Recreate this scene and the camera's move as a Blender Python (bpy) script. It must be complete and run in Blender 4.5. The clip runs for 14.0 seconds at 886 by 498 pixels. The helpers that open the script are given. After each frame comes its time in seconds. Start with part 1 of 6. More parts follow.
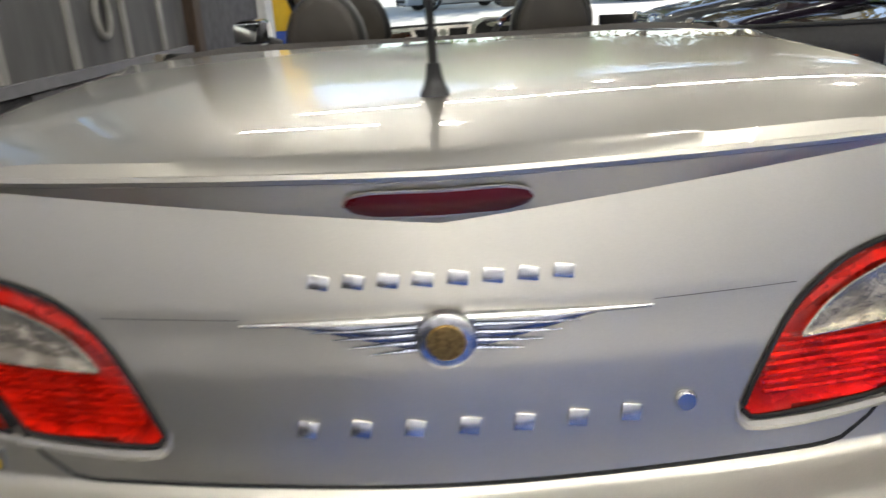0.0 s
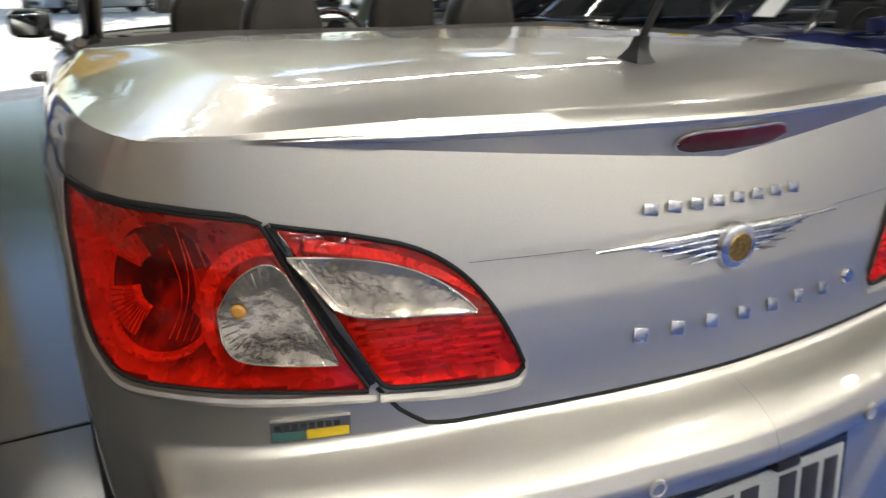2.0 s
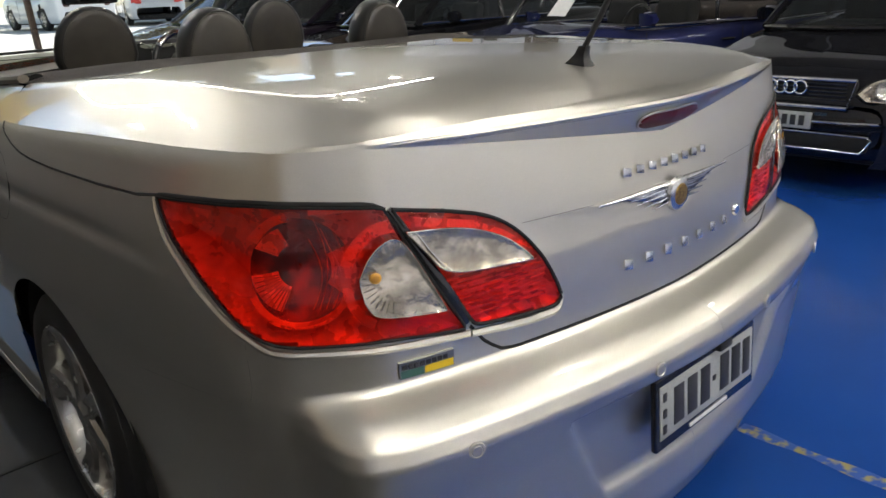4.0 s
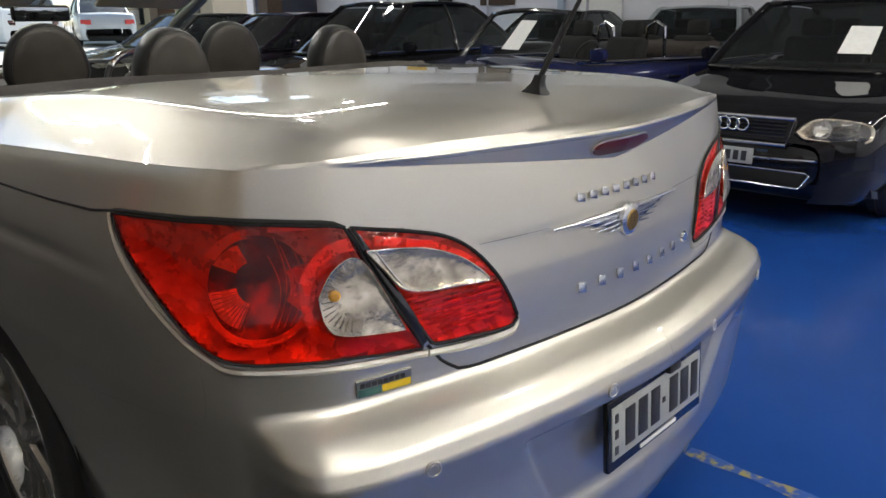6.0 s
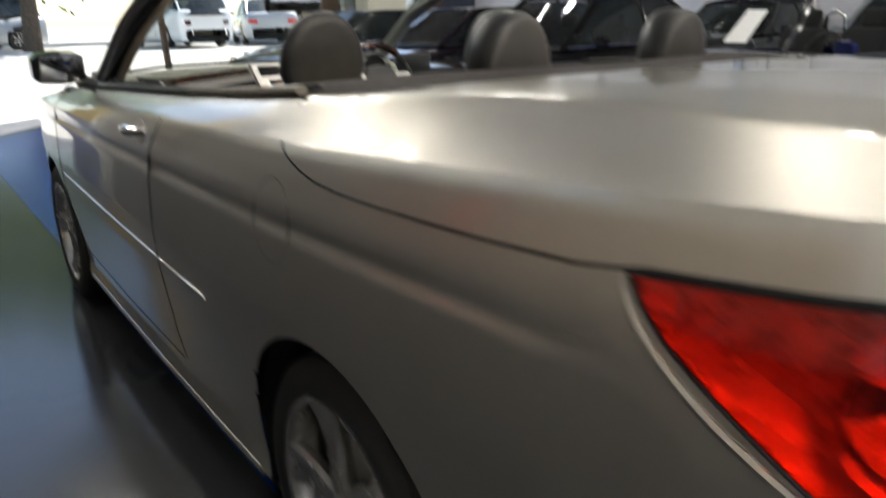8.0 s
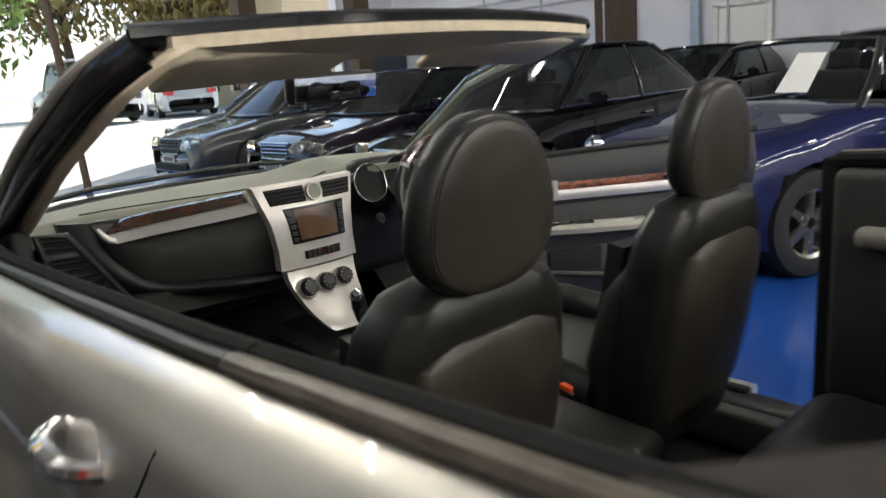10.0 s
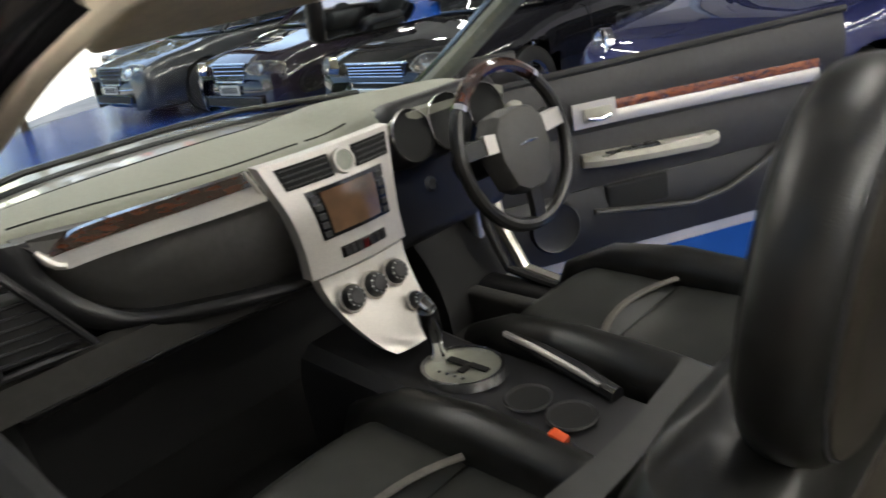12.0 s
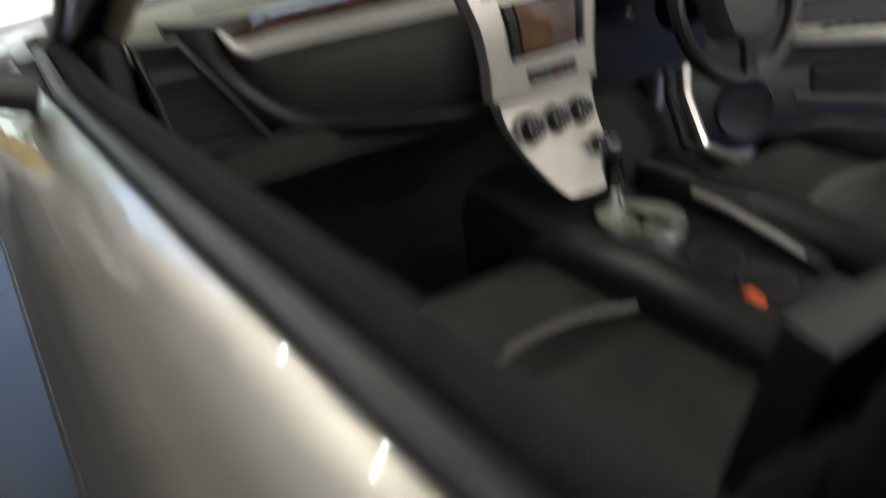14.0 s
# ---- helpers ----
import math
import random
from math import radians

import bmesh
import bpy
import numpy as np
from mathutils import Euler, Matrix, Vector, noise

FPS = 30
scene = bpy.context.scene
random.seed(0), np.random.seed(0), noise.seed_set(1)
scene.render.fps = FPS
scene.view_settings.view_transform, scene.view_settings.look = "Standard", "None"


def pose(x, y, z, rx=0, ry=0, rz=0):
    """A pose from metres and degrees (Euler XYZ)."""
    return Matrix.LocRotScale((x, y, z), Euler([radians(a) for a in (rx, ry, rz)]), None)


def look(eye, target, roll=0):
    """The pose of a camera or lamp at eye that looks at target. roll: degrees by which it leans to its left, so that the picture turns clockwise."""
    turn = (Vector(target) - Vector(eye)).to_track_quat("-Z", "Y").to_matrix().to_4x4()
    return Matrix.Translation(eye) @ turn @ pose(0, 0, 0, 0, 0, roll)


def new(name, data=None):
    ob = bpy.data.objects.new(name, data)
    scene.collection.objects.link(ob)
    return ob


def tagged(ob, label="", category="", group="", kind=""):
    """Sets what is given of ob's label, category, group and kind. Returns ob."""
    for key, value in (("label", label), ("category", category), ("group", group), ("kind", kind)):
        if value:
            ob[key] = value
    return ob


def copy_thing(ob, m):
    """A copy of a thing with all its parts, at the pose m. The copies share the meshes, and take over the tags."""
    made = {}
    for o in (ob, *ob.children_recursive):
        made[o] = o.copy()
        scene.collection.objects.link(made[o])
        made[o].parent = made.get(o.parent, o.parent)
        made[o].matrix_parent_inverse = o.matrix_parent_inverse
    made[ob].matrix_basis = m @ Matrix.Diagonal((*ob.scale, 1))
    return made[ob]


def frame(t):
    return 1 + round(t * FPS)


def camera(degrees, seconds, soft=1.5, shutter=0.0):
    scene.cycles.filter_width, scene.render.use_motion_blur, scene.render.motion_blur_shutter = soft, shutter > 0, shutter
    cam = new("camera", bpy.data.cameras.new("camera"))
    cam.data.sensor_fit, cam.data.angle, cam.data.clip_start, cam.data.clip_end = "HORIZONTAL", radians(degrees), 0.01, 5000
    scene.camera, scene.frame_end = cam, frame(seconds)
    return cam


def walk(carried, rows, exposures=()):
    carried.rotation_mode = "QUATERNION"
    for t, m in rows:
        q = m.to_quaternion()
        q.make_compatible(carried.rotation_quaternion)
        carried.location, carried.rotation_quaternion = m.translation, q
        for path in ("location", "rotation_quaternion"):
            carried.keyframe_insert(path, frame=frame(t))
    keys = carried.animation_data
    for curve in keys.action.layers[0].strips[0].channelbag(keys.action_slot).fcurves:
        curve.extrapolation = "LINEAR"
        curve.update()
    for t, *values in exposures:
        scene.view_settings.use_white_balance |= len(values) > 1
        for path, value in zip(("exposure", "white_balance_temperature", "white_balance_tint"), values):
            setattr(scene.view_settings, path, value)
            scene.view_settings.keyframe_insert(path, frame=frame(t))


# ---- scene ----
# ---- camera ----
cam = camera(61.5, 14.0, 1.5, 0.6)
PATH = [
    (0, (0.017, -0.706, 1.279), (-0.020, 1.182, 0.621), -3.5),
    (0.3, (-0.059, -0.786, 1.304), (-0.145, 1.089, 0.620), -2.7),
    (0.5, (-0.167, -0.852, 1.295), (-0.154, 1.041, 0.648), -3.0),
    (0.8, (-0.318, -0.907, 1.300), (-0.219, 0.973, 0.623), -2.9),
    (1, (-0.433, -0.898, 1.280), (-0.352, 0.959, 0.541), -2.5),
    (1.2, (-0.501, -0.869, 1.294), (-0.395, 1.007, 0.615), -1.9),
    (1.5, (-0.643, -0.785, 1.269), (-0.222, 1.067, 0.640), -2.1),
    (2, (-0.809, -0.683, 1.263), (0.020, 1.014, 0.604), -0.4),
    (2.5, (-0.999, -0.672, 1.318), (0.125, 0.858, 0.688), -3.5),
    (2.6, (-1.042, -0.671, 1.315), (0.110, 0.825, 0.654), -4.3),
    (5, (-1.308, -0.726, 1.318), (0.043, 0.614, 0.701), -0.2),
    (5.5, (-1.307, -0.713, 1.320), (0.067, 0.609, 0.716), -0.0),
    (6, (-1.310, -0.710, 1.306), (0.067, 0.617, 0.717), -0.5),
    (6.5, (-1.330, -0.688, 1.292), (-0.017, 0.659, 0.613), -0.3),
    (7, (-1.394, -0.564, 1.297), (-0.120, 0.821, 0.621), 0.7),
    (7.5, (-1.426, -0.329, 1.259), (-0.272, 1.103, 0.472), -0.2),
    (7.8, (-1.431, -0.141, 1.254), (-0.302, 1.360, 0.567), -1.2),
    (8.2, (-1.452, 0.136, 1.316), (-0.329, 1.704, 0.788), -1.0),
    (8.6, (-1.448, 0.427, 1.344), (-0.197, 1.910, 0.858), -1.6),
    (9, (-1.393, 0.700, 1.344), (-0.105, 2.164, 0.901), -2.3),
    (9.2, (-1.352, 0.844, 1.354), (-0.051, 2.312, 0.964), -2.7),
    (11.3, (-0.736, 1.995, 1.376), (0.564, 3.364, 0.719), -9.2),
    (11.5, (-0.756, 2.011, 1.386), (0.602, 3.325, 0.731), -8.3),
    (11.7, (-0.793, 2.022, 1.397), (0.563, 3.313, 0.693), -8.7),
    (12, (-0.835, 2.032, 1.402), (0.451, 3.377, 0.677), -9.3),
    (12.2, (-0.845, 2.055, 1.418), (0.408, 3.455, 0.748), -8.3),
    (12.5, (-0.835, 2.095, 1.415), (0.323, 3.608, 0.811), -7.3),
    (12.8, (-0.855, 2.145, 1.391), (0.251, 3.696, 0.791), -7.5),
    (13, (-0.846, 2.154, 1.384), (0.197, 3.739, 0.759), -6.6),
    (13.5, (-0.865, 2.155, 1.380), (0.089, 3.771, 0.686), -5.9),
    (13.7, (-0.867, 2.151, 1.370), (0.051, 3.749, 0.592), -6.3),
    (13.9, (-0.867, 2.141, 1.320), (0.048, 3.693, 0.450), -5.6),
    (14, (-0.877, 2.131, 1.270), (0.051, 3.635, 0.332), -6.1),
]
walk(cam, [(t, look(eye, target, roll)) for t, eye, target, roll in PATH], exposures=[(0, .88), (2.5, .86), (5, .80), (7.5, .84), (8.2, 1.12), (9, 1.08), (11.5, 1.28), (12.5, 1.48), (13.5, 1.40), (14, 1.15)])


# ---- world and lights ----
world = bpy.data.worlds.new("daylight")
world.use_nodes = True
scene.world = world
sky = world.node_tree.nodes.new("ShaderNodeTexSky")
sky.sky_type, sky.sun_disc = "NISHITA", False
sky.sun_elevation, sky.sun_rotation = radians(50), radians(60)
world.node_tree.links.new(sky.outputs[0], world.node_tree.nodes["Background"].inputs[0])
world.node_tree.nodes["Background"].inputs[1].default_value = 0.15
sun = new("sun", bpy.data.lights.new("sun", "SUN"))
sun.data.energy, sun.data.angle, sun.data.color = 5.0, radians(0.5), (1, .95, .86)
sun.matrix_world = look((30, 40, 44), (0, 22, 0))


# ---- materials ----
def mat(name, base, rough=.5, metal=0.0, second=None, scale=8.0, bump=0.0, bump_scale=60.0, coat=0.0, coat_rough=.04,
        emit=0.0, trans=0.0, ior=1.45, alpha=1.0, stretch=(1, 1, 1), rough_var=.08, spec=.5, random_value=0.0, detail=6.0, lo=.35, hi=.65):
    m = bpy.data.materials.new(name)
    m.use_nodes = True
    n, l = m.node_tree.nodes, m.node_tree.links
    p = n["Principled BSDF"]
    p.inputs["Metallic"].default_value = metal
    p.inputs["Coat Weight"].default_value = coat
    p.inputs["Coat Roughness"].default_value = coat_rough
    p.inputs["Transmission Weight"].default_value = trans
    p.inputs["IOR"].default_value = ior
    p.inputs["Alpha"].default_value = alpha
    p.inputs["Specular IOR Level"].default_value = spec
    p.inputs["Base Color"].default_value = (*base, 1)
    p.inputs["Roughness"].default_value = rough
    if emit:
        p.inputs["Emission Color"].default_value = (*base, 1)
        p.inputs["Emission Strength"].default_value = emit
        return m
    coords = n.new("ShaderNodeTexCoord")
    mapping = n.new("ShaderNodeMapping")
    mapping.inputs["Scale"].default_value = stretch
    l.new(coords.outputs["Object"], mapping.inputs[0])
    tex = n.new("ShaderNodeTexNoise")
    tex.inputs["Scale"].default_value, tex.inputs["Detail"].default_value = scale, detail
    l.new(mapping.outputs[0], tex.inputs["Vector"])
    ramp = n.new("ShaderNodeValToRGB")
    other = second or tuple(c * .82 for c in base)
    ramp.color_ramp.elements[0].color, ramp.color_ramp.elements[1].color = (*other, 1), (*base, 1)
    ramp.color_ramp.elements[0].position, ramp.color_ramp.elements[1].position = lo, hi
    l.new(tex.outputs["Fac"], ramp.inputs[0])
    colour = ramp.outputs[0]
    if random_value:
        info, hsv, span = n.new("ShaderNodeObjectInfo"), n.new("ShaderNodeHueSaturation"), n.new("ShaderNodeMapRange")
        span.inputs["To Min"].default_value, span.inputs["To Max"].default_value = 1 - random_value, 1 + random_value
        l.new(info.outputs["Random"], span.inputs["Value"])
        l.new(span.outputs[0], hsv.inputs["Value"])
        l.new(colour, hsv.inputs["Color"])
        colour = hsv.outputs[0]
    l.new(colour, p.inputs["Base Color"])
    if rough_var:
        rr = n.new("ShaderNodeMapRange")
        rr.inputs["To Min"].default_value, rr.inputs["To Max"].default_value = max(rough - rough_var, .01), rough + rough_var
        l.new(tex.outputs["Fac"], rr.inputs["Value"])
        l.new(rr.outputs[0], p.inputs["Roughness"])
    if bump:
        fine = n.new("ShaderNodeTexNoise")
        fine.inputs["Scale"].default_value, fine.inputs["Detail"].default_value = bump_scale, 4
        l.new(mapping.outputs[0], fine.inputs["Vector"])
        b = n.new("ShaderNodeBump")
        b.inputs["Strength"].default_value, b.inputs["Distance"].default_value = bump, .004
        l.new(fine.outputs["Fac"], b.inputs["Height"])
        l.new(b.outputs[0], p.inputs["Normal"])
    return m


def lens_mat(name, tint, see=.55, rough=.03, body=None, sheen=.85, least=.04):
    """Thin moulded plastic: gloss over a coloured see-through sheet."""
    m = bpy.data.materials.new(name)
    m.use_nodes = True
    n, l = m.node_tree.nodes, m.node_tree.links
    n.remove(n["Principled BSDF"])
    clear, solid, gloss, mix, top = (n.new("ShaderNodeBsdf" + k) if k else n.new("ShaderNodeMixShader") for k in ("Transparent", "Diffuse", "Glossy", "", ""))
    face, bend, span = n.new("ShaderNodeLayerWeight"), n.new("ShaderNodeMath"), n.new("ShaderNodeMapRange")
    face.inputs["Blend"].default_value = .5
    bend.operation = "POWER"
    bend.inputs[1].default_value = 4.0
    span.inputs["To Min"].default_value, span.inputs["To Max"].default_value = least, sheen
    l.new(face.outputs["Facing"], bend.inputs[0])
    l.new(bend.outputs[0], span.inputs["Value"])
    clear.inputs[0].default_value = (*tint, 1)
    solid.inputs[0].default_value = (*(body or [c * .8 for c in tint]), 1)
    gloss.inputs["Roughness"].default_value = rough
    mix.inputs[0].default_value = 1 - see
    l.new(clear.outputs[0], mix.inputs[1])
    l.new(solid.outputs[0], mix.inputs[2])
    l.new(span.outputs[0], top.inputs[0])
    l.new(mix.outputs[0], top.inputs[1])
    l.new(gloss.outputs[0], top.inputs[2])
    l.new(top.outputs[0], n["Material Output"].inputs[0])
    return m


PAINT = mat("silver paint", (.62, .592, .525), .36, .92, (.57, .545, .485), 900, coat=1.0, coat_rough=.012, rough_var=.05, detail=1)
CHROME = mat("chrome", (.82, .82, .83), .10, 1.0, rough_var=.03)
BADGECHROME = mat("badge chrome", (.86, .86, .85), .24, 1.0, (.60, .60, .60), 90, rough_var=.08)
BRUSHED = mat("satin silver plastic", (.62, .59, .54), .36, .55, (.56, .53, .49), 300, rough_var=.05)
GAP = mat("dark gap", (.008, .008, .008), .8)
BLACK = mat("black plastic", (.013, .013, .014), .42, bump=.15, bump_scale=900)
GLOSSY = mat("gloss black", (.010, .010, .011), .12, coat=.5)
RUBBER = mat("tyre rubber", (.020, .020, .020), .75, bump=.3, bump_scale=300)
ALLOY = mat("alloy", (.55, .54, .51), .25, .9, (.45, .44, .42), 30)
LEATHER = mat("black leather", (.017, .0165, .015), .32, second=(.012, .012, .011), scale=25, bump=.10, bump_scale=700)
INSERT = mat("grey leather", (.036, .037, .033), .36, second=(.026, .027, .024), scale=18, bump=.10, bump_scale=700)
BACKLEATHER = mat("brown grey leather", (.044, .038, .030), .34, second=(.028, .024, .019), scale=9, bump=.10, bump_scale=700)
CLOTH = mat("folded roof cloth", (.044, .035, .030), .80, second=(.029, .023, .020), scale=40, bump=.5, bump_scale=700)
CARPET = mat("black carpet", (.012, .012, .012), .95, second=(.007, .007, .007), scale=300, bump=.8, bump_scale=900)
DASHTOP = mat("sage dash plastic", (.275, .28, .225), .62, second=(.245, .25, .20), scale=120, bump=.25, bump_scale=900)
DOORDARK = mat("door lining plastic", (.034, .033, .033), .50, second=(.027, .026, .026), scale=60, bump=.25, bump_scale=900)
DASHDARK = mat("charcoal plastic", (.060, .058, .054), .50, second=(.049, .047, .044), scale=60, bump=.25, bump_scale=900)
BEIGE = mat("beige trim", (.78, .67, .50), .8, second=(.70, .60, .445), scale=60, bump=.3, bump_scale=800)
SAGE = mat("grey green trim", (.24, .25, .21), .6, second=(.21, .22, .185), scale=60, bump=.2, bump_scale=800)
TANTRIM = mat("tan grey trim", (.17, .145, .115), .42, second=(.10, .085, .066), scale=24)
CREAM = mat("cream armrest", (.40, .385, .32), .5, second=(.35, .335, .28), scale=30)
WOOD = mat("dark burl wood", (.075, .020, .007), .15, second=(.012, .006, .004), scale=34, stretch=(1, 1, 3), coat=1.0, lo=.42, hi=.6)
DOORWOOD = mat("orange burl wood", (.30, .085, .022), .15, second=(.05, .016, .006), scale=34, stretch=(1, 1, 3), coat=1.0, lo=.36, hi=.6)
RED = lens_mat("red lens", (.97, .11, .04), .95, body=(.68, .022, .011), sheen=.55)
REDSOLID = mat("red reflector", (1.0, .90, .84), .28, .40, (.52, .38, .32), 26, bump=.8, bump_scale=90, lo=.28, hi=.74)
# Lighter and darker copies of the reflector, with glints and shade in their colour.
LITRED = mat("lit reflector facet", (1.0, .92, .84), .28, .45, (.9, .74, .6), 40, bump=1.0, bump_scale=110)
SHADEBOWL = mat("shaded reflector bowl", (.55, .34, .28), .16, .85, (.02, .008, .006), 26, bump=.9, bump_scale=55, lo=.40, hi=.62)
SHADEBAND = mat("shaded reflector rib", (.42, .26, .22), .3, .5, (.22, .12, .10), 14, bump=.6, bump_scale=40)
CLEAR = lens_mat("clear lens", (.94, .93, .91), .97)
# The darker mottling stands in for reflections in the silvering.
SILVERED = mat("silvered reflector", (.86, .79, .67), .16, .90, (.40, .355, .285), 24, bump=.7, bump_scale=46, lo=.38, hi=.66)
DARKRING = mat("dark chrome", (.46, .45, .43), .20, 1.0)
AMBER = mat("amber bulb", (.78, .36, .02), .25)
DARKRED = mat("dark red lens", (.065, .006, .008), .12, coat=1.0)
WHITE = mat("white paper", (.78, .78, .76), .7, second=(.72, .72, .70), scale=30)
PLATE = mat("number plate white", (.42, .43, .41), .4, second=(.32, .33, .32), scale=140, stretch=(1, 1, 9))
DARKBAR = mat("dark print", (.03, .03, .035), .5)
GOLD = mat("gold badge", (.48, .30, .09), .3, .8, (.20, .12, .04), 160)
YELLOW = mat("yellow print", (.72, .50, .02), .5)
GREEN = mat("green print", (.045, .12, .10), .5)
GLASS = lens_mat("window glass", (.92, .95, .93), .9995, .01, sheen=.03, least=.004)
TINTED = lens_mat("tinted glass", (.10, .12, .13), .80, .01)
SHADED = lens_mat("shaded windscreen glass", (.42, .45, .46), .97, .01, sheen=.6)
MIRROR = mat("mirror glass", (.75, .80, .86), .02, 1.0, rough_var=0)
SCREEN = mat("display glass", (.16, .085, .045), .10, second=(.05, .035, .025), scale=7, coat=1.0)

# ---- building tools ----
class Shape:
    """Points and faces gathered for one mesh."""

    def __init__(self):
        self.v, self.f = [], []

    def add(self, v, f):
        k = len(self.v)
        self.v += [tuple(float(c) for c in p) for p in v]
        self.f += [tuple(i + k for i in q) for q in f]
        return self

    def grid(self, fn, us, vs, keep=None, closed=False):
        """A sheet of fn(u, v)."""
        pts = [fn(u, v) for u in us for v in vs]
        n, w = len(us), len(vs)
        faces = []
        for i in range(n - (0 if closed else 1)):
            for j in range(w - 1):
                i2 = (i + 1) % n
                if keep is None or keep(.5 * (us[i] + us[i2]), .5 * (vs[j] + vs[j + 1])):
                    faces.append((i * w + j, i2 * w + j, i2 * w + j + 1, i * w + j + 1))
        return self.add(pts, faces)

    def box(self, c, s, m=None, bevel=0.0, segments=2):
        bm = bmesh.new()
        bmesh.ops.create_cube(bm, size=1)
        bmesh.ops.scale(bm, vec=s, verts=bm.verts)
        if bevel:
            bmesh.ops.bevel(bm, geom=bm.edges[:], offset=min(bevel, .49 * min(s)), segments=segments, profile=.5, affect="EDGES")
        place = Matrix.Translation(c) @ (m.to_4x4() if m else Matrix())
        bmesh.ops.transform(bm, matrix=place, verts=bm.verts)
        bm.verts.index_update()
        self.add([v.co for v in bm.verts], [[v.index for v in f.verts] for f in bm.faces])
        bm.free()
        return self

    def lathe(self, profile, m=None, n=24, arc=1.0):
        """A turned body: (radius, height) pairs round z, placed by m."""
        m = m or Matrix()
        w, turns = len(profile), n if arc >= 1 else n + 1
        pts = [m @ Vector((r * math.cos(2 * math.pi * arc * k / n), r * math.sin(2 * math.pi * arc * k / n), h)) for k in range(turns) for r, h in profile]
        faces = [(k * w + j, (k + 1) % turns * w + j, (k + 1) % turns * w + j + 1, k * w + j + 1) for k in range(n) for j in range(w - 1)]
        return self.add(pts, faces)

    def tube(self, path, r, n=8, closed=False, squash=1.0, caps=True):
        pts = [Vector(p) for p in path]
        radii = r if isinstance(r, (list, tuple)) else [r] * len(pts)
        ring, up = [], None
        for k, p in enumerate(pts):
            a, b = pts[k - 1 if k or closed else 0], pts[(k + 1) % len(pts) if closed else min(k + 1, len(pts) - 1)]
            t = (b - a).normalized()
            if up is None:
                up = Vector((0, 0, 1)) if abs(t.z) < .9 else Vector((1, 0, 0))
            side = t.cross(up).normalized()
            up = side.cross(t).normalized()
            for j in range(n):
                q = 2 * math.pi * j / n
                ring.append(p + radii[k] * (math.cos(q) * side + squash * math.sin(q) * up))
        m = len(pts)
        faces = [(k * n + j, k * n + (j + 1) % n, (k + 1) % m * n + (j + 1) % n, (k + 1) % m * n + j) for k in range(m if closed else m - 1) for j in range(n)]
        if caps and not closed:
            faces += [tuple(range(n))[::-1], tuple((m - 1) * n + j for j in range(n))]
        return self.add(ring, faces)

    def loft(self, rings, caps=True):
        n, w = len(rings), len(rings[0])
        pts = [p for ring in rings for p in ring]
        faces = [(k * w + j, k * w + (j + 1) % w, (k + 1) * w + (j + 1) % w, (k + 1) * w + j) for k in range(n - 1) for j in range(w)]
        if caps:
            faces += [tuple(range(w))[::-1], tuple((n - 1) * w + j for j in range(w))]
        return self.add(pts, faces)

    def sheet(self, fn, us, vs, back, keep=None):
        """A closed plate: fn(u, v, 0) in front, fn(u, v, back) behind."""
        n, w = len(us), len(vs)
        front = [fn(u, v, 0) for u in us for v in vs]
        rear = [fn(u, v, back) for u in us for v in vs]
        k = n * w
        faces = []
        for i in range(n - 1):
            for j in range(w - 1):
                q = (i * w + j, (i + 1) * w + j, (i + 1) * w + j + 1, i * w + j + 1)
                faces += [q, tuple(c + k for c in q[::-1])]
        edge = [i * w for i in range(n)] + [(n - 1) * w + j for j in range(1, w)] + [i * w + w - 1 for i in range(n - 2, -1, -1)] + [j for j in range(w - 2, 0, -1)]
        faces += [(a + k, b + k, b, a) for a, b in zip(edge, edge[1:] + edge[:1])]
        return self.add(front + rear, faces)

    def poly(self, outline, out, thick):
        """A prism over a closed outline of points, raised along the vector out."""
        a = [Vector(p) for p in outline]
        o = Vector(out).normalized() * thick
        n = len(a)
        return self.add(a + [p + o for p in a], [tuple(range(n))[::-1], tuple(range(n, 2 * n))] + [(k, (k + 1) % n, n + (k + 1) % n, n + k) for k in range(n)])

    def mirrored(self):
        s = Shape()
        return s.add([(-x, y, z) for x, y, z in self.v], [q[::-1] for q in self.f])

    def both(self):
        m = self.mirrored()
        return self.add(m.v, m.f)

    def moved(self, m):
        s = Shape()
        return s.add([m @ Vector(p) for p in self.v], self.f)

    def make(self, name, material, parent=None, label="", flat=False, split=35):
        me = bpy.data.meshes.new(name)
        me.from_pydata(self.v, [], self.f)
        bm = bmesh.new()
        bm.from_mesh(me)
        bmesh.ops.remove_doubles(bm, verts=bm.verts, dist=1e-5)
        bmesh.ops.delete(bm, geom=[v for v in bm.verts if not v.link_faces], context="VERTS")
        bmesh.ops.recalc_face_normals(bm, faces=bm.faces)
        for f in bm.faces:
            f.smooth = not flat
        for e in bm.edges:
            if len(e.link_faces) == 2 and e.calc_face_angle(0) > radians(split):
                e.smooth = False
        bm.to_mesh(me)
        bm.free()
        me.materials.append(material)
        ob = new(name, me)
        if parent:
            ob.parent = parent
        if label:
            tagged(ob, label)
        return ob


def thing(name, label, category, at=(0, 0, 0), group=""):
    ob = new(name)
    ob.location = at
    ob.empty_display_size = .1
    return tagged(ob, label, category, group)


def spread(a, b, n):
    return [a + (b - a) * k / (n - 1) for k in range(n)]


def turn(x=0, y=0, z=0):
    return Euler((radians(x), radians(y), radians(z))).to_matrix().to_4x4()



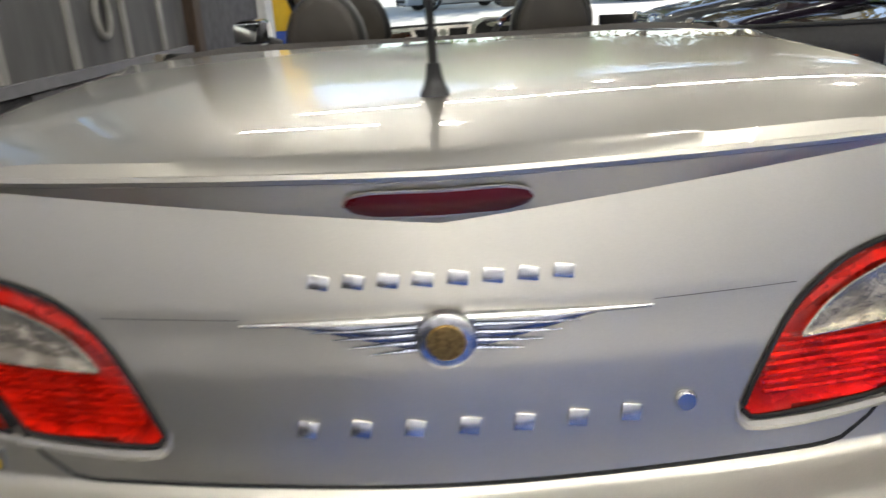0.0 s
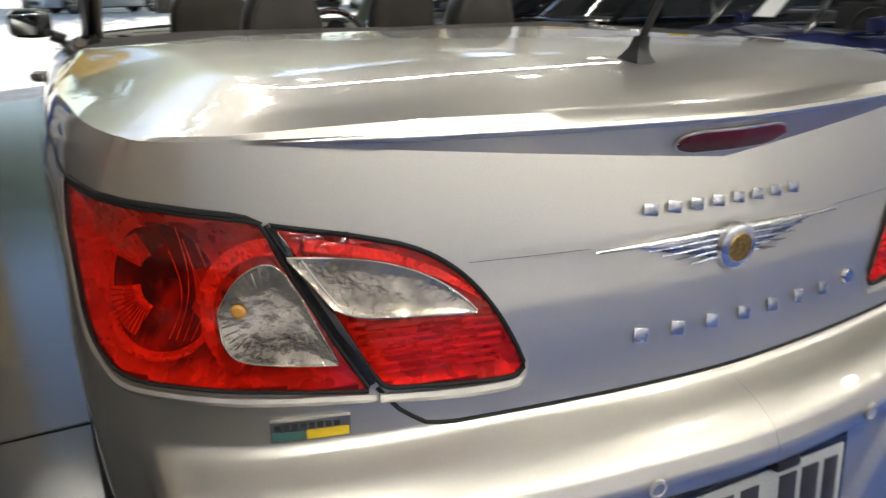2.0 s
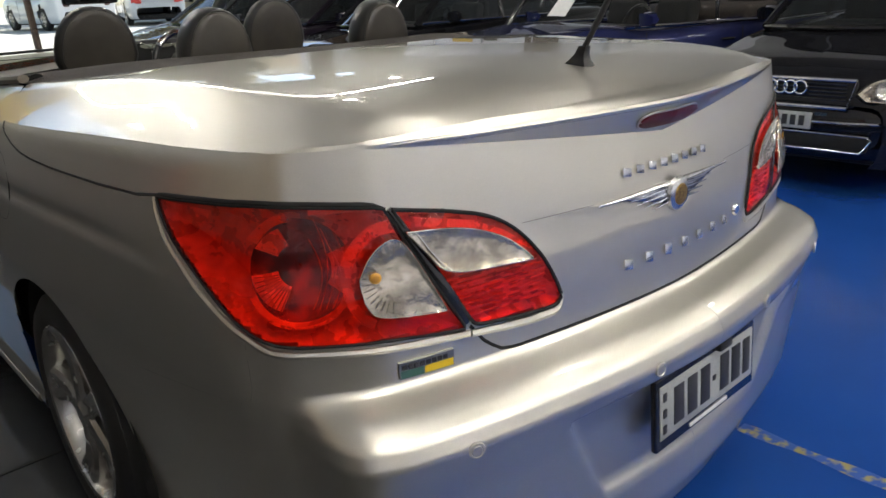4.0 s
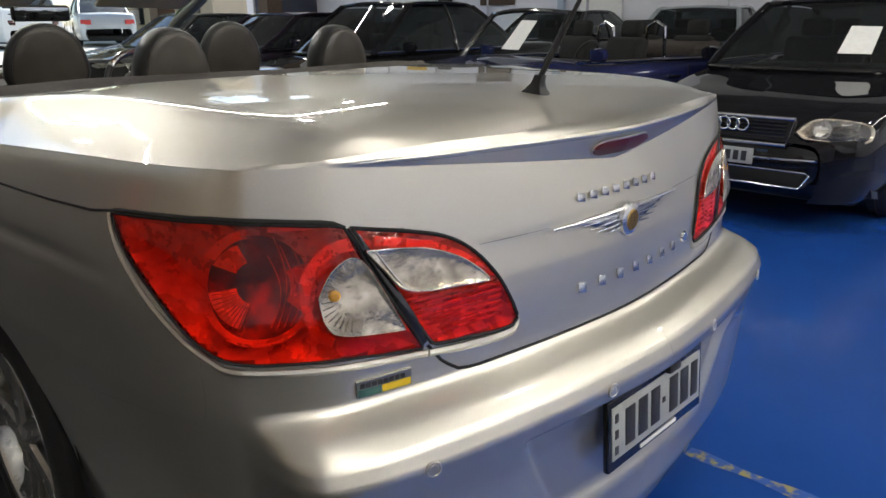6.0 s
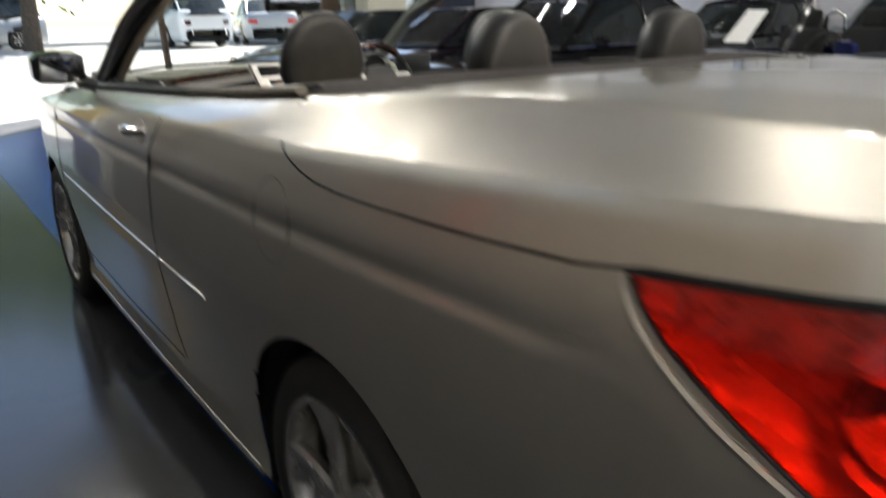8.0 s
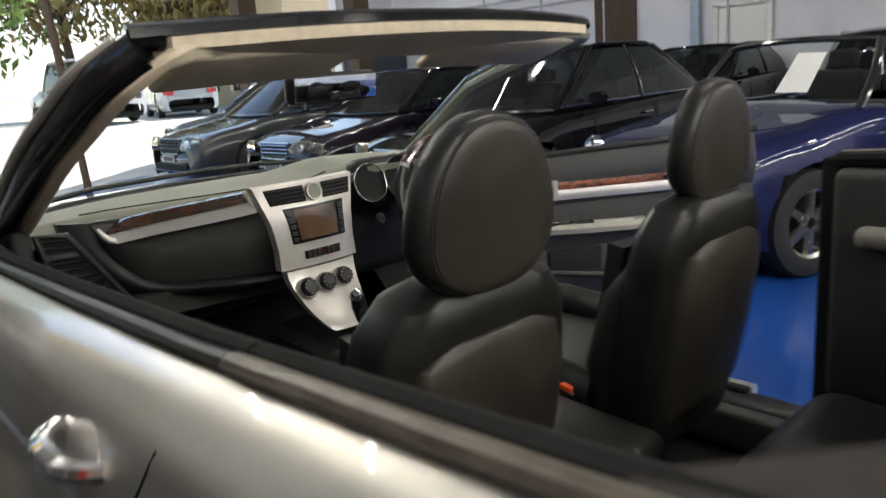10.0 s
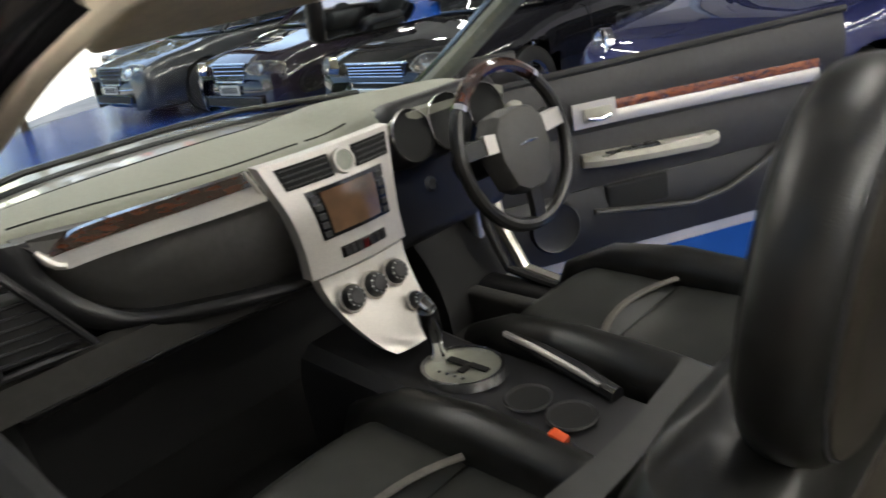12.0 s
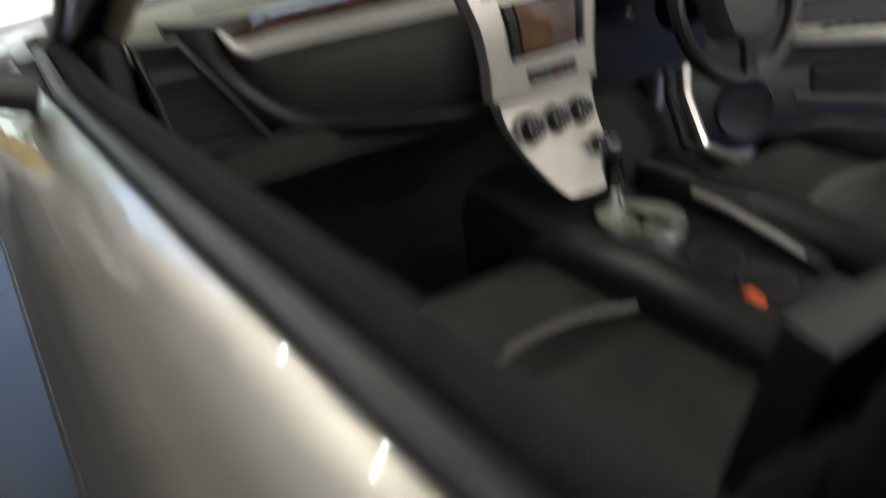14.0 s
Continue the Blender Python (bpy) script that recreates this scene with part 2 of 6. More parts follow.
# ---- the silver convertible: the lines of its body (x to its right, y to its nose, z up, from the middle of its tail) ----
PLAN = [(0, .020), (.2, .032), (.4, .058), (.55, .086), (.68, .122), (.765, .178), (.818, .245), (.848, .37), (.874, .8),
        (.893, 1.15), (.903, 1.6), (.905, 2.4), (.898, 3.2), (.888, 3.8), (.865, 4.2), (.80, 4.52), (.65, 4.73), (.4, 4.83), (0, 4.86)]


def spline(knots, n=24):
    """A dense Catmull-Rom line through the knots."""
    p = np.array(knots, float)
    p = np.vstack([2 * p[0] - p[1], p, 2 * p[-1] - p[-2]])
    out = []
    for k in range(1, len(p) - 2):
        for s in np.linspace(0, 1, n, endpoint=False):
            a, b, c, d = p[k - 1:k + 3]
            out.append(.5 * (2 * b + (c - a) * s + (2 * a - 5 * b + 4 * c - d) * s * s + (3 * b - a - 3 * c + d) * s ** 3))
    return np.array(out + [p[-2]])


RAIL = spline([(-PLAN[1][0], PLAN[1][1])] + PLAN)[24:]
ARC = np.r_[0, np.cumsum(np.hypot(*np.diff(RAIL, axis=0).T))]
K_TAIL, K_SIDE = int(np.argmax(RAIL[:, 0] > .55)), int(np.argmax(RAIL[:, 1] > .5))
# stations along the plan: true lengths over the tail, drawn together a little round the corner
RUN = np.interp(ARC, [0, ARC[K_TAIL], ARC[K_SIDE], ARC[-1]], [0, .559, 1.085, 1.085 + ARC[-1] - ARC[K_SIDE]])
TANG = np.gradient(RAIL, RUN, axis=0)
SIDE_D = [(.17, -.075), (.20, -.03), (.27, -.036), (.45, -.016), (.60, .003), (.72, .009), (.88, 0), (.95, -.010)]
REAR_D = [(.17, -.02), (.22, .03), (.30, .062), (.45, .076), (.56, .086), (.62, .104), (.655, .112), (.685, .098), (.708, .062), (.722, .022),
          (.733, .003), (.75, 0), (.88, 0), (.95, -.010)]
SIDE_T = [(0, -.010), (.5, -.024), (.85, -.038), (1, -.052)]
CREASE = [(0, 1.105), (.62, 1.105), (.9, 1.098), (1.2, 1.086), (1.6, 1.067), (1.8, 1.058), (2.3, 1.053), (3.2, 1.035), (4.2, 1.0), (5, .93), (5.4, .84), (5.9, .74), (6.3, .70)]


def ease(v, lo, hi):
    s = np.clip((v - lo) / (hi - lo), 0, 1)
    return s * s * (3 - 2 * s)


def look_up(table, v):
    t = np.array(table)
    return np.interp(v, t[:, 0], t[:, 1])


def crease_z(a):
    return look_up(CREASE, a)


def recess(t, q):
    """Depth of the tail above the lamps: a slope, then the undercut below the lip, which tapers out towards the corner."""
    brk = .57 + .40 * q
    slope, lip = -.048 + .024 * q, -.034 * q
    low = -.010 + slope * brk
    return np.where(t < brk, -.010 + slope * t, low + (lip - low) * (t - brk) / (1 - brk))


def shell(a, z, out=0.0):
    """A point of the car's left flank and tail: a metres along its plan from the middle of the tail, at height z."""
    x, y = np.interp(a, RUN, RAIL[:, 0]), np.interp(a, RUN, RAIL[:, 1])
    tx, ty = np.interp(a, RUN, TANG[:, 0]), np.interp(a, RUN, TANG[:, 1])
    s = np.hypot(tx, ty)
    nx, ny = ty / s, -tx / s
    w = ease(-ny, .25, .85)
    t = np.clip((z - .95) / (crease_z(a) - .95), 0, 1)
    q, wb = np.clip(a / .66, 0, 1), 1 - ease(a, .70, .81)
    low = (1 - wb) * look_up(SIDE_D, z) + wb * look_up(REAR_D, z)
    up = (1 - w) * look_up(SIDE_T, t) + w * recess(t, q)
    lean = .013 * ease(z, .79, .95) * (1 - ease(a, .85, 1.1))
    d = np.where(z > .95, up, low) - lean + out
    return np.array([-(x + nx * d), y + ny * d, z + 0 * a])

REAR_WHEEL, FRONT_WHEEL, ARCH = (1.17, .325), (3.91, .325), .372
car = thing("silver_convertible", "silver champagne four-seat convertible with roof folded down, driver's door open", "car")


def seat_in_arch(y, z):
    """Points near a wheel opening are drawn onto its edge."""
    for cy, cz in (REAR_WHEEL, FRONT_WHEEL):
        d = np.hypot(y - cy, z - cz)
        near = (d < ARCH + .012) & (d > ARCH - .016)
        y, z = np.where(near, cy + (y - cy) * ARCH / d, y), np.where(near, cz + (z - cz) * ARCH / d, z)
    return y, z


def flank_points(a, z):
    """The body's skin, with the number plate's recess and rolled arch lips."""
    cut = .018 * ease(.345 - a + .55 * (z - .50), 0, .020) * ease(z, .395, .415) * ease(.625 - z, 0, .012)
    groove = .006 * np.exp(-((z - .905) / .014) ** 2) * ease(a, 1.0, 1.4) * ease(4.6 - a, 0, .6)
    x, y, zz = shell(a, z, -cut - groove)
    y, zz = seat_in_arch(y, zz)
    return x, y, zz


LAMP_OUT_UP = [(.541, .803), (.575, .866), (.603, .92), (.631, .984), (.641, 1.009), (.655, 1.015), (.74, 1.023), (.825, 1.027), (.92, 1.022), (1.0, 1.016), (1.066, 1.011)]
LAMP_OUT_LO = [(.541, .798), (.60, .805), (.65, .812), (.73, .817), (.79, .818), (.83, .825), (.86, .840), (.90, .868), (.96, .905), (1.015, .945), (1.053, .985), (1.066, 1.008)]
LAMP_IN_UP = [(.338, .808), (.348, .834), (.377, .889), (.418, .937), (.472, .971), (.548, .990), (.610, 1.003), (.633, 1.008)]
LAMP_IN_LO = [(.338, .800), (.343, .789), (.385, .788), (.48, .796), (.515, .799), (.526, .804), (.573, .888), (.609, .956), (.633, 1.007)]


def rounded(line, times=3):
    """Cut the corners of an open line."""
    p = [np.array(q) for q in line]
    for _ in range(times):
        p = [p[0]] + [r for u, v in zip(p, p[1:]) for r in (.75 * u + .25 * v, .25 * u + .75 * v)] + [p[-1]]
    return [(float(q[0]), float(q[1])) for q in p]


LAMP_OUT_UP, LAMP_OUT_LO, LAMP_IN_UP, LAMP_IN_LO = (rounded(q) for q in (LAMP_OUT_UP, LAMP_OUT_LO, LAMP_IN_UP, LAMP_IN_LO))


def in_lamp(a, z):
    hit = np.zeros(a.shape, bool)
    for up, lo in ((LAMP_OUT_UP, LAMP_OUT_LO), (LAMP_IN_UP, LAMP_IN_LO)):
        hit |= (a > up[0][0] + .001) & (a < up[-1][0] - .001) & (z < look_up(up, a) - .0035) & (z > look_up(lo, a) + .0035)
    return hit


LID_EDGE = [(0, .737), (.44, .737), (.47, .742), (.50, .762), (.53, .80), (.56, .9), (.637, 1.01)]
BUMPER_TOP = [(0, .737), (.44, .737), (.47, .742), (.50, .762), (.53, .790), (.65, .798), (.75, .804), (.82, .808), (.862, .832), (.866, .74), (.89, .711), (1.06, .678), (1.6, .645)]
SEAM_DOOR, SEAM_WING = 2.665, 4.16
CUT = [(1.064, 1.014), (1.14, 1.003), (1.23, 1.000), (1.31, .997), (1.42, .996), (1.545, .996), (1.665, .999), (1.75, 1.005), (1.81, 1.016), (1.86, 1.030), (1.895, 1.043), (1.915, 1.055)]


def door_seam(z):
    return SEAM_DOOR + .055 * ease(1.02 - z, 0, .12)


def panel_of(a, z, y):
    """Which body panel a bit of skin belongs to."""
    kind = np.full(a.shape, 2)
    kind[(z > look_up(CUT, a)) & (a > 1.05) & (a < 1.92)] = 1
    kind[(a < .64) & (a < np.interp(z, [p[1] for p in LID_EDGE[1:]], [p[0] for p in LID_EDGE[1:]]))] = 1
    kind[(z > 1.0) & (a < 1.066)] = 1
    kind[(z < look_up(BUMPER_TOP, a)) & (a < 1.62)] = 0
    kind[a > door_seam(z)] = 3
    kind[a > SEAM_WING + .03] = 4
    kind[(z < .30) & (a > 1.62)] = 5
    hole = in_lamp(a, z)
    for cy, cz in (REAR_WHEEL, FRONT_WHEEL):
        hole |= np.hypot(y - cy, z - cz) < ARCH
    kind[hole] = 9
    return kind


As = np.r_[np.arange(0, 1.3, .0085), np.arange(1.3, 2.05, .0125), np.arange(2.05, 3.9, .03), np.arange(3.9, RUN[-1], .02), RUN[-1]]
Vs = np.r_[np.arange(.18, .60, .014), np.arange(.60, .76, .007), np.arange(.76, .95, .0095)]
BRK = (.57 + .40 * np.clip(As / .66, 0, 1))[:, None]
Ts = np.concatenate([np.linspace(0, .95, 10) * BRK, BRK * .985, BRK, BRK + (1 - BRK) * np.array([.06, .2, .35, .5, .65, .8, .93, 1.0])], 1)
AA = np.repeat(As[:, None], len(Vs) + Ts.shape[1], 1)
ZZ = np.concatenate([np.repeat(Vs[None], len(As), 0), np.minimum(.95, crease_z(As) - .02)[:, None] * (1 - Ts) + crease_z(As)[:, None] * Ts], 1)
ZZ = np.minimum(np.sort(ZZ, 1), crease_z(As)[:, None])
SX, SY, SZ = flank_points(AA, ZZ)
mid = lambda m: .25 * (m[:-1, :-1] + m[1:, :-1] + m[1:, 1:] + m[:-1, 1:])
KIND = panel_of(mid(AA), mid(ZZ), mid(SY))


def skin(k, side):
    s = Shape()
    w = SX.shape[1]
    index, pts, faces = {}, [], []
    for i, j in zip(*np.where(KIND == k)):
        if SZ[i, j] == SZ[i, j + 1] and SZ[i + 1, j] == SZ[i + 1, j + 1]:
            continue
        q = []
        for c in ((i, j), (i + 1, j), (i + 1, j + 1), (i, j + 1)):
            if c not in index:
                index[c] = len(pts)
                pts.append((SX[c] * side, SY[c], SZ[c]))
            q.append(index[c])
        faces.append(q if side > 0 else q[::-1])
    return s.add(pts, faces)


bumper = skin(0, 1)
more = skin(0, -1)
bumper.add(more.v, more.f)
bumper.make("rear_bumper", PAINT, car, split=50)
quarter = {s: skin(2, s).make("quarter_panel", PAINT, car, split=50) for s in (1, -1)}
door_left = skin(3, 1).make("door", PAINT, car, "closed silver passenger door", split=50)
for s in (1, -1):
    skin(4, s).make("front_wing", PAINT, car, split=50)
    skin(5, s).make("sill", PAINT, car, split=50)

# ---- boot lid and rear deck ----
def edge_at(a):
    return np.array([float(c) for c in flank_points(np.array(a), crease_z(a))])


A_CORNER, A_END = .66, 1.965
FRONT_EDGE = [(0, 1.005), (.25, 1.01), (.40, 1.03), (.50, 1.065), (.58, 1.125), (.68, 1.24), (.76, 1.35), (.81, 1.385), (.849, 1.385)]
FRONT_LINE = spline(FRONT_EDGE, 8)
CENTRE_Z = [(.015, 1.105), (.05, 1.111), (.12, 1.124), (.27, 1.147), (.42, 1.160), (.6, 1.168), (.8, 1.171), (1.03, 1.168)]


def deck(s, t):
    """The rear deck's left half: s from the middle to the shoulder, t from the lip to the roof's fold."""
    lip, rim = edge_at(s * A_CORNER), edge_at(A_CORNER + t * (A_END - A_CORNER))
    fx = .849 * s
    front = np.array([-fx, float(np.interp(fx, FRONT_LINE[:, 0], FRONT_LINE[:, 1])), 1.168])
    cy = .018 + t * (1.03 - .018)
    centre = np.array([0, cy, look_up(CENTRE_Z, cy)])
    c00, c10, c01, c11 = np.array([0, .018, 1.105]), edge_at(A_CORNER), np.array([0, 1.03, 1.168]), np.array([-.849, 1.385, 1.055])
    p = (1 - t) * lip + t * front + (1 - s) * centre + s * rim - ((1 - s) * (1 - t) * c00 + s * (1 - t) * c10 + (1 - s) * t * c01 + s * t * c11)
    p[2] = lip[2] if t <= 0 else rim[2] if s >= 1 else deck_z(abs(p[0]), p[1])
    return tuple(p)


CORNER_Y = float(np.interp(A_CORNER, RUN, RAIL[:, 1]))


def deck_z(x, y):
    """Height of the deck: a nearly flat top over one even facet down to the side's crease."""
    top = 1.173 - .070 * math.exp(-max(y - np.interp(min(x, .60), RAIL[:130, 0], RAIL[:130, 1]) + .018, 0) / .205) - .024 * (x / .85) ** 3 * float(ease(y, .15, .6))
    top -= .020 * float(ease(y, .95, 1.40)) * float(ease(x, .40, .66))
    a = np.interp(y, RAIL[:380, 1], RUN[:380])
    rx, _, rz = edge_at(max(a, A_CORNER))
    wide = .074 + .106 * (1 - float(ease(y, .70, 1.385)))
    side = rz + max(top - rz, .004) / wide * (abs(rx) - x) + 1.2 * max(0, CORNER_Y - y)
    return .5 * (top + side - math.sqrt((top - side) ** 2 + 4 * .0022 ** 2))


lid = skin(1, 1)
other = skin(1, -1)
lid.add(other.v, other.f)
top = Shape().grid(deck, [float(v) for v in np.r_[np.linspace(0, .7, 20), np.linspace(.7, 1, 26)[1:]]], [float(v) for v in np.r_[np.linspace(0, .12, 7), np.linspace(.12, 1, 42)[1:]]])
top.both()
lid.add(top.v, top.f)
lip_line = [tuple(float(c) for c in flank_points(np.array(abs(a)), crease_z(abs(a)) - .004)) for a in spread(-.70, .70, 61)]
lip_line = [(math.copysign(p[0], a), p[1] + .003, p[2]) for p, a in zip(lip_line, spread(-.70, .70, 61))]
trunk_lid = lid.make("trunk_lid", PAINT, car, "silver boot lid with a lip and a dark shaded recess under it", split=38)

Shape().tube(lip_line, [.001 + .0065 * min(1, 3 * (1 - abs(2 * k / 60 - 1))) for k in range(61)], 8).make("lip_edge", PAINT, trunk_lid)

# ---- shoulder from the crease up to the window line ----
BELT = [(1.385, .777, 1.134), (1.68, .782, 1.113), (2.17, .788, 1.086), (2.6, .789, 1.069), (3.1, .780, 1.046), (3.62, .745, 1.030)]


def belt(y):
    b = np.array(BELT)
    return np.interp(y, b[:, 0], b[:, 1]), np.interp(y, b[:, 0], b[:, 2])


def shoulder(y, v):
    a = np.interp(y, RAIL[:380, 1], RUN[:380])
    e = edge_at(a)
    bx, bz = belt(y)
    x, z = e[0] * (1 - v) - bx * v, e[2] * (1 - v) + bz * v + .005 * math.sin(math.pi * v)
    w = 1 - float(ease(y, 1.385, 1.56))
    return (x, y, z + w * (deck_z(abs(x), y) - z) if w > 0 else z)


for y0, y1, owner in ((1.385, 2.078, quarter[1]), (2.078, 3.63, door_left)):
    Shape().grid(shoulder, spread(y0, y1, 34), spread(0, 1, 13)).make("shoulder", PAINT, owner)
right_shoulder = Shape().grid(shoulder, spread(1.385, 2.078, 16), spread(0, 1, 7)).mirrored()
right_shoulder.make("shoulder", PAINT, quarter[-1])
for s in (1, -1):
    for y0, y1 in ((1.40, 2.075), (2.082, 3.55)) if s > 0 else ((1.40, 2.075),):
        line = [(-s * (belt(y)[0] - .004), y, belt(y)[1] + .012) for y in spread(y0, y1, 18)]
        Shape().tube(line, .011 if y0 > 1.9 else .014, 8, squash=.8).make("belt_moulding", BLACK if y0 > 1.9 else TANTRIM, car, "dark window-line moulding" if y0 > 1.9 else "tan grey window-line moulding")
        line = [(-s * (belt(y)[0] - .036), y, belt(y)[1] + .006) for y in spread(y0, y1, 18)]
        Shape().tube(line, .018, 8, squash=.9).make("window_seal", CARPET, car)


def bonnet(a, v):
    e = edge_at(a)
    return (v * e[0], e[1], e[2] + .075 * (1 - abs(v) ** 3) * min(1, -e[0] / .5))


Shape().grid(bonnet, [float(v) for v in np.linspace(4.22, RUN[-1] - .01, 30)], spread(-1, 1, 25)).make("bonnet", PAINT, car)


# ---- seams ----
def seam(pts, owner, r=.0032, n=10, side=1, material=GAP):
    p = np.array(pts)
    t = np.r_[0, np.cumsum(np.hypot(*np.diff(p, axis=0).T))]
    q = np.linspace(0, t[-1], max(n, int(t[-1] / .02)))
    a, z = np.interp(q, t, p[:, 0]), np.interp(q, t, p[:, 1])
    x, y, zz = shell(a, z, -.0012 if material is GAP else .004)
    Shape().tube([(side * i, j, k) for i, j, k in zip(x, y, zz)], r, 6).make("seam", material, owner)


for s in (1, -1):
    seam([(0, .737), (.44, .737), (.47, .742), (.50, .762), (.53, .80)], trunk_lid, .0034, side=s)
    seam([(.235, .941), (.33, .942), (.405, .943)], trunk_lid, .0014, side=s)
    seam(CUT, trunk_lid, .0030, side=s)
    seam([(.862, .832), (.858, .78), (.855, .735), (.862, .718), (.88, .712), (.95, .702), (1.075, .680), (1.20, .660)], quarter[s], .0013, side=s)
seam([(SEAM_DOOR, 1.035), (SEAM_DOOR + .01, 1.0), (SEAM_DOOR + .045, .95), (SEAM_DOOR + .055, .85), (SEAM_DOOR + .05, .40), (SEAM_DOOR + .02, .32)], door_left, .003)
seam([(SEAM_WING + .03, 1.01), (SEAM_WING + .02, .75), (SEAM_WING, .35)], door_left, .003)
seam([(SEAM_DOOR + .05, .31), (3.4, .31), (SEAM_WING, .33)], door_left, .003)
fuel = [(1.905 + .079 * math.cos(q), .908 + .083 * math.sin(q)) for q in spread(0, 2 * math.pi, 40)]
seam(fuel, quarter[1], .0014)
for a0, a1, owner in ((2.33, SEAM_DOOR + .04, quarter[1]), (SEAM_DOOR + .07, 4.1, door_left)):
    ribbon = [(a, .626 + .025 * (a - 2.33)) for a in spread(a0, a1, 20)]
    x, y, z = shell(np.array([p[0] for p in ribbon]), np.array([p[1] for p in ribbon]), .002)
    Shape().tube(list(zip(x, y, z)), .0042, 8).make("side_moulding", PAINT, owner)
low = [(a, .205) for a in spread(2.16, 4.08, 30)]
x, y, z = shell(np.array([p[0] for p in low]), np.array([p[1] for p in low]), -.010)
for s in (1, -1):
    Shape().tube([(s * i, j, k) for i, j, k in zip(x, y, z)], .016, 8).make("sill_moulding", PAINT, car)

# ---- tail lamps ----
def patch(up, lo, out, na=40, nv=14):
    """A curved patch of the tail between an upper and a lower line; out(u, v) lifts it off the skin."""
    s = Shape()
    a0, a1 = up[0][0], up[-1][0]
    us, vs = spread(0, 1, na), spread(0, 1, nv)

    def at(u, v):
        a = a0 + (a1 - a0) * u
        hi, l = look_up(up, a), look_up(lo, a)
        return tuple(float(c) for c in shell(np.array(a), np.array(l + (hi - l) * v), out(u, v)))

    return s.grid(at, us, vs)


def border(up, lo, out=.002, grow=0.0):
    pts = [(a, look_up(up, a)) for a in spread(up[0][0], up[-1][0], 36)] + [(a, look_up(lo, a)) for a in spread(up[-1][0], up[0][0], 36)]
    ca, cz = np.mean([p[0] for p in pts]), np.mean([p[1] for p in pts])
    q = []
    for a, z in pts:
        d = math.hypot(a - ca, z - cz)
        q.append(tuple(float(c) for c in shell(np.array(a + grow * (a - ca) / d), np.array(z + grow * (z - cz) / d), out)))
    return q


def dome(u, v, h):
    return h * min(1, 8 * u * (1 - u)) * min(1, 6 * v * (1 - v))


CLR_OUT_UP = [(.575, .845), (.597, .899), (.619, .950), (.637, .969), (.661, .961), (.680, .942), (.693, .915)]
CLR_OUT_LO = [(.575, .842), (.63, .848), (.671, .855), (.684, .866), (.692, .888), (.693, .905)]
CLR_IN_UP = [(.402, .889), (.418, .907), (.454, .935), (.511, .959), (.571, .969), (.619, .973)]
CLR_IN_LO = [(.402, .886), (.474, .890), (.569, .897), (.593, .935), (.619, .971)]
CLR_OUT_UP, CLR_OUT_LO, CLR_IN_UP, CLR_IN_LO = (rounded(q, 2) for q in (CLR_OUT_UP, CLR_OUT_LO, CLR_IN_UP, CLR_IN_LO))
for s in (1, -1):
    flip = (lambda sh: sh) if s > 0 else (lambda sh: sh.mirrored())
    lamp = Shape()
    lamp_base = flip(patch(LAMP_OUT_UP, LAMP_OUT_LO, lambda u, v: -dome(u, v, .045) - .003)).make("tail_lamp", REDSOLID, car, "red tail lamp with clear round lens, wrapped round the corner")
    inner_base = flip(patch(LAMP_IN_UP, LAMP_IN_LO, lambda u, v: -dome(u, v, .035) - .003)).make("boot_lamp", REDSOLID, car, "red inner tail lamp with a clear upper lens")
    flip(patch(LAMP_OUT_UP, LAMP_OUT_LO, lambda u, v: .002 + dome(u, v, .007))).make("lens", RED, lamp_base, "glossy red plastic lens")
    flip(patch(LAMP_IN_UP, LAMP_IN_LO, lambda u, v: .002 + dome(u, v, .006))).make("lens", RED, inner_base, "glossy red plastic lens")
    flip(patch(CLR_OUT_UP, CLR_OUT_LO, lambda u, v: .0125 - dome(u, v, .003), 24, 14)).make("reflector", SILVERED, lamp_base, "silvered reflector")
    flip(patch(CLR_OUT_UP, CLR_OUT_LO, lambda u, v: .0155 + dome(u, v, .003), 20, 10)).make("clear_lens", CLEAR, lamp_base, "clear lens")
    flip(patch(CLR_IN_UP, CLR_IN_LO, lambda u, v: .0112 - dome(u, v, .0025), 24, 12)).make("reflector", SILVERED, inner_base, "silvered reflector")
    flip(patch(CLR_IN_UP, CLR_IN_LO, lambda u, v: .0138 + dome(u, v, .002), 20, 10)).make("clear_lens", CLEAR, inner_base, "clear reversing lens")
    for up, lo, owner in ((CLR_OUT_UP, CLR_OUT_LO, lamp_base), (CLR_IN_UP, CLR_IN_LO, inner_base)):
        Shape().tube([(s * p[0], p[1], p[2]) for p in border(up, lo, .0125)], .0014, 6, closed=True).make("lens_rim", SILVERED, owner)
    bulb = shell(np.array(.672), np.array(.915), .0135)
    Shape().lathe([(0, .003), (.006, .0025), (.009, 0)], Matrix.Translation((s * bulb[0], bulb[1], bulb[2])) @ turn(90, 0, -30 * s), 12).make("bulb", AMBER, lamp_base, "amber bulb")
    # bowl, arcs and facets inside the red lens, toned for glints and shade
    def inside(a, z, d):
        return tuple(float(c) for c in shell(np.array(a), np.array(min(z, 1.018)), d))

    def ring_piece(name, ca, cz, ra, rz, q0, q1, w, d0, d1, material, n=18):
        """A flat curved band round (ca, cz), from angle q0 to q1, w wide."""
        def at(u, v):
            q = radians(q0 + (q1 - q0) * u)
            k = 1 + w * v
            return inside(ca + ra * k * math.cos(q), cz + rz * k * math.sin(q), d0 + (d1 - d0) * v)
        flip(Shape().grid(at, spread(0, 1, n), spread(0, 1, 4))).make(name, material, lamp_base)

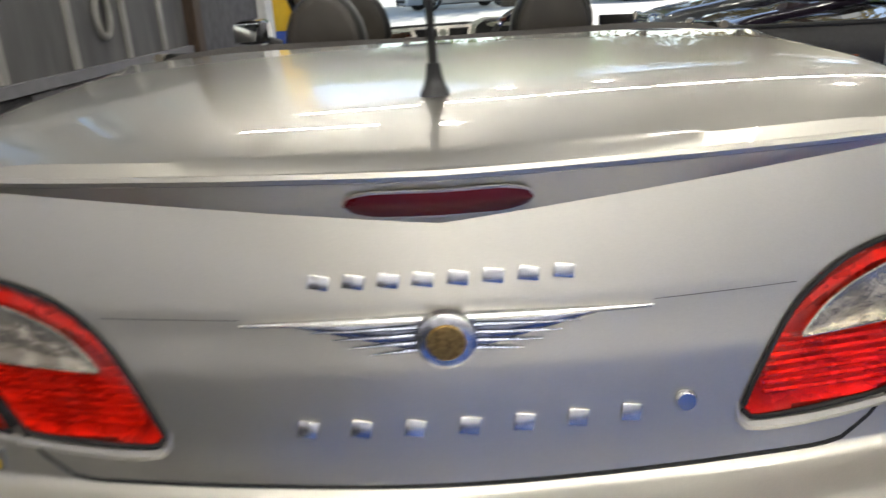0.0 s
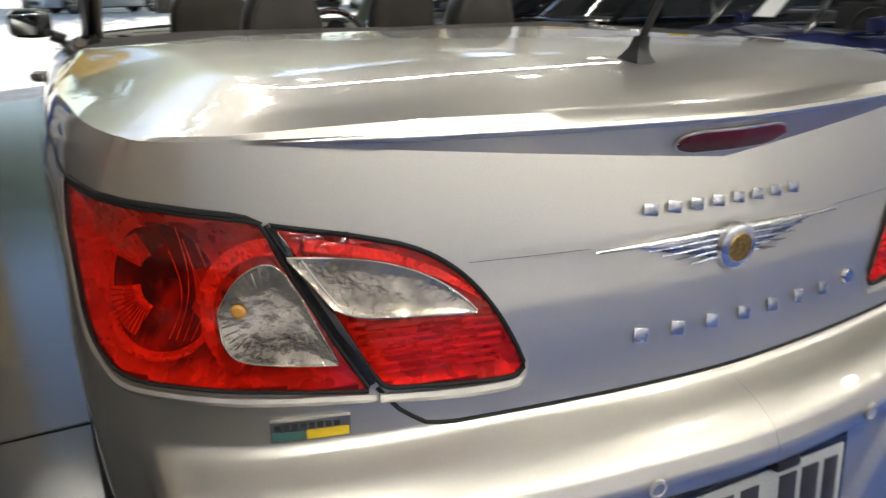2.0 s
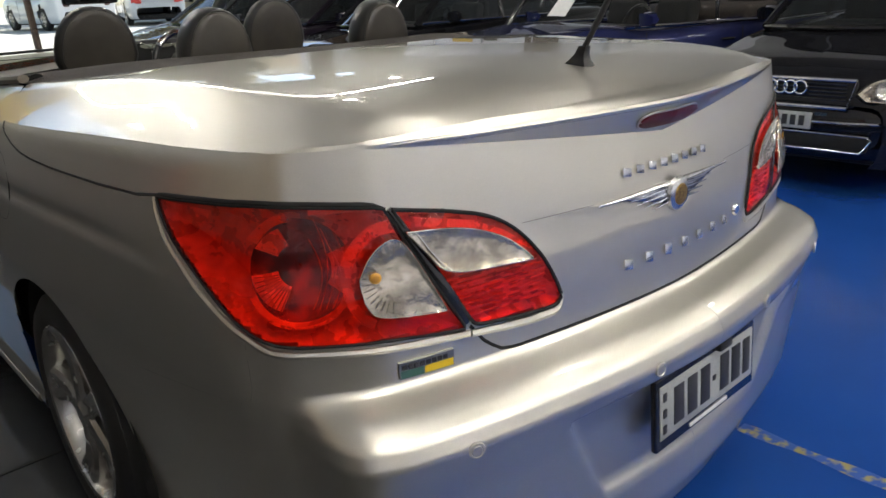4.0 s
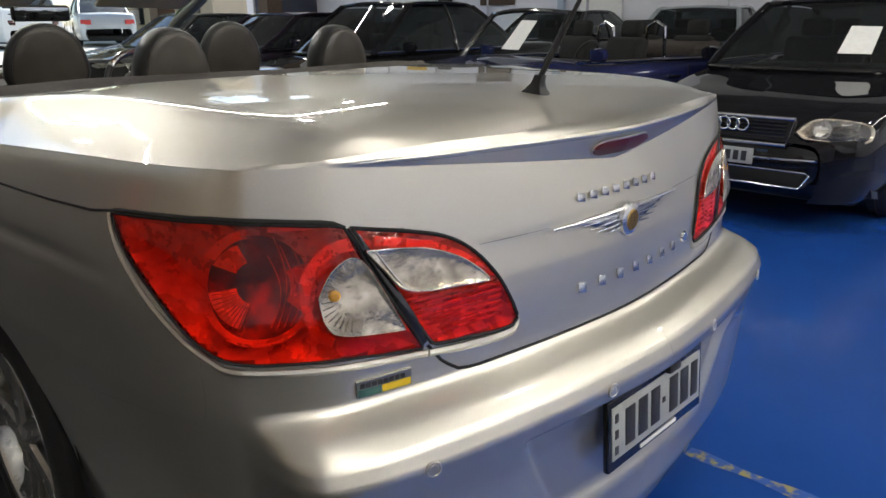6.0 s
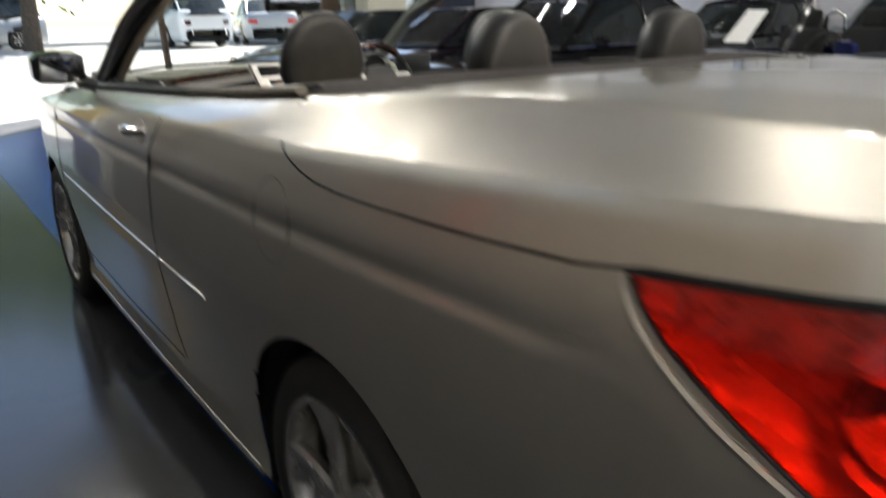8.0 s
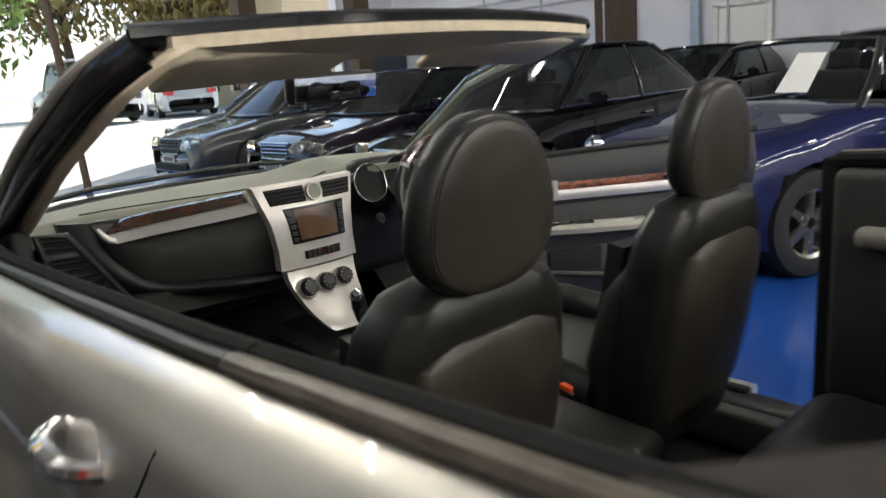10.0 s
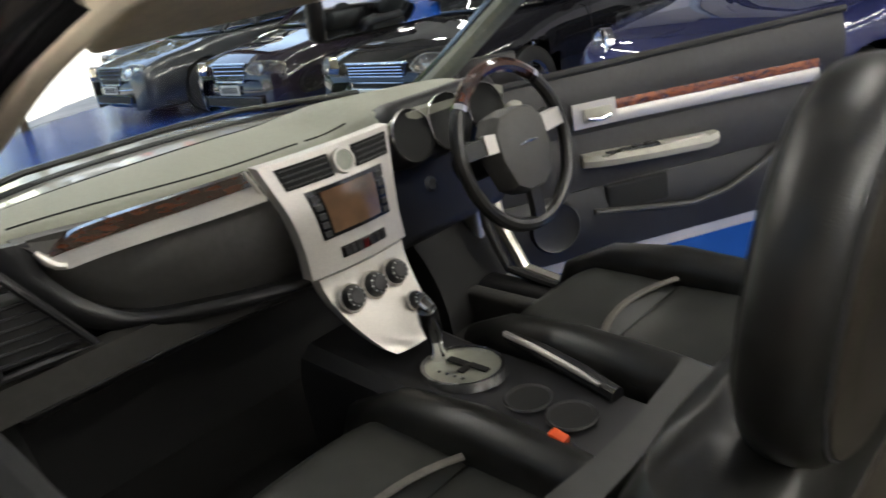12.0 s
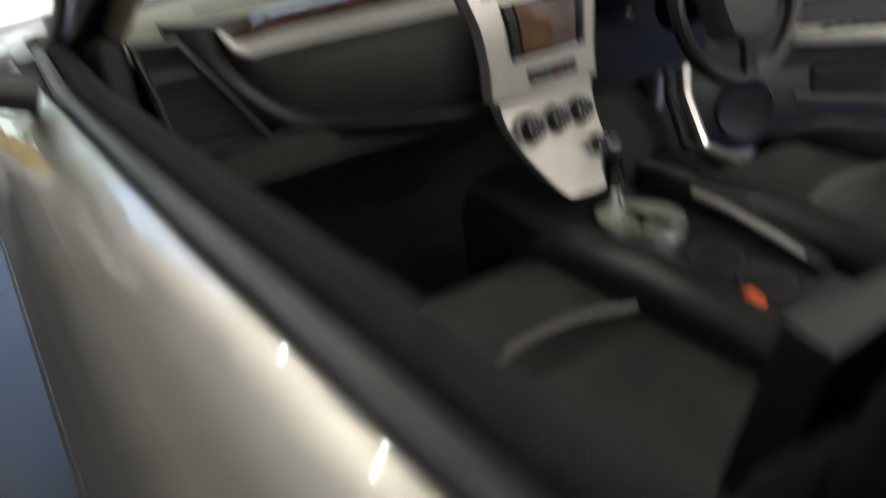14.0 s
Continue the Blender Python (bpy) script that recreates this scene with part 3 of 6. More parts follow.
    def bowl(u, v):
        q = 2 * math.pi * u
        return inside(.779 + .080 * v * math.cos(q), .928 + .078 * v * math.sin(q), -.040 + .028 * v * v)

    flip(Shape().grid(bowl, spread(0, 1, 33), spread(0.02, 1, 8))).make("bowl", SHADEBOWL, lamp_base)
    ring_piece("bowl_arc", .779, .928, .078, .074, 32, 84, .20, -.008, -.002, LITRED)
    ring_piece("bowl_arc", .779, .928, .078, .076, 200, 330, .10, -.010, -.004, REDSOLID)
    ring_piece("bowl_arc", .779, .928, .082, .080, 232, 300, .05, -.003, -.002, LITRED)
    ring_piece("bowl_facet", .779, .930, .040, .034, 28, 72, .95, -.022, -.006, LITRED)
    ring_piece("bowl_facet", .779, .930, .036, .030, 288, 350, 1.10, -.022, -.006, LITRED)
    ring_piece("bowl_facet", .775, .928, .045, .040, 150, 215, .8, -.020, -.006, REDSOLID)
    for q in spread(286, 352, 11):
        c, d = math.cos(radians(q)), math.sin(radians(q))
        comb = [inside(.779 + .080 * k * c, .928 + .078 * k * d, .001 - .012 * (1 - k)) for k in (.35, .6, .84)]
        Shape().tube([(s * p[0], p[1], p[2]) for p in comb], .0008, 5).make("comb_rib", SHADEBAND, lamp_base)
    for k in range(5):
        a = .724 + .009 * k
        comb = [inside(a - .016 * math.sin(math.pi * v), .870 + .115 * v - .02 * math.sin(k * 1.7) * v, -.010) for v in spread(0, 1, 8)]
        Shape().tube([(s * p[0], p[1], p[2]) for p in comb], .0006, 5).make("comb_rib", REDSOLID, lamp_base)
    ring_piece("lens_arc", .642, .905, .062, .068, 20, 118, .30, -.002, .000, LITRED)
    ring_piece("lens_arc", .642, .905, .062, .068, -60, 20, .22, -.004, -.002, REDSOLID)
    flip(patch([(.39, .902), (.44, .938), (.50, .966), (.60, .990)], [(.39, .896), (.44, .926), (.50, .953), (.60, .975)], lambda u, v: -.001, 20, 4)).make("lens_arc", LITRED, inner_base)
    for k in range(7):
        z = .815 + .011 * k
        a0, a1 = .366, .525 + .006 * k
        rib = [inside(a, z, -.006) for a in spread(a0, a1, 8)]
        Shape().tube([(s * p[0], p[1], p[2]) for p in rib], .003, 5).make("rib", REDSOLID, inner_base)
    for q in spread(-78, 96, 17):
        cq, sq = math.cos(radians(q)), math.sin(radians(q))
        flute = [inside(.644 + .048 * k * cq, .908 + .053 * k * sq, .0116) for k in (.62, .8, .98)]
        Shape().tube([(s * p[0], p[1], p[2]) for p in flute], [.0004, .0009, .0011], 5).make("flute", SILVERED, lamp_base)
    fold = [inside(a, z, .0108) for a, z in ((.604, .968), (.588, .940), (.570, .912), (.556, .900))]
    Shape().tube([(s * p[0], p[1], p[2]) for p in fold], .0013, 6).make("flute", CHROME, inner_base)
    for up, lo, owner in ((LAMP_OUT_UP, LAMP_OUT_LO, lamp_base), (LAMP_IN_UP, LAMP_IN_LO, inner_base)):
        Shape().tube([(s * p[0], p[1], p[2]) for p in border(up, lo, .003)], .0026 if owner is lamp_base else .0034, 8, closed=True).make("gasket", GAP, owner)
    bar = [tuple(float(c) for c in shell(np.array(a), np.array(z), .001)) for a, z in zip(spread(.537, .639, 10), spread(.806, 1.009, 10))]
    Shape().tube([(s * p[0], p[1], p[2]) for p in bar], [.003, .0048, .0055, .0055, .0055, .0055, .0055, .0055, .0048, .003], 10, squash=2.1).make("divider", GLOSSY, lamp_base)
    lid_line = [tuple(float(c) for c in shell(np.array(a), np.array(look_up(LAMP_OUT_UP, a) + .004), .001)) for a in spread(.642, 1.064, 24)]
    Shape().tube([(s * p[0], p[1], p[2]) for p in lid_line], [.001, .003] + [.0046] * 21 + [.003], 8).make("top_gap", GAP, lamp_base)
    rim = rounded([(.532, .787), (.641, .797), (.749, .803), (.815, .806), (.835, .814), (.865, .830), (.923, .860), (.977, .891), (1.036, .938), (1.070, .984), (1.075, 1.008)], 2)
    Shape().tube([(s * float(p[0]), float(p[1]), float(p[2])) for p in (shell(np.array(a), np.array(z), -.002) for a, z in rim)], .0075, 8).make("lamp_ledge", PAINT, car)
    rim = [(.528, .786), (.46, .780), (.41, .777), (.365, .777), (.346, .779), (.336, .788), (.332, .802), (.333, .820)]
    Shape().tube([(s * float(p[0]), float(p[1]), float(p[2])) for p in (shell(np.array(a), np.array(z), -.002) for a, z in rim)], [.0078, .009, .010, .010, .009, .007, .004, .001], 8).make("lamp_ledge", PAINT, trunk_lid)

# ---- things on the tail ----
def on_tail(x, z, out=0.0):
    """A point of the tail at x from the middle."""
    a = np.interp(abs(x), RAIL[:130, 0], RUN[:130])
    p = shell(np.array(a), np.array(z), out)
    return Vector((math.copysign(float(-p[0]), x), float(p[1]), float(p[2])))


brake = Shape()
BRAKERED = mat("brake lamp red", (.10, .006, .008), .30)


def brake_at(u, v):
    x = -.103 + .206 * u
    h = .5 * .030 * min(1, (1 - abs(2 * u - 1) ** 3.5) ** .5 + .12)
    return tuple(on_tail(x, 1.067 + h * (2 * v - 1) * 1.05, .006 + .004 * math.sin(math.pi * v)))


brake.grid(brake_at, spread(0, 1, 40), spread(0, 1, 6)).make("brake_lamp", BRAKERED, trunk_lid, "dark red high-level brake lamp")
edge = [brake_at(u, 0) for u in spread(0, 1, 40)] + [brake_at(u, 1) for u in spread(1, 0, 40)]
Shape().tube([(p[0], p[1] + .002, p[2]) for p in edge], .0024, 6, closed=True).make("brake_lamp_frame", PAINT, trunk_lid)
# lettering as plain chrome bars, one for each letter
for x0, x1, z0, z1, h, w, n in ((-.140, .135, .982, .982, .018, .024, 8), (-.163, .205, .815, .815, .022, .024, 7)):
    for k in range(n):
        x = x0 + (x1 - x0) * k / (n - 1)
        p = on_tail(x, z0, .003)
        Shape().box(p, (w, .0034, h * .92), turn(-12, 10, 8 * x / .2), .0015).make("letter_bar", BADGECHROME, trunk_lid, "plain chrome letter-sized bar")
key = on_tail(.268, .822, .002)
Shape().lathe([(0, .006), (.011, .006), (.0135, .003), (.014, 0)], Matrix.Translation(key) @ turn(90), 20).make("lock_cylinder", CHROME, trunk_lid, "chrome boot lock")
# winged badge
# A dark blue reflection is put into the wing chrome's own colour.
WINGCHROME = mat("blue reflecting chrome", (.36, .38, .46), .22, 1.0, (.22, .23, .28), 60)
badge = Shape()
c = on_tail(0, .918, .006)
badge.lathe([(0, .010), (.028, .010), (.033, .007), (.036, 0)], Matrix.Translation(c) @ turn(90), 32)
winged = badge.make("winged_badge", BADGECHROME, car, "chrome winged badge with a gold seal")
Shape().lathe([(0, .0135), (.020, .012), (.0225, .009)], Matrix.Translation(c) @ turn(90), 32).make("seal", GOLD, winged, "gold seal")
for s in (1, -1):
    def wing_at(u, v):
        x = .018 + .212 * u
        lo = .900 + .034 * min(1, u / .72) ** .9
        return tuple(on_tail(s * x, lo + (.942 - .004 * u - lo) * v, .004 + .003 * math.sin(math.pi * v)))
    Shape().grid(wing_at, spread(0, 1, 16), spread(0, 1, 5)).make("wing", WINGCHROME, winged)
    for k, (x0, x1, z0, r) in enumerate(((.020, .232, .938, .0072), (.032, .150, .9285, .0042), (.033, .128, .9200, .0040), (.034, .106, .9115, .0038), (.034, .084, .9035, .0034))):
        line = [on_tail(s * x, z0 + .004 * (1 - (x - x0) / (x1 - x0)), .006) for x in spread(x0, x1, 12)]
        Shape().tube(line, [r * (1 - .78 * (j / 11) ** 1.5) for j in range(12)], 8, squash=.8).make("wing_bar" if not k else "feather", BADGECHROME if not k else WINGCHROME, winged)
# fuel badge on the bumper's flank
for x0, x1, z0, z1, m, nm in ((-.655, -.562, .744, .771, DARKBAR, "fuel_badge"),):
    f = Shape()
    f.sheet(lambda u, v, o: tuple(on_tail(x0 + (x1 - x0) * u, z0 + (z1 - z0) * v, .006 + o)), spread(0, 1, 9), spread(0, 1, 3), -.008)
    # Darkened metal: the dark surroundings it mirrors are in its base colour.
    fb = f.make("fuel_badge", mat("dark reflecting badge metal", (.30, .30, .29), .3, .9), car, "small chrome badge with green and yellow bands")
    for u0, u1, v0, v1, mm in ((.02, .42, .05, .50, GREEN), (.44, .98, .05, .50, YELLOW)):
        Shape().grid(lambda u, v: tuple(on_tail(x0 + (x1 - x0) * (u0 + (u1 - u0) * u), z0 + (z1 - z0) * (v0 + (v1 - v0) * v), .0068)), spread(0, 1, 7), [0, 1]).make("band", mm, fb)
    for k in range(8):
        u = .09 + .105 * k
        p = on_tail(x0 + (x1 - x0) * u, z0 + (z1 - z0) * .72, .0072)
        Shape().box(p, (.0075, .0012, .0075), turn(0, 0, -16)).make("letter_bar", DARKBAR, fb)
# number plate: a black frame, a pale plate, plain bars for its characters
plate = Shape()
pc = Vector((0, -.0615, .536))
tilt = turn(-4)
plate.box(pc, (.388, .014, .152), tilt, .004)
plate = plate.make("number_plate", GLOSSY, car, "number plate in a black frame with plain dark bars")
Shape().box(pc + tilt @ Vector((0, -.0075, .004)), (.366, .003, .112), tilt, .001).make("plate_face", PLATE, plate, "white number plate face")
for k, (x, w) in enumerate(((-.118, .036), (-.068, .036), (-.018, .036), (.018, .012), (.060, .036), (.108, .036), (.154, .030))):
    Shape().box(pc + tilt @ Vector((x, -.0098, .004)), (w, .002, .080 if w > .02 else .012), tilt, .0008).make("character_bar", DARKBAR, plate)
for k in range(3):
    Shape().box(pc + tilt @ Vector((-.168, -.0098, .036 - .034 * k)), (.012, .002, .018), tilt, .0006).make("character_bar", DARKBAR, plate)
Shape().box(pc + tilt @ Vector((0, -.0078, -.065)), (.15, .002, .008), tilt, .0006).make("dealer_bar", WHITE, plate)
camera_pod = Shape().box(pc + tilt @ Vector((.045, -.012, .070)), (.05, .022, .018), tilt, .005)
camera_pod.make("reversing_camera", BLACK, car, "black reversing camera above the plate")
for x in (-.588, -.198, .198, .588):
    p = on_tail(x, .652, .0)
    q = Matrix.Translation(p) @ turn(90, 0, 12 * x / .2 * .6)
    sensor = Shape().lathe([(0, .004), (.0085, .004), (.0095, .003)], q, 20).make("parking_sensor", PAINT, car, "round parking sensor")
    Shape().lathe([(.0095, .003), (.0105, .0045), (.0135, .004), (.0145, 0)], q, 20).make("sensor_ring", BRUSHED, sensor)
# aerial
foot = Shape()
fz = look_up(CENTRE_Z, .275)
foot.loft([[(x * w, .275 + y * l + dy, fz + h) for x, y in ((-1, -1), (0, -1.25), (1, -1), (1.1, 0), (1, 1), (0, 1.3), (-1, 1), (-1.1, 0))] for w, l, h, dy in ((.019, .030, -.004, 0), (.018, .028, .006, 0), (.013, .019, .016, -.003), (.010, .012, .028, -.008), (.008, .009, .045, -.014))])
aerial = foot.make("aerial", BLACK, car, "black rubber roof-mast aerial on the boot lid")
Shape().tube([(0, .262, fz + .04), (0, .225, fz + .10), (0, .155, fz + .22), (0, .085, fz + .34)], [.0062, .0055, .0042, .0035], 8).make("mast", RUBBER, aerial)

# ---- folded roof well, floor pan and cabin tub ----
INNER_EDGE = [(0, 1.36), (.40, 1.37), (.55, 1.45), (.66, 1.55), (.74, 1.63), (.79, 1.66)]


def tonneau(s, t):
    f = .772 * s
    y0, y1 = look_up(FRONT_EDGE, f) - .004, look_up(INNER_EDGE, f)
    z = deck_z(f, y0) - .004 - .020 * t * (1 - s) + .012 * math.sin(math.pi * t) + (-.16 * max(0, t - .93) / .07)
    return (-f, y0 + (y1 - y0) * min(t, .95) / .95, z)


Shape().grid(tonneau, spread(0, 1, 26), [float(v) for v in np.r_[np.linspace(0, .93, 12), 1.0]]).both().make("folded_roof_cover", CLOTH, car, "dark cloth cover over the folded roof")
Shape().tube([(-.772 * s, look_up(INNER_EDGE, .772 * abs(s)) - .01, deck_z(.772 * abs(s), look_up(FRONT_EDGE, .772 * abs(s))) - .014 - .008 * (1 - abs(s))) for s in spread(-1, 1, 41)], .008, 6).make("cover_edge", RUBBER, car)
Shape().box((0, 2.55, .27), (1.56, 2.6, .06)).make("cabin_floor", CARPET, car, "black carpeted cabin floor")
Shape().box((0, 1.48, .70), (1.5, .05, .86)).make("rear_bulkhead", CARPET, car)
for s in (1, -1):
    Shape().box((s * .765, 1.80, .70), (.04, .62, .80), None, .01).make("cabin_side", CARPET, car)
Shape().box((0, 3.82, .62), (1.5, .06, .72)).make("front_bulkhead", CARPET, car)
for s in (1, -1):
    Shape().box((s * .775, 2.85, .365), (.11, 1.62, .13), None, .03, 3).make("door_sill", PAINT if s < 0 else BLACK, car)
    Shape().box((s * .70, 2.85, .37), (.06, 1.5, .11), None, .02, 3).make("kick_plate", DASHDARK, car)
Shape().box((0, 2.4, .24), (1.5, 4.2, .10), None, .03).make("underbody", GAP, car)


# ---- wheels ----
def wheel(name, x, y, side):
    """Five-spoke alloy with a wide tyre; side is -1 on the left."""
    m = Matrix.Translation((x, y, .325)) @ turn(0, 90 * side, 0)
    tyre = [(.236, -.10), (.262, -.108), (.300, -.104), (.320, -.088), (.326, -.05), (.327, 0), (.326, .05), (.320, .088), (.300, .104), (.262, .108), (.240, .098), (.236, .09), (.236, -.10)]
    hub = thing(name, "", "")
    hub.parent = car
    Shape().lathe(tyre, m, 56).make("tyre", RUBBER, hub, "black tyre")
    rim = Shape().lathe([(.242, .097), (.240, .104), (.230, .100), (.220, .080), (.216, .0), (.214, -.09)], m, 56)
    rim = rim.make("rim", ALLOY, hub, "silver five-spoke alloy rim")
    for k in range(5):
        q = 2 * math.pi * (k + .25) / 5
        rot = m @ turn(0, 0, math.degrees(q))
        sp = Shape()
        rings = []
        for r, w, h, d in ((.035, .034, .088, .03), (.07, .031, .086, .03), (.13, .034, .082, .028), (.19, .044, .086, .026), (.226, .058, .096, .022)):
            rings.append([rot @ Vector((r, yy * w, h - d * dd)) for yy, dd in ((-1, 1), (-1, .35), (-.72, 0), (-.2, .12), (.2, .12), (.72, 0), (1, .35), (1, 1))])
        sp.loft(rings).make("spoke", ALLOY, hub)
    Shape().lathe([(0, .098), (.026, .096), (.034, .088), (.052, .082), (.056, .05)], m, 24).make("hub_cap", ALLOY, hub)
    Shape().lathe([(.04, .02), (.165, .02), (.17, .0), (.16, -.02), (.04, -.02)], m, 36).make("brake_disc", BRUSHED, hub)
    Shape().lathe([(.0, -.03), (.20, -.03)], m, 36).make("back_plate", GAP, hub)
    return hub


for s in (-1, 1):
    for cy in (REAR_WHEEL[0], FRONT_WHEEL[0]):
        wheel("wheel", s * .775, cy, s)
        liner = Matrix.Translation((s * .69, cy, .325)) @ turn(0, 90 * s, 0)
        Shape().lathe([(.0, -.12), (ARCH + .02, -.12), (ARCH + .02, .17)], liner, 40).make("wheel_arch_liner", GAP, car)

# ---- windscreen frame ----
PILLAR = {-1: [(.725, 3.80, .95), (.70, 3.60, 1.012), (.682, 3.42, 1.084), (.684, 3.02, 1.250), (.668, 2.85, 1.325), (.645, 2.72, 1.388), (.588, 2.66, 1.436)],
          1: [(.765, 3.80, .97), (.752, 3.545, 1.124), (.750, 3.305, 1.284), (.730, 3.19, 1.334), (.66, 2.82, 1.425), (.585, 2.67, 1.445)]}
HEADER = [(x, 2.625 + .16 * abs(x / .6) ** 2.2 * .36, 1.468 - .016 * (x / .6) ** 2) for x in spread(-.60, .60, 25)]
for s in (-1, 1):
    line = spline([(s * p[0], p[1], p[2]) for p in PILLAR[s]], 8)
    Shape().tube([tuple(p) for p in line], .031 if s < 0 else .024, 12, squash=1.25).make("windscreen_pillar", GLOSSY, car, "black windscreen pillar")
    off = (.029, .021, .023) if s < 0 else (.022, .018, .020)
    inner = [(p[0] - s * off[0], p[1] - off[1], p[2] - off[2]) for p in line[3:]]
    inner += [(s * .52, inner[-1][1] + .005, 1.428), (s * .44, inner[-1][1] + .02, 1.434), (s * .38, inner[-1][1] + .03, 1.436)]
    # Right trim is the same lining, darkened in colour for its shaded side.
    Shape().tube(inner, [(.017 if s < 0 else .025 + .012 * (1 - k / len(inner))) if k < len(inner) - 3 else (.026, .022, .012)[k - len(inner) + 3] for k in range(len(inner))], 10, squash=.8).make("pillar_trim", BEIGE if s < 0 else SAGE, car, "beige inner pillar trim" if s < 0 else "inner pillar trim in a shaded grey green")
    outer = [(p[0] + s * .011, p[1] + .008, p[2] + .008) for p in line]
    Shape().tube(outer, .012, 8).make("pillar_seal", RUBBER, car)
    Shape().tube([(p[0] + s * (.034 if s < 0 else .023), p[1] + .020, p[2] + .014) for p in line[6:]], .010 if s < 0 else .006, 8).make("pillar_moulding", BRUSHED, car)
Shape().tube(HEADER, .030, 10, squash=.85).make("header_rail", GLOSSY, car, "black windscreen header rail")
Shape().loft([[(x, y + dy, z + dz) for dy, dz in ((-.045, -.004), (.05, -.020), (.16, -.052), (.16, -.064), (.03, -.050), (-.045, -.026))] for x, y, z in HEADER[1:-1]]).make("header_trim", BEIGE, car, "beige header lining")
for s in (-1, 1):
    visor = Shape()
    visor.box((s * .33, 2.735, 1.402), (.40, .17, .022), turn(-17, s * 1.5, s * -4), .010, 3)
    visor.make("sun_visor", BEIGE, car, "beige folded sun visor")
    Shape().box((s * .10, 2.665, 1.432), (.05, .03, .02), None, .006).make("visor_latch", BLACK, car)


def screen_at(u, v):
    x = -1 + 2 * u
    low = Vector((x * .73, 4.02 - .34 * abs(x) ** 2.2, 1.035))
    high = Vector((x * .585, 2.66 + .05 * abs(x) ** 2, 1.452 - .014 * x * x))
    p = low.lerp(high, v)
    p.z += .05 * math.sin(math.pi * v)
    return tuple(p)


glass = Shape().grid(screen_at, spread(0, 1, 25), spread(0, 1, 13)).make("windscreen", GLASS, car, "clear raked windscreen")
glass.visible_shadow = False
Shape().tube([screen_at(u, .0) for u in spread(0, 1, 31)], .028, 8, squash=.6).make("windscreen_base_seal", RUBBER, car)
for s in (-1, 1):
    Shape().tube([(s * .66, 3.86, 1.05), (s * .3, 3.98, 1.075), (-s * .05 + .1, 3.99, 1.08)], .009, 6).make("wiper", BLACK, car)
mirror_body = Shape().box((-.075, 2.885, 1.347), (.235, .035, .068), turn(8, 0, -4), .015, 3).make("rear_view_mirror", BLACK, car, "black rear view mirror")
Shape().box((-.075, 2.866, 1.345), (.215, .004, .054), turn(8, 0, -4), .0015).make("mirror_glass", MIRROR, mirror_body)
Shape().tube([(-.075, 2.90, 1.36), (-.04, 2.94, 1.40), (-.02, 2.96, 1.42)], .009, 8).make("mirror_stalk", BLACK, mirror_body)
for s in (-1,):
    rings = [[(s * (.845 + .17 * u), 3.12 + dy * k + .03 * u, 1.132 + dz * k) for dy, dz in ((-.055, -.055), (-.06, 0), (-.05, .055), (.02, .062), (.07, .03), (.075, -.02), (.03, -.058))] for u, k in ((0, .75), (.15, .98), (.5, 1.04), (.85, .95), (1, .6))]
    door_mirror = Shape().loft(rings).make("door_mirror", GLOSSY, car, "gloss black door mirror")
    Shape().box((s * .935, 3.058, 1.132), (.145, .004, .088), turn(12, 0, 24), .002).make("mirror_glass", MIRROR, door_mirror)
    Shape().tube([(s * .80, 3.14, 1.06), (s * .86, 3.14, 1.085)], .026, 8).make("mirror_foot", BLACK, door_mirror)
# outer door handle
handle = Shape().tube([tuple(float(c) for c in shell(np.array(a), np.array(.990), o)) for a, o in zip(spread(2.755, 2.925, 9), (.002, .022, .032, .036, .037, .036, .032, .022, .004))], [.010, .012, .013, .014, .014, .014, .013, .012, .010], 8, squash=1.1).make("door_handle", CHROME, car, "chrome pull handle")
cup = [tuple(float(c) for c in shell(np.array(2.835 + .055 * math.cos(q)), np.array(.985 + .032 * math.sin(q)), .001)) for q in spread(0, 2 * math.pi, 24)]
Shape().poly(cup[:-1], (-1, 0, 0), .0015).make("handle_cup", BRUSHED, handle)

# ---- dashboard ----
def dash_top(u, v):
    """u across from the left, v from the rolled front edge to the windscreen."""
    x = -.69 + 1.38 * u
    front = 3.285 + .195 * (ease(-x, .06, .58)) + .02 * ease(x, .35, .7)
    hood = ease(x, .12, .24) * (1 - ease(x, .55, .68))
    front -= .10 * hood
    y = front + (3.97 - .28 * abs(x / .7) ** 2.2 - front) * v
    z = 1.052 + .024 * (1 - (x / .7) ** 2) + .014 * ease(v, .05, .4) * (1 - .6 * (x / .7) ** 2) - .060 * ease(v, .4, 1)
    z += .045 * hood * (1 - ease(v, .25, .8))
    z -= .035 * (1 - ease(v, 0, .09)) * (1 - .7 * hood)
    return (x, y, z)


dash = thing("dashboard", "", "")
dash.parent = car
Shape().sheet(lambda u, v, o: tuple(np.array(dash_top(u, v)) + (0, 0, o)), spread(0, 1, 61), [float(v) for v in np.r_[np.linspace(0, .1, 7), np.linspace(.1, 1, 18)[1:]]], -.02).make("dash_top", DASHTOP, dash, "sage grey padded dash top")
Shape().sheet(lambda u, v, o: tuple(np.array(dash_top(u, .86 + .14 * v)) + (0, 0, .004 + o)), spread(0.02, .98, 41), spread(0, 1, 4), -.01).make("demister_strip", CARPET, dash, "black strip under the windscreen")
for u0, u1 in ((.145, .545), (.56, .625)):
    Shape().tube([tuple(np.array(dash_top(u, .115)) + (0, 0, .0005)) for u in spread(u0, u1, 30)], .0028, 6).make("stitch_groove", GAP, dash)
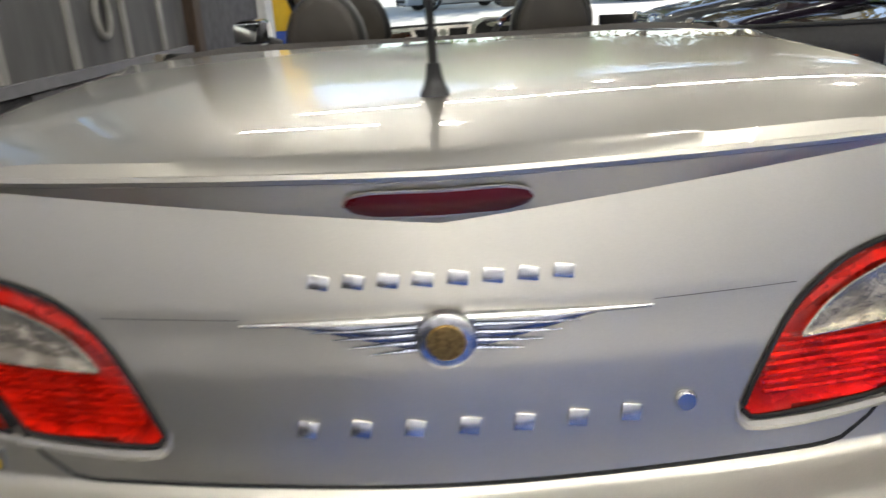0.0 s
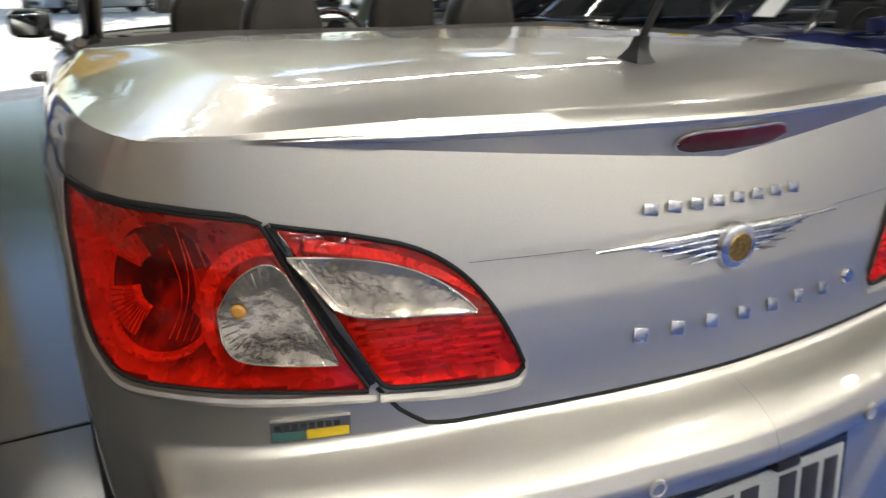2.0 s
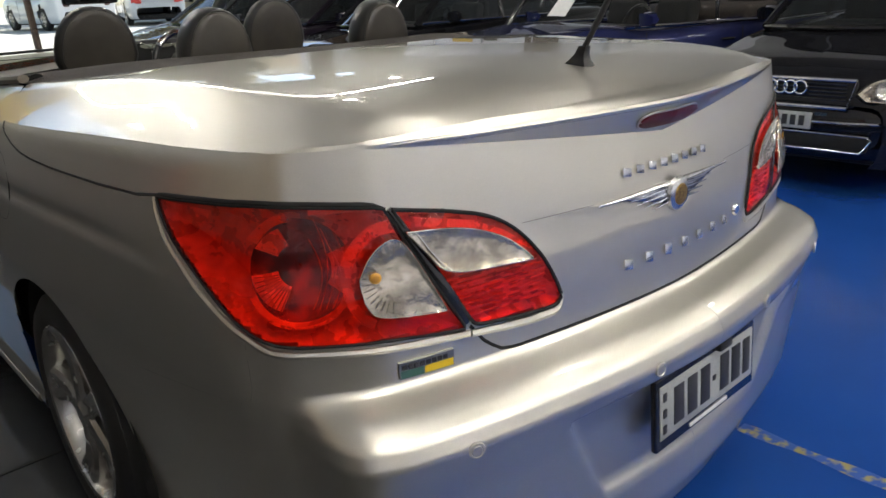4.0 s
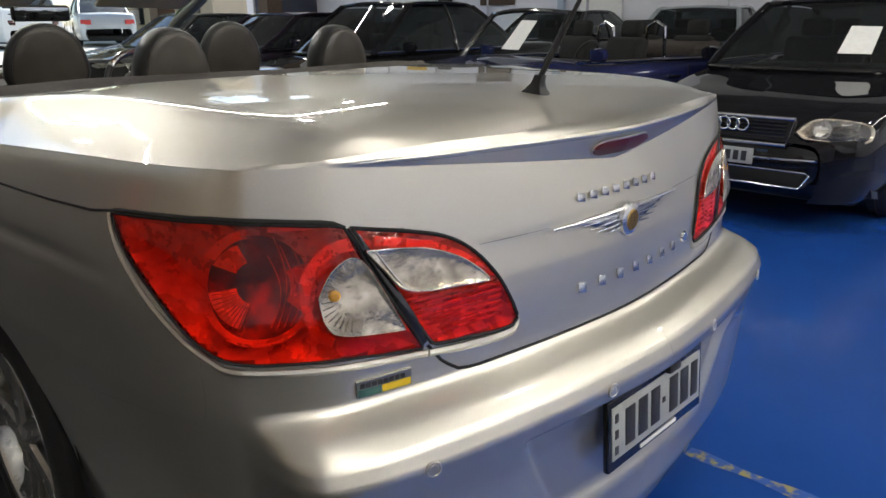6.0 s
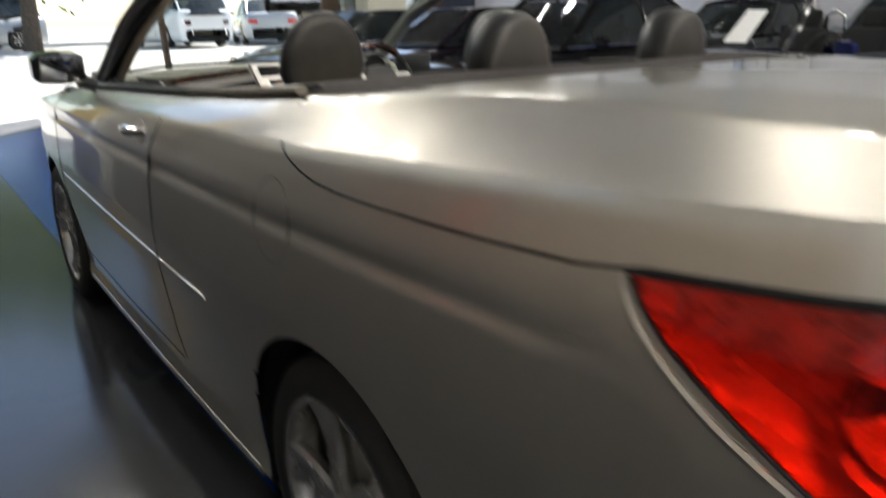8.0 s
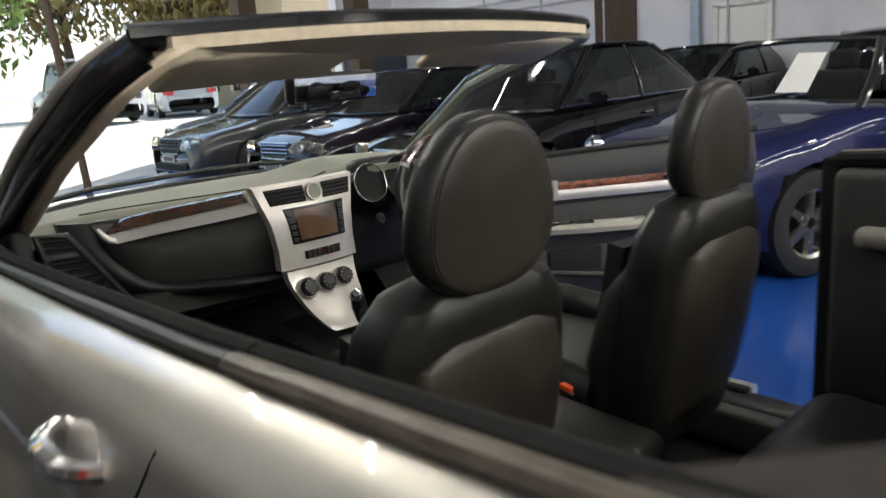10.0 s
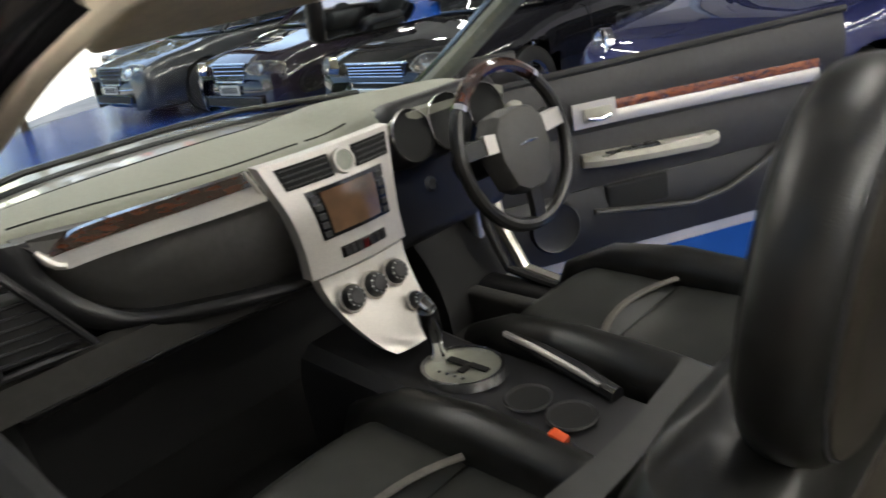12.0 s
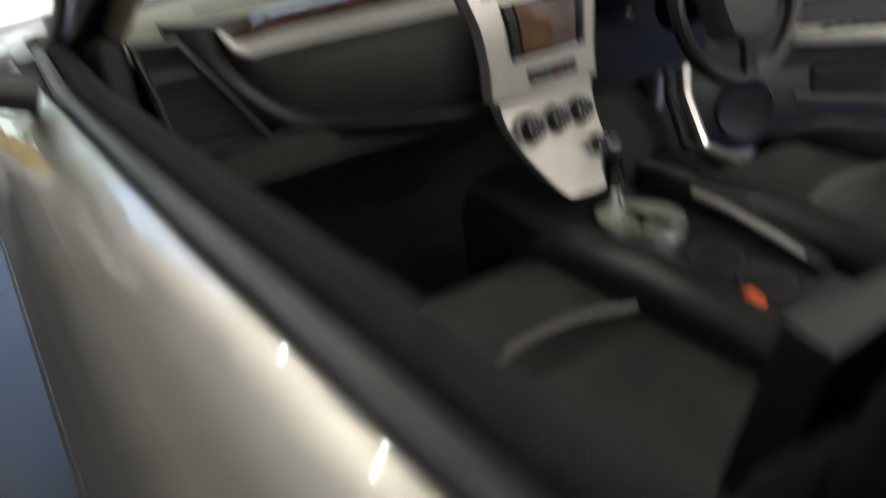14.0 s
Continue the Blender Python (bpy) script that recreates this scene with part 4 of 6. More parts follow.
Shape().tube([tuple(np.array(dash_top(u, .62)) + (0, 0, .0005)) for u in spread(.04, .70, 40)], .003, 6).make("vent_slot", GAP, dash)


def dash_face(x):
    """The front face of the dash in plan."""
    return 3.215 + .235 * ease(-x, -.02, .55) * 1.0


FACE_LOW = [(-.500, 1.050), (-.486, 1.020), (-.468, .962), (-.410, .895), (-.342, .858), (-.20, .848), (-.03, .846)]
ROLL_IN = spline([(-.484, 1.052), (-.478, 1.015), (-.461, .962), (-.409, .899), (-.342, .864), (-.206, .854), (-.03, .851)], 8)
ROLL_OUT = spline([(-.566, 1.062), (-.560, 1.030), (-.541, .985), (-.483, .904), (-.405, .846), (-.25, .824), (-.03, .828)], 8)


def face(x, v, o=0.0):
    lo, hi = look_up(FACE_LOW, x), 1.052
    z = lo + (hi - lo) * v
    return (x, dash_face(x) - .030 * math.sin(math.pi * min(v * 1.1, 1)) + .02 * (1 - v) + o, z)


Shape().sheet(lambda u, v, o: face(-.50 + .47 * u, v, o), spread(0, 1, 36), spread(0, 1, 12), .06).make("glovebox", DASHDARK, dash, "charcoal glovebox lid")
def roll_at(u, v, o):
    """A smooth padded band sweeping down and under the glovebox."""
    k = u * (len(ROLL_IN) - 1)
    i = min(int(k), len(ROLL_IN) - 2)
    p = ROLL_IN[i] * (1 - k + i) + ROLL_IN[i + 1] * (k - i)
    q = ROLL_OUT[i] * (1 - k + i) + ROLL_OUT[i + 1] * (k - i)
    x, z = p * (1 - v) + q * v
    return (x, dash_face(x) - .004 - .020 * math.sin(math.pi * (.12 + .80 * v)) + o, z)


Shape().sheet(roll_at, spread(0, 1, 49), spread(0, 1, 9), .03).make("lower_roll", BLACK, dash, "black padded band under the glovebox")
# wood strip over a bright bar
STRIP = [(-.468, .992, 1.017, 1.044), (-.37, 1.005, 1.031, 1.060), (-.25, 1.019, 1.047, 1.075), (-.135, 1.034, 1.063, 1.089)]


def strip(x, k):
    return np.interp(x, [p[0] for p in STRIP], [p[k] for p in STRIP])


def bar_at(u, v, o):
    x = -.468 + .333 * u
    lo = strip(x, 1) + .010 * (1 - ease(u, 0, .06))
    return (x, dash_face(x) - .052 + .030 * v + o, lo + (strip(x, 2) + .004 - lo) * v)


def wood_at(u, v, o):
    x = -.462 + .322 * u
    return (x, dash_face(x) - .030 + .006 * v + o, strip(x, 2) + (strip(x, 3) - strip(x, 2)) * v * min(1, .15 + 6 * u))


Shape().sheet(bar_at, spread(0, 1, 30), spread(0, 1, 5), .02).make("silver_bar", BRUSHED, dash, "satin silver bar")
Shape().sheet(wood_at, spread(0, 1, 24), spread(0, 1, 4), .02).make("wood_strip", WOOD, dash, "dark burl wood strip")
Shape().tube([(x, dash_face(x) - .046, z) for x, z in ((-.448, 1.001), (-.462, 1.006), (-.474, 1.018), (-.486, 1.038))], [.008, .009, .009, .005], 8).make("bar_end", BRUSHED, dash)
Shape().tube([(-.132, dash_face(-.132) - .040, 1.034), (-.150, dash_face(-.15) - .026, 1.090)], .004, 8).make("bar_end", BRUSHED, dash)
# end vent with slats
vent_corner = [(-.634, 3.36, 1.050), (-.566, 3.37, 1.043), (-.460, 3.335, .864), (-.618, 3.335, .874)]
va = [Vector(p) for p in vent_corner]


def vent_at(u, v, o=0.0):
    p = va[0].lerp(va[1], u).lerp(va[3].lerp(va[2], u), v)
    return (p.x, p.y + o, p.z)


Shape().sheet(lambda u, v, o: vent_at(u, v, .035 + o), spread(0, 1, 3), spread(0, 1, 3), .02).make("vent_back", GAP, dash)
Shape().tube([vent_at(*c) for c in ((0, 0), (1, 0), (1, .35), (1, 1), (.5, 1), (0, 1), (0, .5))], .009, 8, closed=True).make("vent_frame", BLACK, dash)
for k in range(9):
    v = .07 + .105 * k
    if k == 2:
        Shape().sheet(lambda u, w, o: vent_at(.08 + .8 * u, v - .03 + .07 * w, .004 + o), spread(0, 1, 3), [0, 1], .01).make("vent_thumb", BLACK, dash)
        continue
    Shape().tube([vent_at(.04, v, .012), vent_at(.96, v + .02, .012)], .0045, 6, squash=.5).make("vent_slat", BLACK, dash)
Shape().sheet(lambda u, v, o: (-.655 + .65 * u, 3.36 + .02 * v + o - .05 * ease(u, .5, 1), .838 - .066 * v + .010 * (1 - u) * (1 - v)), spread(0, 1, 16), spread(0, 1, 5), .05).make("lower_panel", DASHDARK, dash, "charcoal lower dash panel")
Shape().tube([(x, 3.372 - .05 * ease((x + .655) / .65, .5, 1), .774) for x in spread(-.60, -.06, 12)], .003, 6).make("panel_line", GAP, dash)
Shape().box((-.68, 3.50, .92), (.05, .30, .34), turn(0, 0, 4), .015, 3).make("dash_end", BLACK, dash)
Shape().box((.35, 3.45, .90), (.66, .30, .30), None, .04, 3).make("driver_lower_panel", BLACK, dash)
Shape().box((-.3, 3.58, .85), (.6, .22, .3), None, .04, 3).make("dash_core", BLACK, dash)


# ---- centre stack ----
def stack(x, v, o=0.0):
    """The silver console face: v from the top vents down to the gear lever."""
    w = .153 - .041 * min(v / .7, 1) if v < .705 else .118 - .062 * ((v - .7) / .3) ** 1.6
    y = 3.158 - .052 * v - .10 * ease(v, .72, 1.0) + .012 * x * x
    return (x * w, y + o, 1.105 - .205 * v - .185 * ease(v, .45, 1))


def stack_piece(name, x0, x1, v0, v1, material, lift, thick=.012, label=""):
    return Shape().sheet(lambda u, v, o: stack(x0 + (x1 - x0) * u, v0 + (v1 - v0) * v, o - lift), spread(0, 1, 13), spread(0, 1, 10), thick).make(name, material, dash, label)


STK = lambda z: float(np.interp(-z, [-stack(0, v)[2] for v in np.linspace(0, 1, 200)], np.linspace(0, 1, 200)))
stack_piece("radio_surround", -1.06, 1.0, 0, STK(.878), BRUSHED, 0, .03, "satin silver radio surround")
stack_piece("heater_panel", -.93, .93, STK(.872), 1, BRUSHED, -.006, .03, "satin silver heater panel")
for x0, x1 in ((-.90, -.14), (.26, .92)):
    stack_piece("stack_vent", x0, x1, STK(1.094), STK(1.052), GAP, .003, .01, "dark air vent")
    for k in range(4):
        z = 1.089 - .0105 * k
        Shape().tube([stack(x0 + .03, STK(z), -.005), stack(x1 - .03, STK(z), -.005)], .0028, 6, squash=.5).make("vent_slat", BLACK, dash)
cm = Matrix.Translation(stack(.05, STK(1.073), -.004)) @ turn(90 - 14)
Shape().lathe([(.0195, .004), (.0205, .008), (.024, .008), (.026, 0)], cm, 28).make("clock", BRUSHED, dash, "round clock with silver rim")
Shape().lathe([(0, .0046), (.0200, .0044)], cm, 28).make("clock_face", SAGE, dash)
stack_piece("radio", -.70, .73, STK(1.040), STK(.944), GLOSSY, .003, .01, "gloss black navigation radio")
stack_piece("display", -.50, .50, STK(1.033), STK(.952), SCREEN, .0055, .006, "dim orange grey display")
for s in (-.61, .63):
    for k in range(5):
        z = 1.030 - .0175 * k
        stack_piece("radio_button", s - .06, s + .06, STK(z), STK(z - .011), BLACK, .0065, .006)
stack_piece("switch_strip", -.46, .52, STK(.921), STK(.899), GLOSSY, .003, .01)
for k in range(7):
    x = -.42 + .135 * k
    stack_piece("switch", x, x + .105, STK(.9185), STK(.9015), BLACK if k != 3 else DARKRED, .007, .006)
for x, zz, r in ((-.070, .826, .0245), (-.010, .828, .0245), (.048, .831, .0245), (.050, .775, .018)):
    v = STK(zz)
    km = Matrix.Translation((x, stack(0, v, -.004)[1], zz)) @ turn(90 - 22)
    Shape().lathe([(0, .022), (r * .55, .022), (r * .6, .0205), (r * .82, .019), (r * .92, .012), (r, .006), (r * 1.04, 0)], km, 28).make("heater_knob", BLACK, dash, "round black heater knob")
    Shape().lathe([(r * .97, .001), (r * 1.10, .006), (r * 1.20, .001)], km, 28).make("knob_ring", BRUSHED, dash)
    for q in range(10):
        qq = 2 * math.pi * q / 10
        Shape().box(km @ Vector((r * .75 * math.cos(qq), r * .75 * math.sin(qq), .0205)), (.002, .002, .002)).make("knob_mark", WHITE, dash)

# ---- tunnel console and gear lever ----
con = thing("centre_console", "", "")
con.parent = car
Shape().loft([[(sx * w, y, z) for sx, z in ((-1, .28), (-1.0, top - .07), (-.90, top - .02), (-.7, top), (.7, top), (.90, top - .02), (1.0, top - .07), (1, .28))] for y, w, top in ((3.25, .135, .70), (3.08, .132, .69), (2.98, .128, .683), (2.85, .125, .684), (2.70, .122, .680), (2.55, .120, .672), (2.52, .118, .66))]).make("console_body", BLACK, con, "black console between the front seats")
Shape().box((0, 2.28, .625), (.19, .32, .08), turn(2), .03, 3).make("armrest_box", LEATHER, con, "black leather armrest")
gm = Matrix.Translation((.002, 2.906, .688)) @ turn(-3)
Shape().lathe([(0, .0), (.066, .001), (.071, .004), (.0715, -.01)], gm @ Matrix.Diagonal((.92, 1.12, 1, 1)), 36).make("gear_plate", mat("pale gear plate", (.40, .40, .33), .35, .3, (.34, .34, .28), 40), con, "pale oval gear plate")
Shape().lathe([(.068, -.004), (.070, .009), (.077, .010), (.082, -.006)], gm @ Matrix.Diagonal((.92, 1.12, 1, 1)), 36).make("gear_ring", BADGECHROME, con, "chrome oval ring")
for k, (x, y, w, l) in enumerate(((.012, .022, .016, .05), (-.002, -.008, .03, .016), (.012, -.03, .014, .045))):
    Shape().box(gm @ Vector((x, y, .004)), (w, l, .004), None, .001).make("gear_slot", GAP, con)
for k in range(4):
    Shape().box(gm @ Vector((-.033, .030 - .02 * k, .0045)), (.006, .006, .001)).make("gear_mark", DARKBAR, con)
lever = Shape().tube([(.014, 2.980, .688), (.010, 2.976, .712), (.004, 2.970, .738)], [.020, .013, .014], 12).make("gear_lever", CHROME, con, "chrome gear lever with black knob")
Shape().tube([(.004, 2.970, .735), (-.002, 2.966, .755), (-.010, 2.963, .785), (-.014, 2.960, .808), (-.016, 2.958, .818)], [.014, .019, .021, .019, .007], 14).make("gear_knob", GLOSSY, lever)
Shape().tube([(-.014, 2.950, .800), (-.016, 2.953, .815), (-.016, 2.960, .821), (-.016, 2.968, .817)], [.006, .013, .014, .006], 10).make("knob_cap", CHROME, lever)
Shape().tube([(.122, 2.885, .700), (.106, 2.80, .700), (.086, 2.70, .694), (.070, 2.62, .684)], [.012, .016, .017, .015], 10).make("handbrake", BLACK, con, "handbrake with silver side")
Shape().tube([(.116, 2.893, .708), (.094, 2.80, .712), (.072, 2.70, .706), (.062, 2.65, .70)], [.007, .006, .006, .004], 8).make("handbrake_trim", BRUSHED, con)
for x, y in ((-.01, 2.745), (-.015, 2.655)):
    cmx = Matrix.Translation((x, y, .683))
    Shape().lathe([(.036, .001), (.041, .004), (.044, .001)], cmx, 28).make("cup_ring", BLACK, con)
    # Flat disc; the well's depth and shade are put into its dark colour.
    Shape().lathe([(0, .0012), (.036, .0012)], cmx, 28).make("cup_shade_disc", GAP, con)
for x, y, z in ((-.094, 2.63, .655), (.150, 2.42, .60)):
    Shape().box((x, y, z), (.024, .05, .09), turn(12), .006).make("belt_buckle", BLACK, con)
    Shape().box((x, y - .006, z + .046), (.019, .030, .018), turn(12), .003).make("buckle_button", mat("orange button", (.80, .10, .02), .45) if x < 0 else bpy.data.materials["orange button"], con, "orange red buckle button")

# ---- steering wheel and gauges ----
sw = thing("steering_wheel", "", "")
sw.parent = car
SWM = Matrix.Translation((.418, 3.058, .992)) @ turn(76)
ringp = [SWM @ Vector((.178 * math.cos(q), .178 * math.sin(q), 0)) for q in spread(0, 2 * math.pi, 65)[:-1]]
Shape().tube(ringp, .0155, 10, closed=True).make("wheel_rim", LEATHER, sw, "black leather wheel rim")
top = [SWM @ Vector((.178 * math.cos(q), .178 * math.sin(q), .001)) for q in spread(radians(48), radians(140), 24)]
Shape().tube(top, .0163, 10).make("rim_wood", WOOD, sw, "dark wood rim section")
for q in (48, 140):
    a, b = (SWM @ Vector((.178 * math.cos(radians(q + d)), .178 * math.sin(radians(q + d)), .001)) for d in (-2, 2))
    Shape().tube([a, b], .0172, 10).make("rim_band", CHROME, sw)
hubl = [[SWM @ Vector((x * k, y * k, h)) for x, y in ((-.085, .045), (-.06, .075), (0, .085), (.06, .075), (.085, .045), (.088, -.02), (.065, -.085), (.03, -.105), (-.03, -.105), (-.065, -.085), (-.088, -.02))] for k, h in ((1, -.03), (1, .012), (.93, .028), (.6, .036))]
Shape().loft(hubl).make("horn_pad", DASHDARK, sw, "charcoal airbag pad")
for s in (-1, 1):
    far = .18 if s > 0 else .112
    if s < 0:
        Shape().loft([[SWM @ Vector((s * x, y + dy, h + dh)) for dy, dh in ((-.020, -.008), (.020, -.008), (.018, .006), (-.018, .006))] for x, y, h in ((.08, .022, .012), (.13, .024, .010), (.18, .025, 0))]).make("spoke", BLACK, sw)
    Shape().loft([[SWM @ Vector((s * x, y + dy, h + dh)) for dy, dh in ((-.022, -.006), (.022, -.006), (.020, .010), (-.020, .010))] for x, y, h in ((.08, .022, .014), (.5 * (.08 + far), .024, .012), (far, .025, 0 if s > 0 else .010))]).make("spoke_cover", BRUSHED, sw, "silver wheel spoke cover")
Shape().loft([[SWM @ Vector((x + dx, y, h + dh)) for dx, dh in ((-.020, -.006), (.020, -.006), (.018, .008), (-.018, .008))] for x, y, h in ((0, -.09, .010), (0, -.14, .006), (0, -.185, 0))]).make("spoke", BLACK, sw)
Shape().tube([SWM @ Vector((-.030, .0, .037)), SWM @ Vector((0, .004, .038)), SWM @ Vector((.030, 0, .037))], [.002, .005, .002], 6).make("emblem", CHROME, sw, "small chrome winged emblem")
Shape().tube([(.42, 3.08, .985), (.42, 3.22, .93)], .045, 14).make("column_shroud", BLACK, sw)
for s in (-1, 1):
    Shape().tube([(.42 + s * .05, 3.10, 1.0), (.42 + s * .155, 3.09, 1.03)], [.008, .010], 8).make("stalk", BLACK, sw)
Shape().box((.535, 3.15, 1.035), (.042, .03, .050), turn(14, 0, 6), .010, 3).make("stalk_switch", CREAM, sw, "pale stalk switch")
pod = thing("instrument_pod", "", "")
pod.parent = car
Shape().box((.38, 3.27, 1.045), (.37, .16, .15), turn(-12), .04, 3).make("pod_body", BLACK, pod)
for x, r in ((.224, .058), (.342, .066), (.468, .060)):
    g = Matrix.Translation((x, 3.178, 1.060)) @ turn(90 - 14)
    Shape().lathe([(0, 0), (r * .97, 0)], g, 36).make("gauge_face", GAP, pod, "dark gauge face")
    Shape().lathe([(r * .965, .001), (r * .975, .007), (r * .995, .007), (r * 1.0, .002)], g, 36).make("gauge_ring", DARKRING, pod, "dark chrome gauge ring")
Shape().lathe([(0, .006), (.012, .006), (.016, .002), (.018, 0)], Matrix.Translation((.225, 3.145, .955)) @ turn(80), 20).make("light_switch", BLACK, pod)


# ---- seats ----
def dome_outline(w, h, k, n=28):
    """A tombstone outline: flat foot, round head."""
    pts = []
    for j in range(n):
        q = 2 * math.pi * j / n
        c, s = math.cos(q), math.sin(q)
        x = math.copysign(abs(c) ** (.92 if s > 0 else .70), c) * w * (1 - .26 * max(0, -s))
        z = math.copysign(abs(s) ** (.95 if s > 0 else .60), s) * (1 if s > 0 else .62) - .19
        z = z / .81 if s > 0 else z
        pts.append((x * k, (z * .5 + .5) * h * (.5 + .5 * k) + (1 - k) * h * .25))
    return pts


def head(owner, m, w, h, d, back):
    """A padded head restraint with a lighter panel behind and before."""
    rings = []
    for y, k in ((-d, .70), (-.95 * d, .80), (-.82 * d, .90), (-.6 * d, .96), (-.3 * d, .99), (0, 1.0), (.3 * d, .99), (.6 * d, .96), (.82 * d, .90), (.95 * d, .80), (d, .70)):
        rings.append([m @ Vector((x, y + .010 * (z / h), z)) for x, z in dome_outline(w, h, k)])
    Shape().loft(rings).make("head_restraint", LEATHER, owner, "black padded head restraint")
    for y0, y1, k0, mm in ((-.80 * d, -1.12 * d, .86, back), (.80 * d, 1.12 * d, .86, INSERT)):
        rr = [[m @ Vector((x, y + .010 * (z / h), z)) for x, z in dome_outline(w, h, k)] for y, k in ((y0, k0), (.5 * y0 + .5 * y1, k0 * .985), (.15 * y0 + .85 * y1, k0 * .90), (y1, k0 * .70))]
        Shape().loft(rr).make("head_panel", mm, owner, "brown grey leather panel")
        edge = [m @ Vector((x, .9 * y0 + .1 * y1 + .010 * (z / h), z)) for x, z in dome_outline(w, h, k0 * 1.005)]
        Shape().tube(edge, .0028, 6, closed=True).make("piping", RUBBER, owner)


def pad(m, x0, x1, y0, y1, z, thick, crown=.02, nose=.05):
    """A stuffed cushion panel."""
    def at(u, v, o):
        x, y = x0 + (x1 - x0) * u, y0 + (y1 - y0) * v
        rise = crown * (1 - abs(2 * u - 1) ** 3) * (1 - abs(2 * v - 1) ** 4)
        return tuple(m @ Vector((x, y, z + (rise - nose * ease(v, .72, 1.0) if not o else -thick + .01 * math.sin(math.pi * u)))))
    return Shape().sheet(at, spread(0, 1, 13), spread(0, 1, 15), 1)


SEAMLEATHER = mat("pale seam leather", (.16, .145, .125), .5, second=(.12, .11, .095), scale=60)


def front_seat(x, hy, hx):
    seat = thing("seat", "", "")
    seat.parent = car
    seat.location = (x, 2.55, .35)
    tagged(seat, "black leather front seat with grey inserts")
    m = Matrix()
    s = 1 if x > 0 else -1
    Shape().box((0, .18, .08), (.46, .46, .12), None, .03, 3).make("seat_base", BLACK, seat)
    pad(m, -.165, .165, -.20, .20, .300, .16, .018, 0).make("cushion", INSERT, seat, "grey leather cushion")
    pad(m, -.178, .178, .205, .50, .298, .18, .022, .055).make("thigh_pad", INSERT, seat, "grey leather thigh pad")
    Shape().tube([m @ Vector((u, .203 + .045 * (1 - (u / .16) ** 2), .3165)) for u in spread(-.155, .155, 16)], .009, 8, squash=.5).make("piping", SEAMLEATHER, seat, "pale stitched seam")
    for b in (-1, 1):
        line = [(b * .200, -.18, .27), (b * .206, .05, .298), (b * .208, .22, .305), (b * .204, .38, .292), (b * .190, .49, .245), (b * .172, .525, .19)]
        Shape().tube(line, [.045, .050, .052, .050, .046, .026], 14, squash=1.25).make("bolster", LEATHER, seat, "black leather side bolster")
    back = turn(11)
    bm = Matrix.Translation((0, -.235, .17)) @ back
    rings = []
    for z, w, d in ((0, .205, .075), (.11, .215, .082), (.28, .218, .078), (.41, .212, .072), (.49, .198, .066), (.54, .16, .055), (.56, .10, .035)):
        rings.append([bm @ Vector((math.copysign(abs(math.cos(q)) ** .5, math.cos(q)) * w, math.copysign(abs(math.sin(q)) ** .6, math.sin(q)) * d, z)) for q in spread(0, 2 * math.pi, 29)[:-1]])
    Shape().loft(rings).make("backrest", LEATHER, seat, "black leather backrest")
    pad(bm @ turn(90) @ Matrix.Diagonal((1, 1, 1, 1)), -.14, .14, .05, .43, -.095, .04, .012, 0).make("back_insert", INSERT, seat)
    for b in (-1, 1):
        Shape().tube([bm @ Vector((b * .18, .05, .04)), bm @ Vector((b * .19, .068, .18)), bm @ Vector((b * .18, .06, .33)), bm @ Vector((b * .135, .02, .45))], [.035, .042, .038, .025], 12).make("back_bolster", LEATHER, seat)
    hm = Matrix.Translation((hx - x, hy - 2.55, 1.018 - .35)) @ turn(6)
    head(seat, hm, .146, .290, .031, BACKLEATHER)
    Shape().tube([hm @ Vector((-.05, 0, -.09)), hm @ Vector((-.05, 0, .03))], .007, 8).make("post", CHROME, seat)
    Shape().tube([hm @ Vector((.05, 0, -.09)), hm @ Vector((.05, 0, .03))], .007, 8).make("post", CHROME, seat)
    rings = []
    for z, w, d in ((.05, .10, .020), (.07, .150, .040), (.12, .172, .050), (.28, .180, .050), (.40, .174, .046), (.46, .150, .040), (.485, .10, .022)):
        rings.append([bm @ Vector((math.copysign(abs(math.cos(q)) ** .6, math.cos(q)) * w, math.copysign(abs(math.sin(q)) ** .7, math.sin(q)) * d - .048, z)) for q in spread(0, 2 * math.pi, 29)[:-1]])
    Shape().loft(rings).make("back_shell", BACKLEATHER, seat)
    return seat


front_seat(-.328, 2.180, -.326)
front_seat(.395, 2.23, .43)
bench = thing("rear_seat", "", "")
bench.parent = car
tagged(bench, "black leather rear bench seat")
Shape().box((0, 1.78, .50), (1.16, .52, .22), turn(4), .07, 4).make("bench_cushion", LEATHER, bench)
for s in (-1, 1):
    Shape().box((s * .30, 1.50, .82), (.50, .16, .60), turn(12), .06, 4).make("bench_back", LEATHER, bench)
    Shape().box((s * .29, 1.585, .84), (.32, .03, .46), turn(12), .012, 3).make("bench_insert", INSERT, bench)
    head(bench, Matrix.Translation((s * .293, 1.325, 1.055)) @ turn(5), .108, .238, .046, BACKLEATHER)
    for b in (-1, 1):
        Shape().tube([(s * .293 + b * .05, 1.335, .98), (s * .293 + b * .05, 1.33, 1.08)], .007, 8).make("post", CHROME, bench)
Shape().box((0, 1.40, 1.06), (1.30, .14, .12), None, .03, 3).make("rear_shelf", CLOTH, bench)
for s in (-1, 1):
    Shape().box((s * .735, 1.78, .80), (.06, .58, .56), None, .025, 3).make("rear_side_panel", DASHDARK, car)
    Shape().box((s * .70, 1.80, .93), (.06, .42, .05), None, .02, 3).make("rear_armrest", CREAM, car)
Shape().box((-.34, 3.2, .315), (.50, .62, .02), None, .006).make("floor_mat", CARPET, car, "black carpet floor mat")
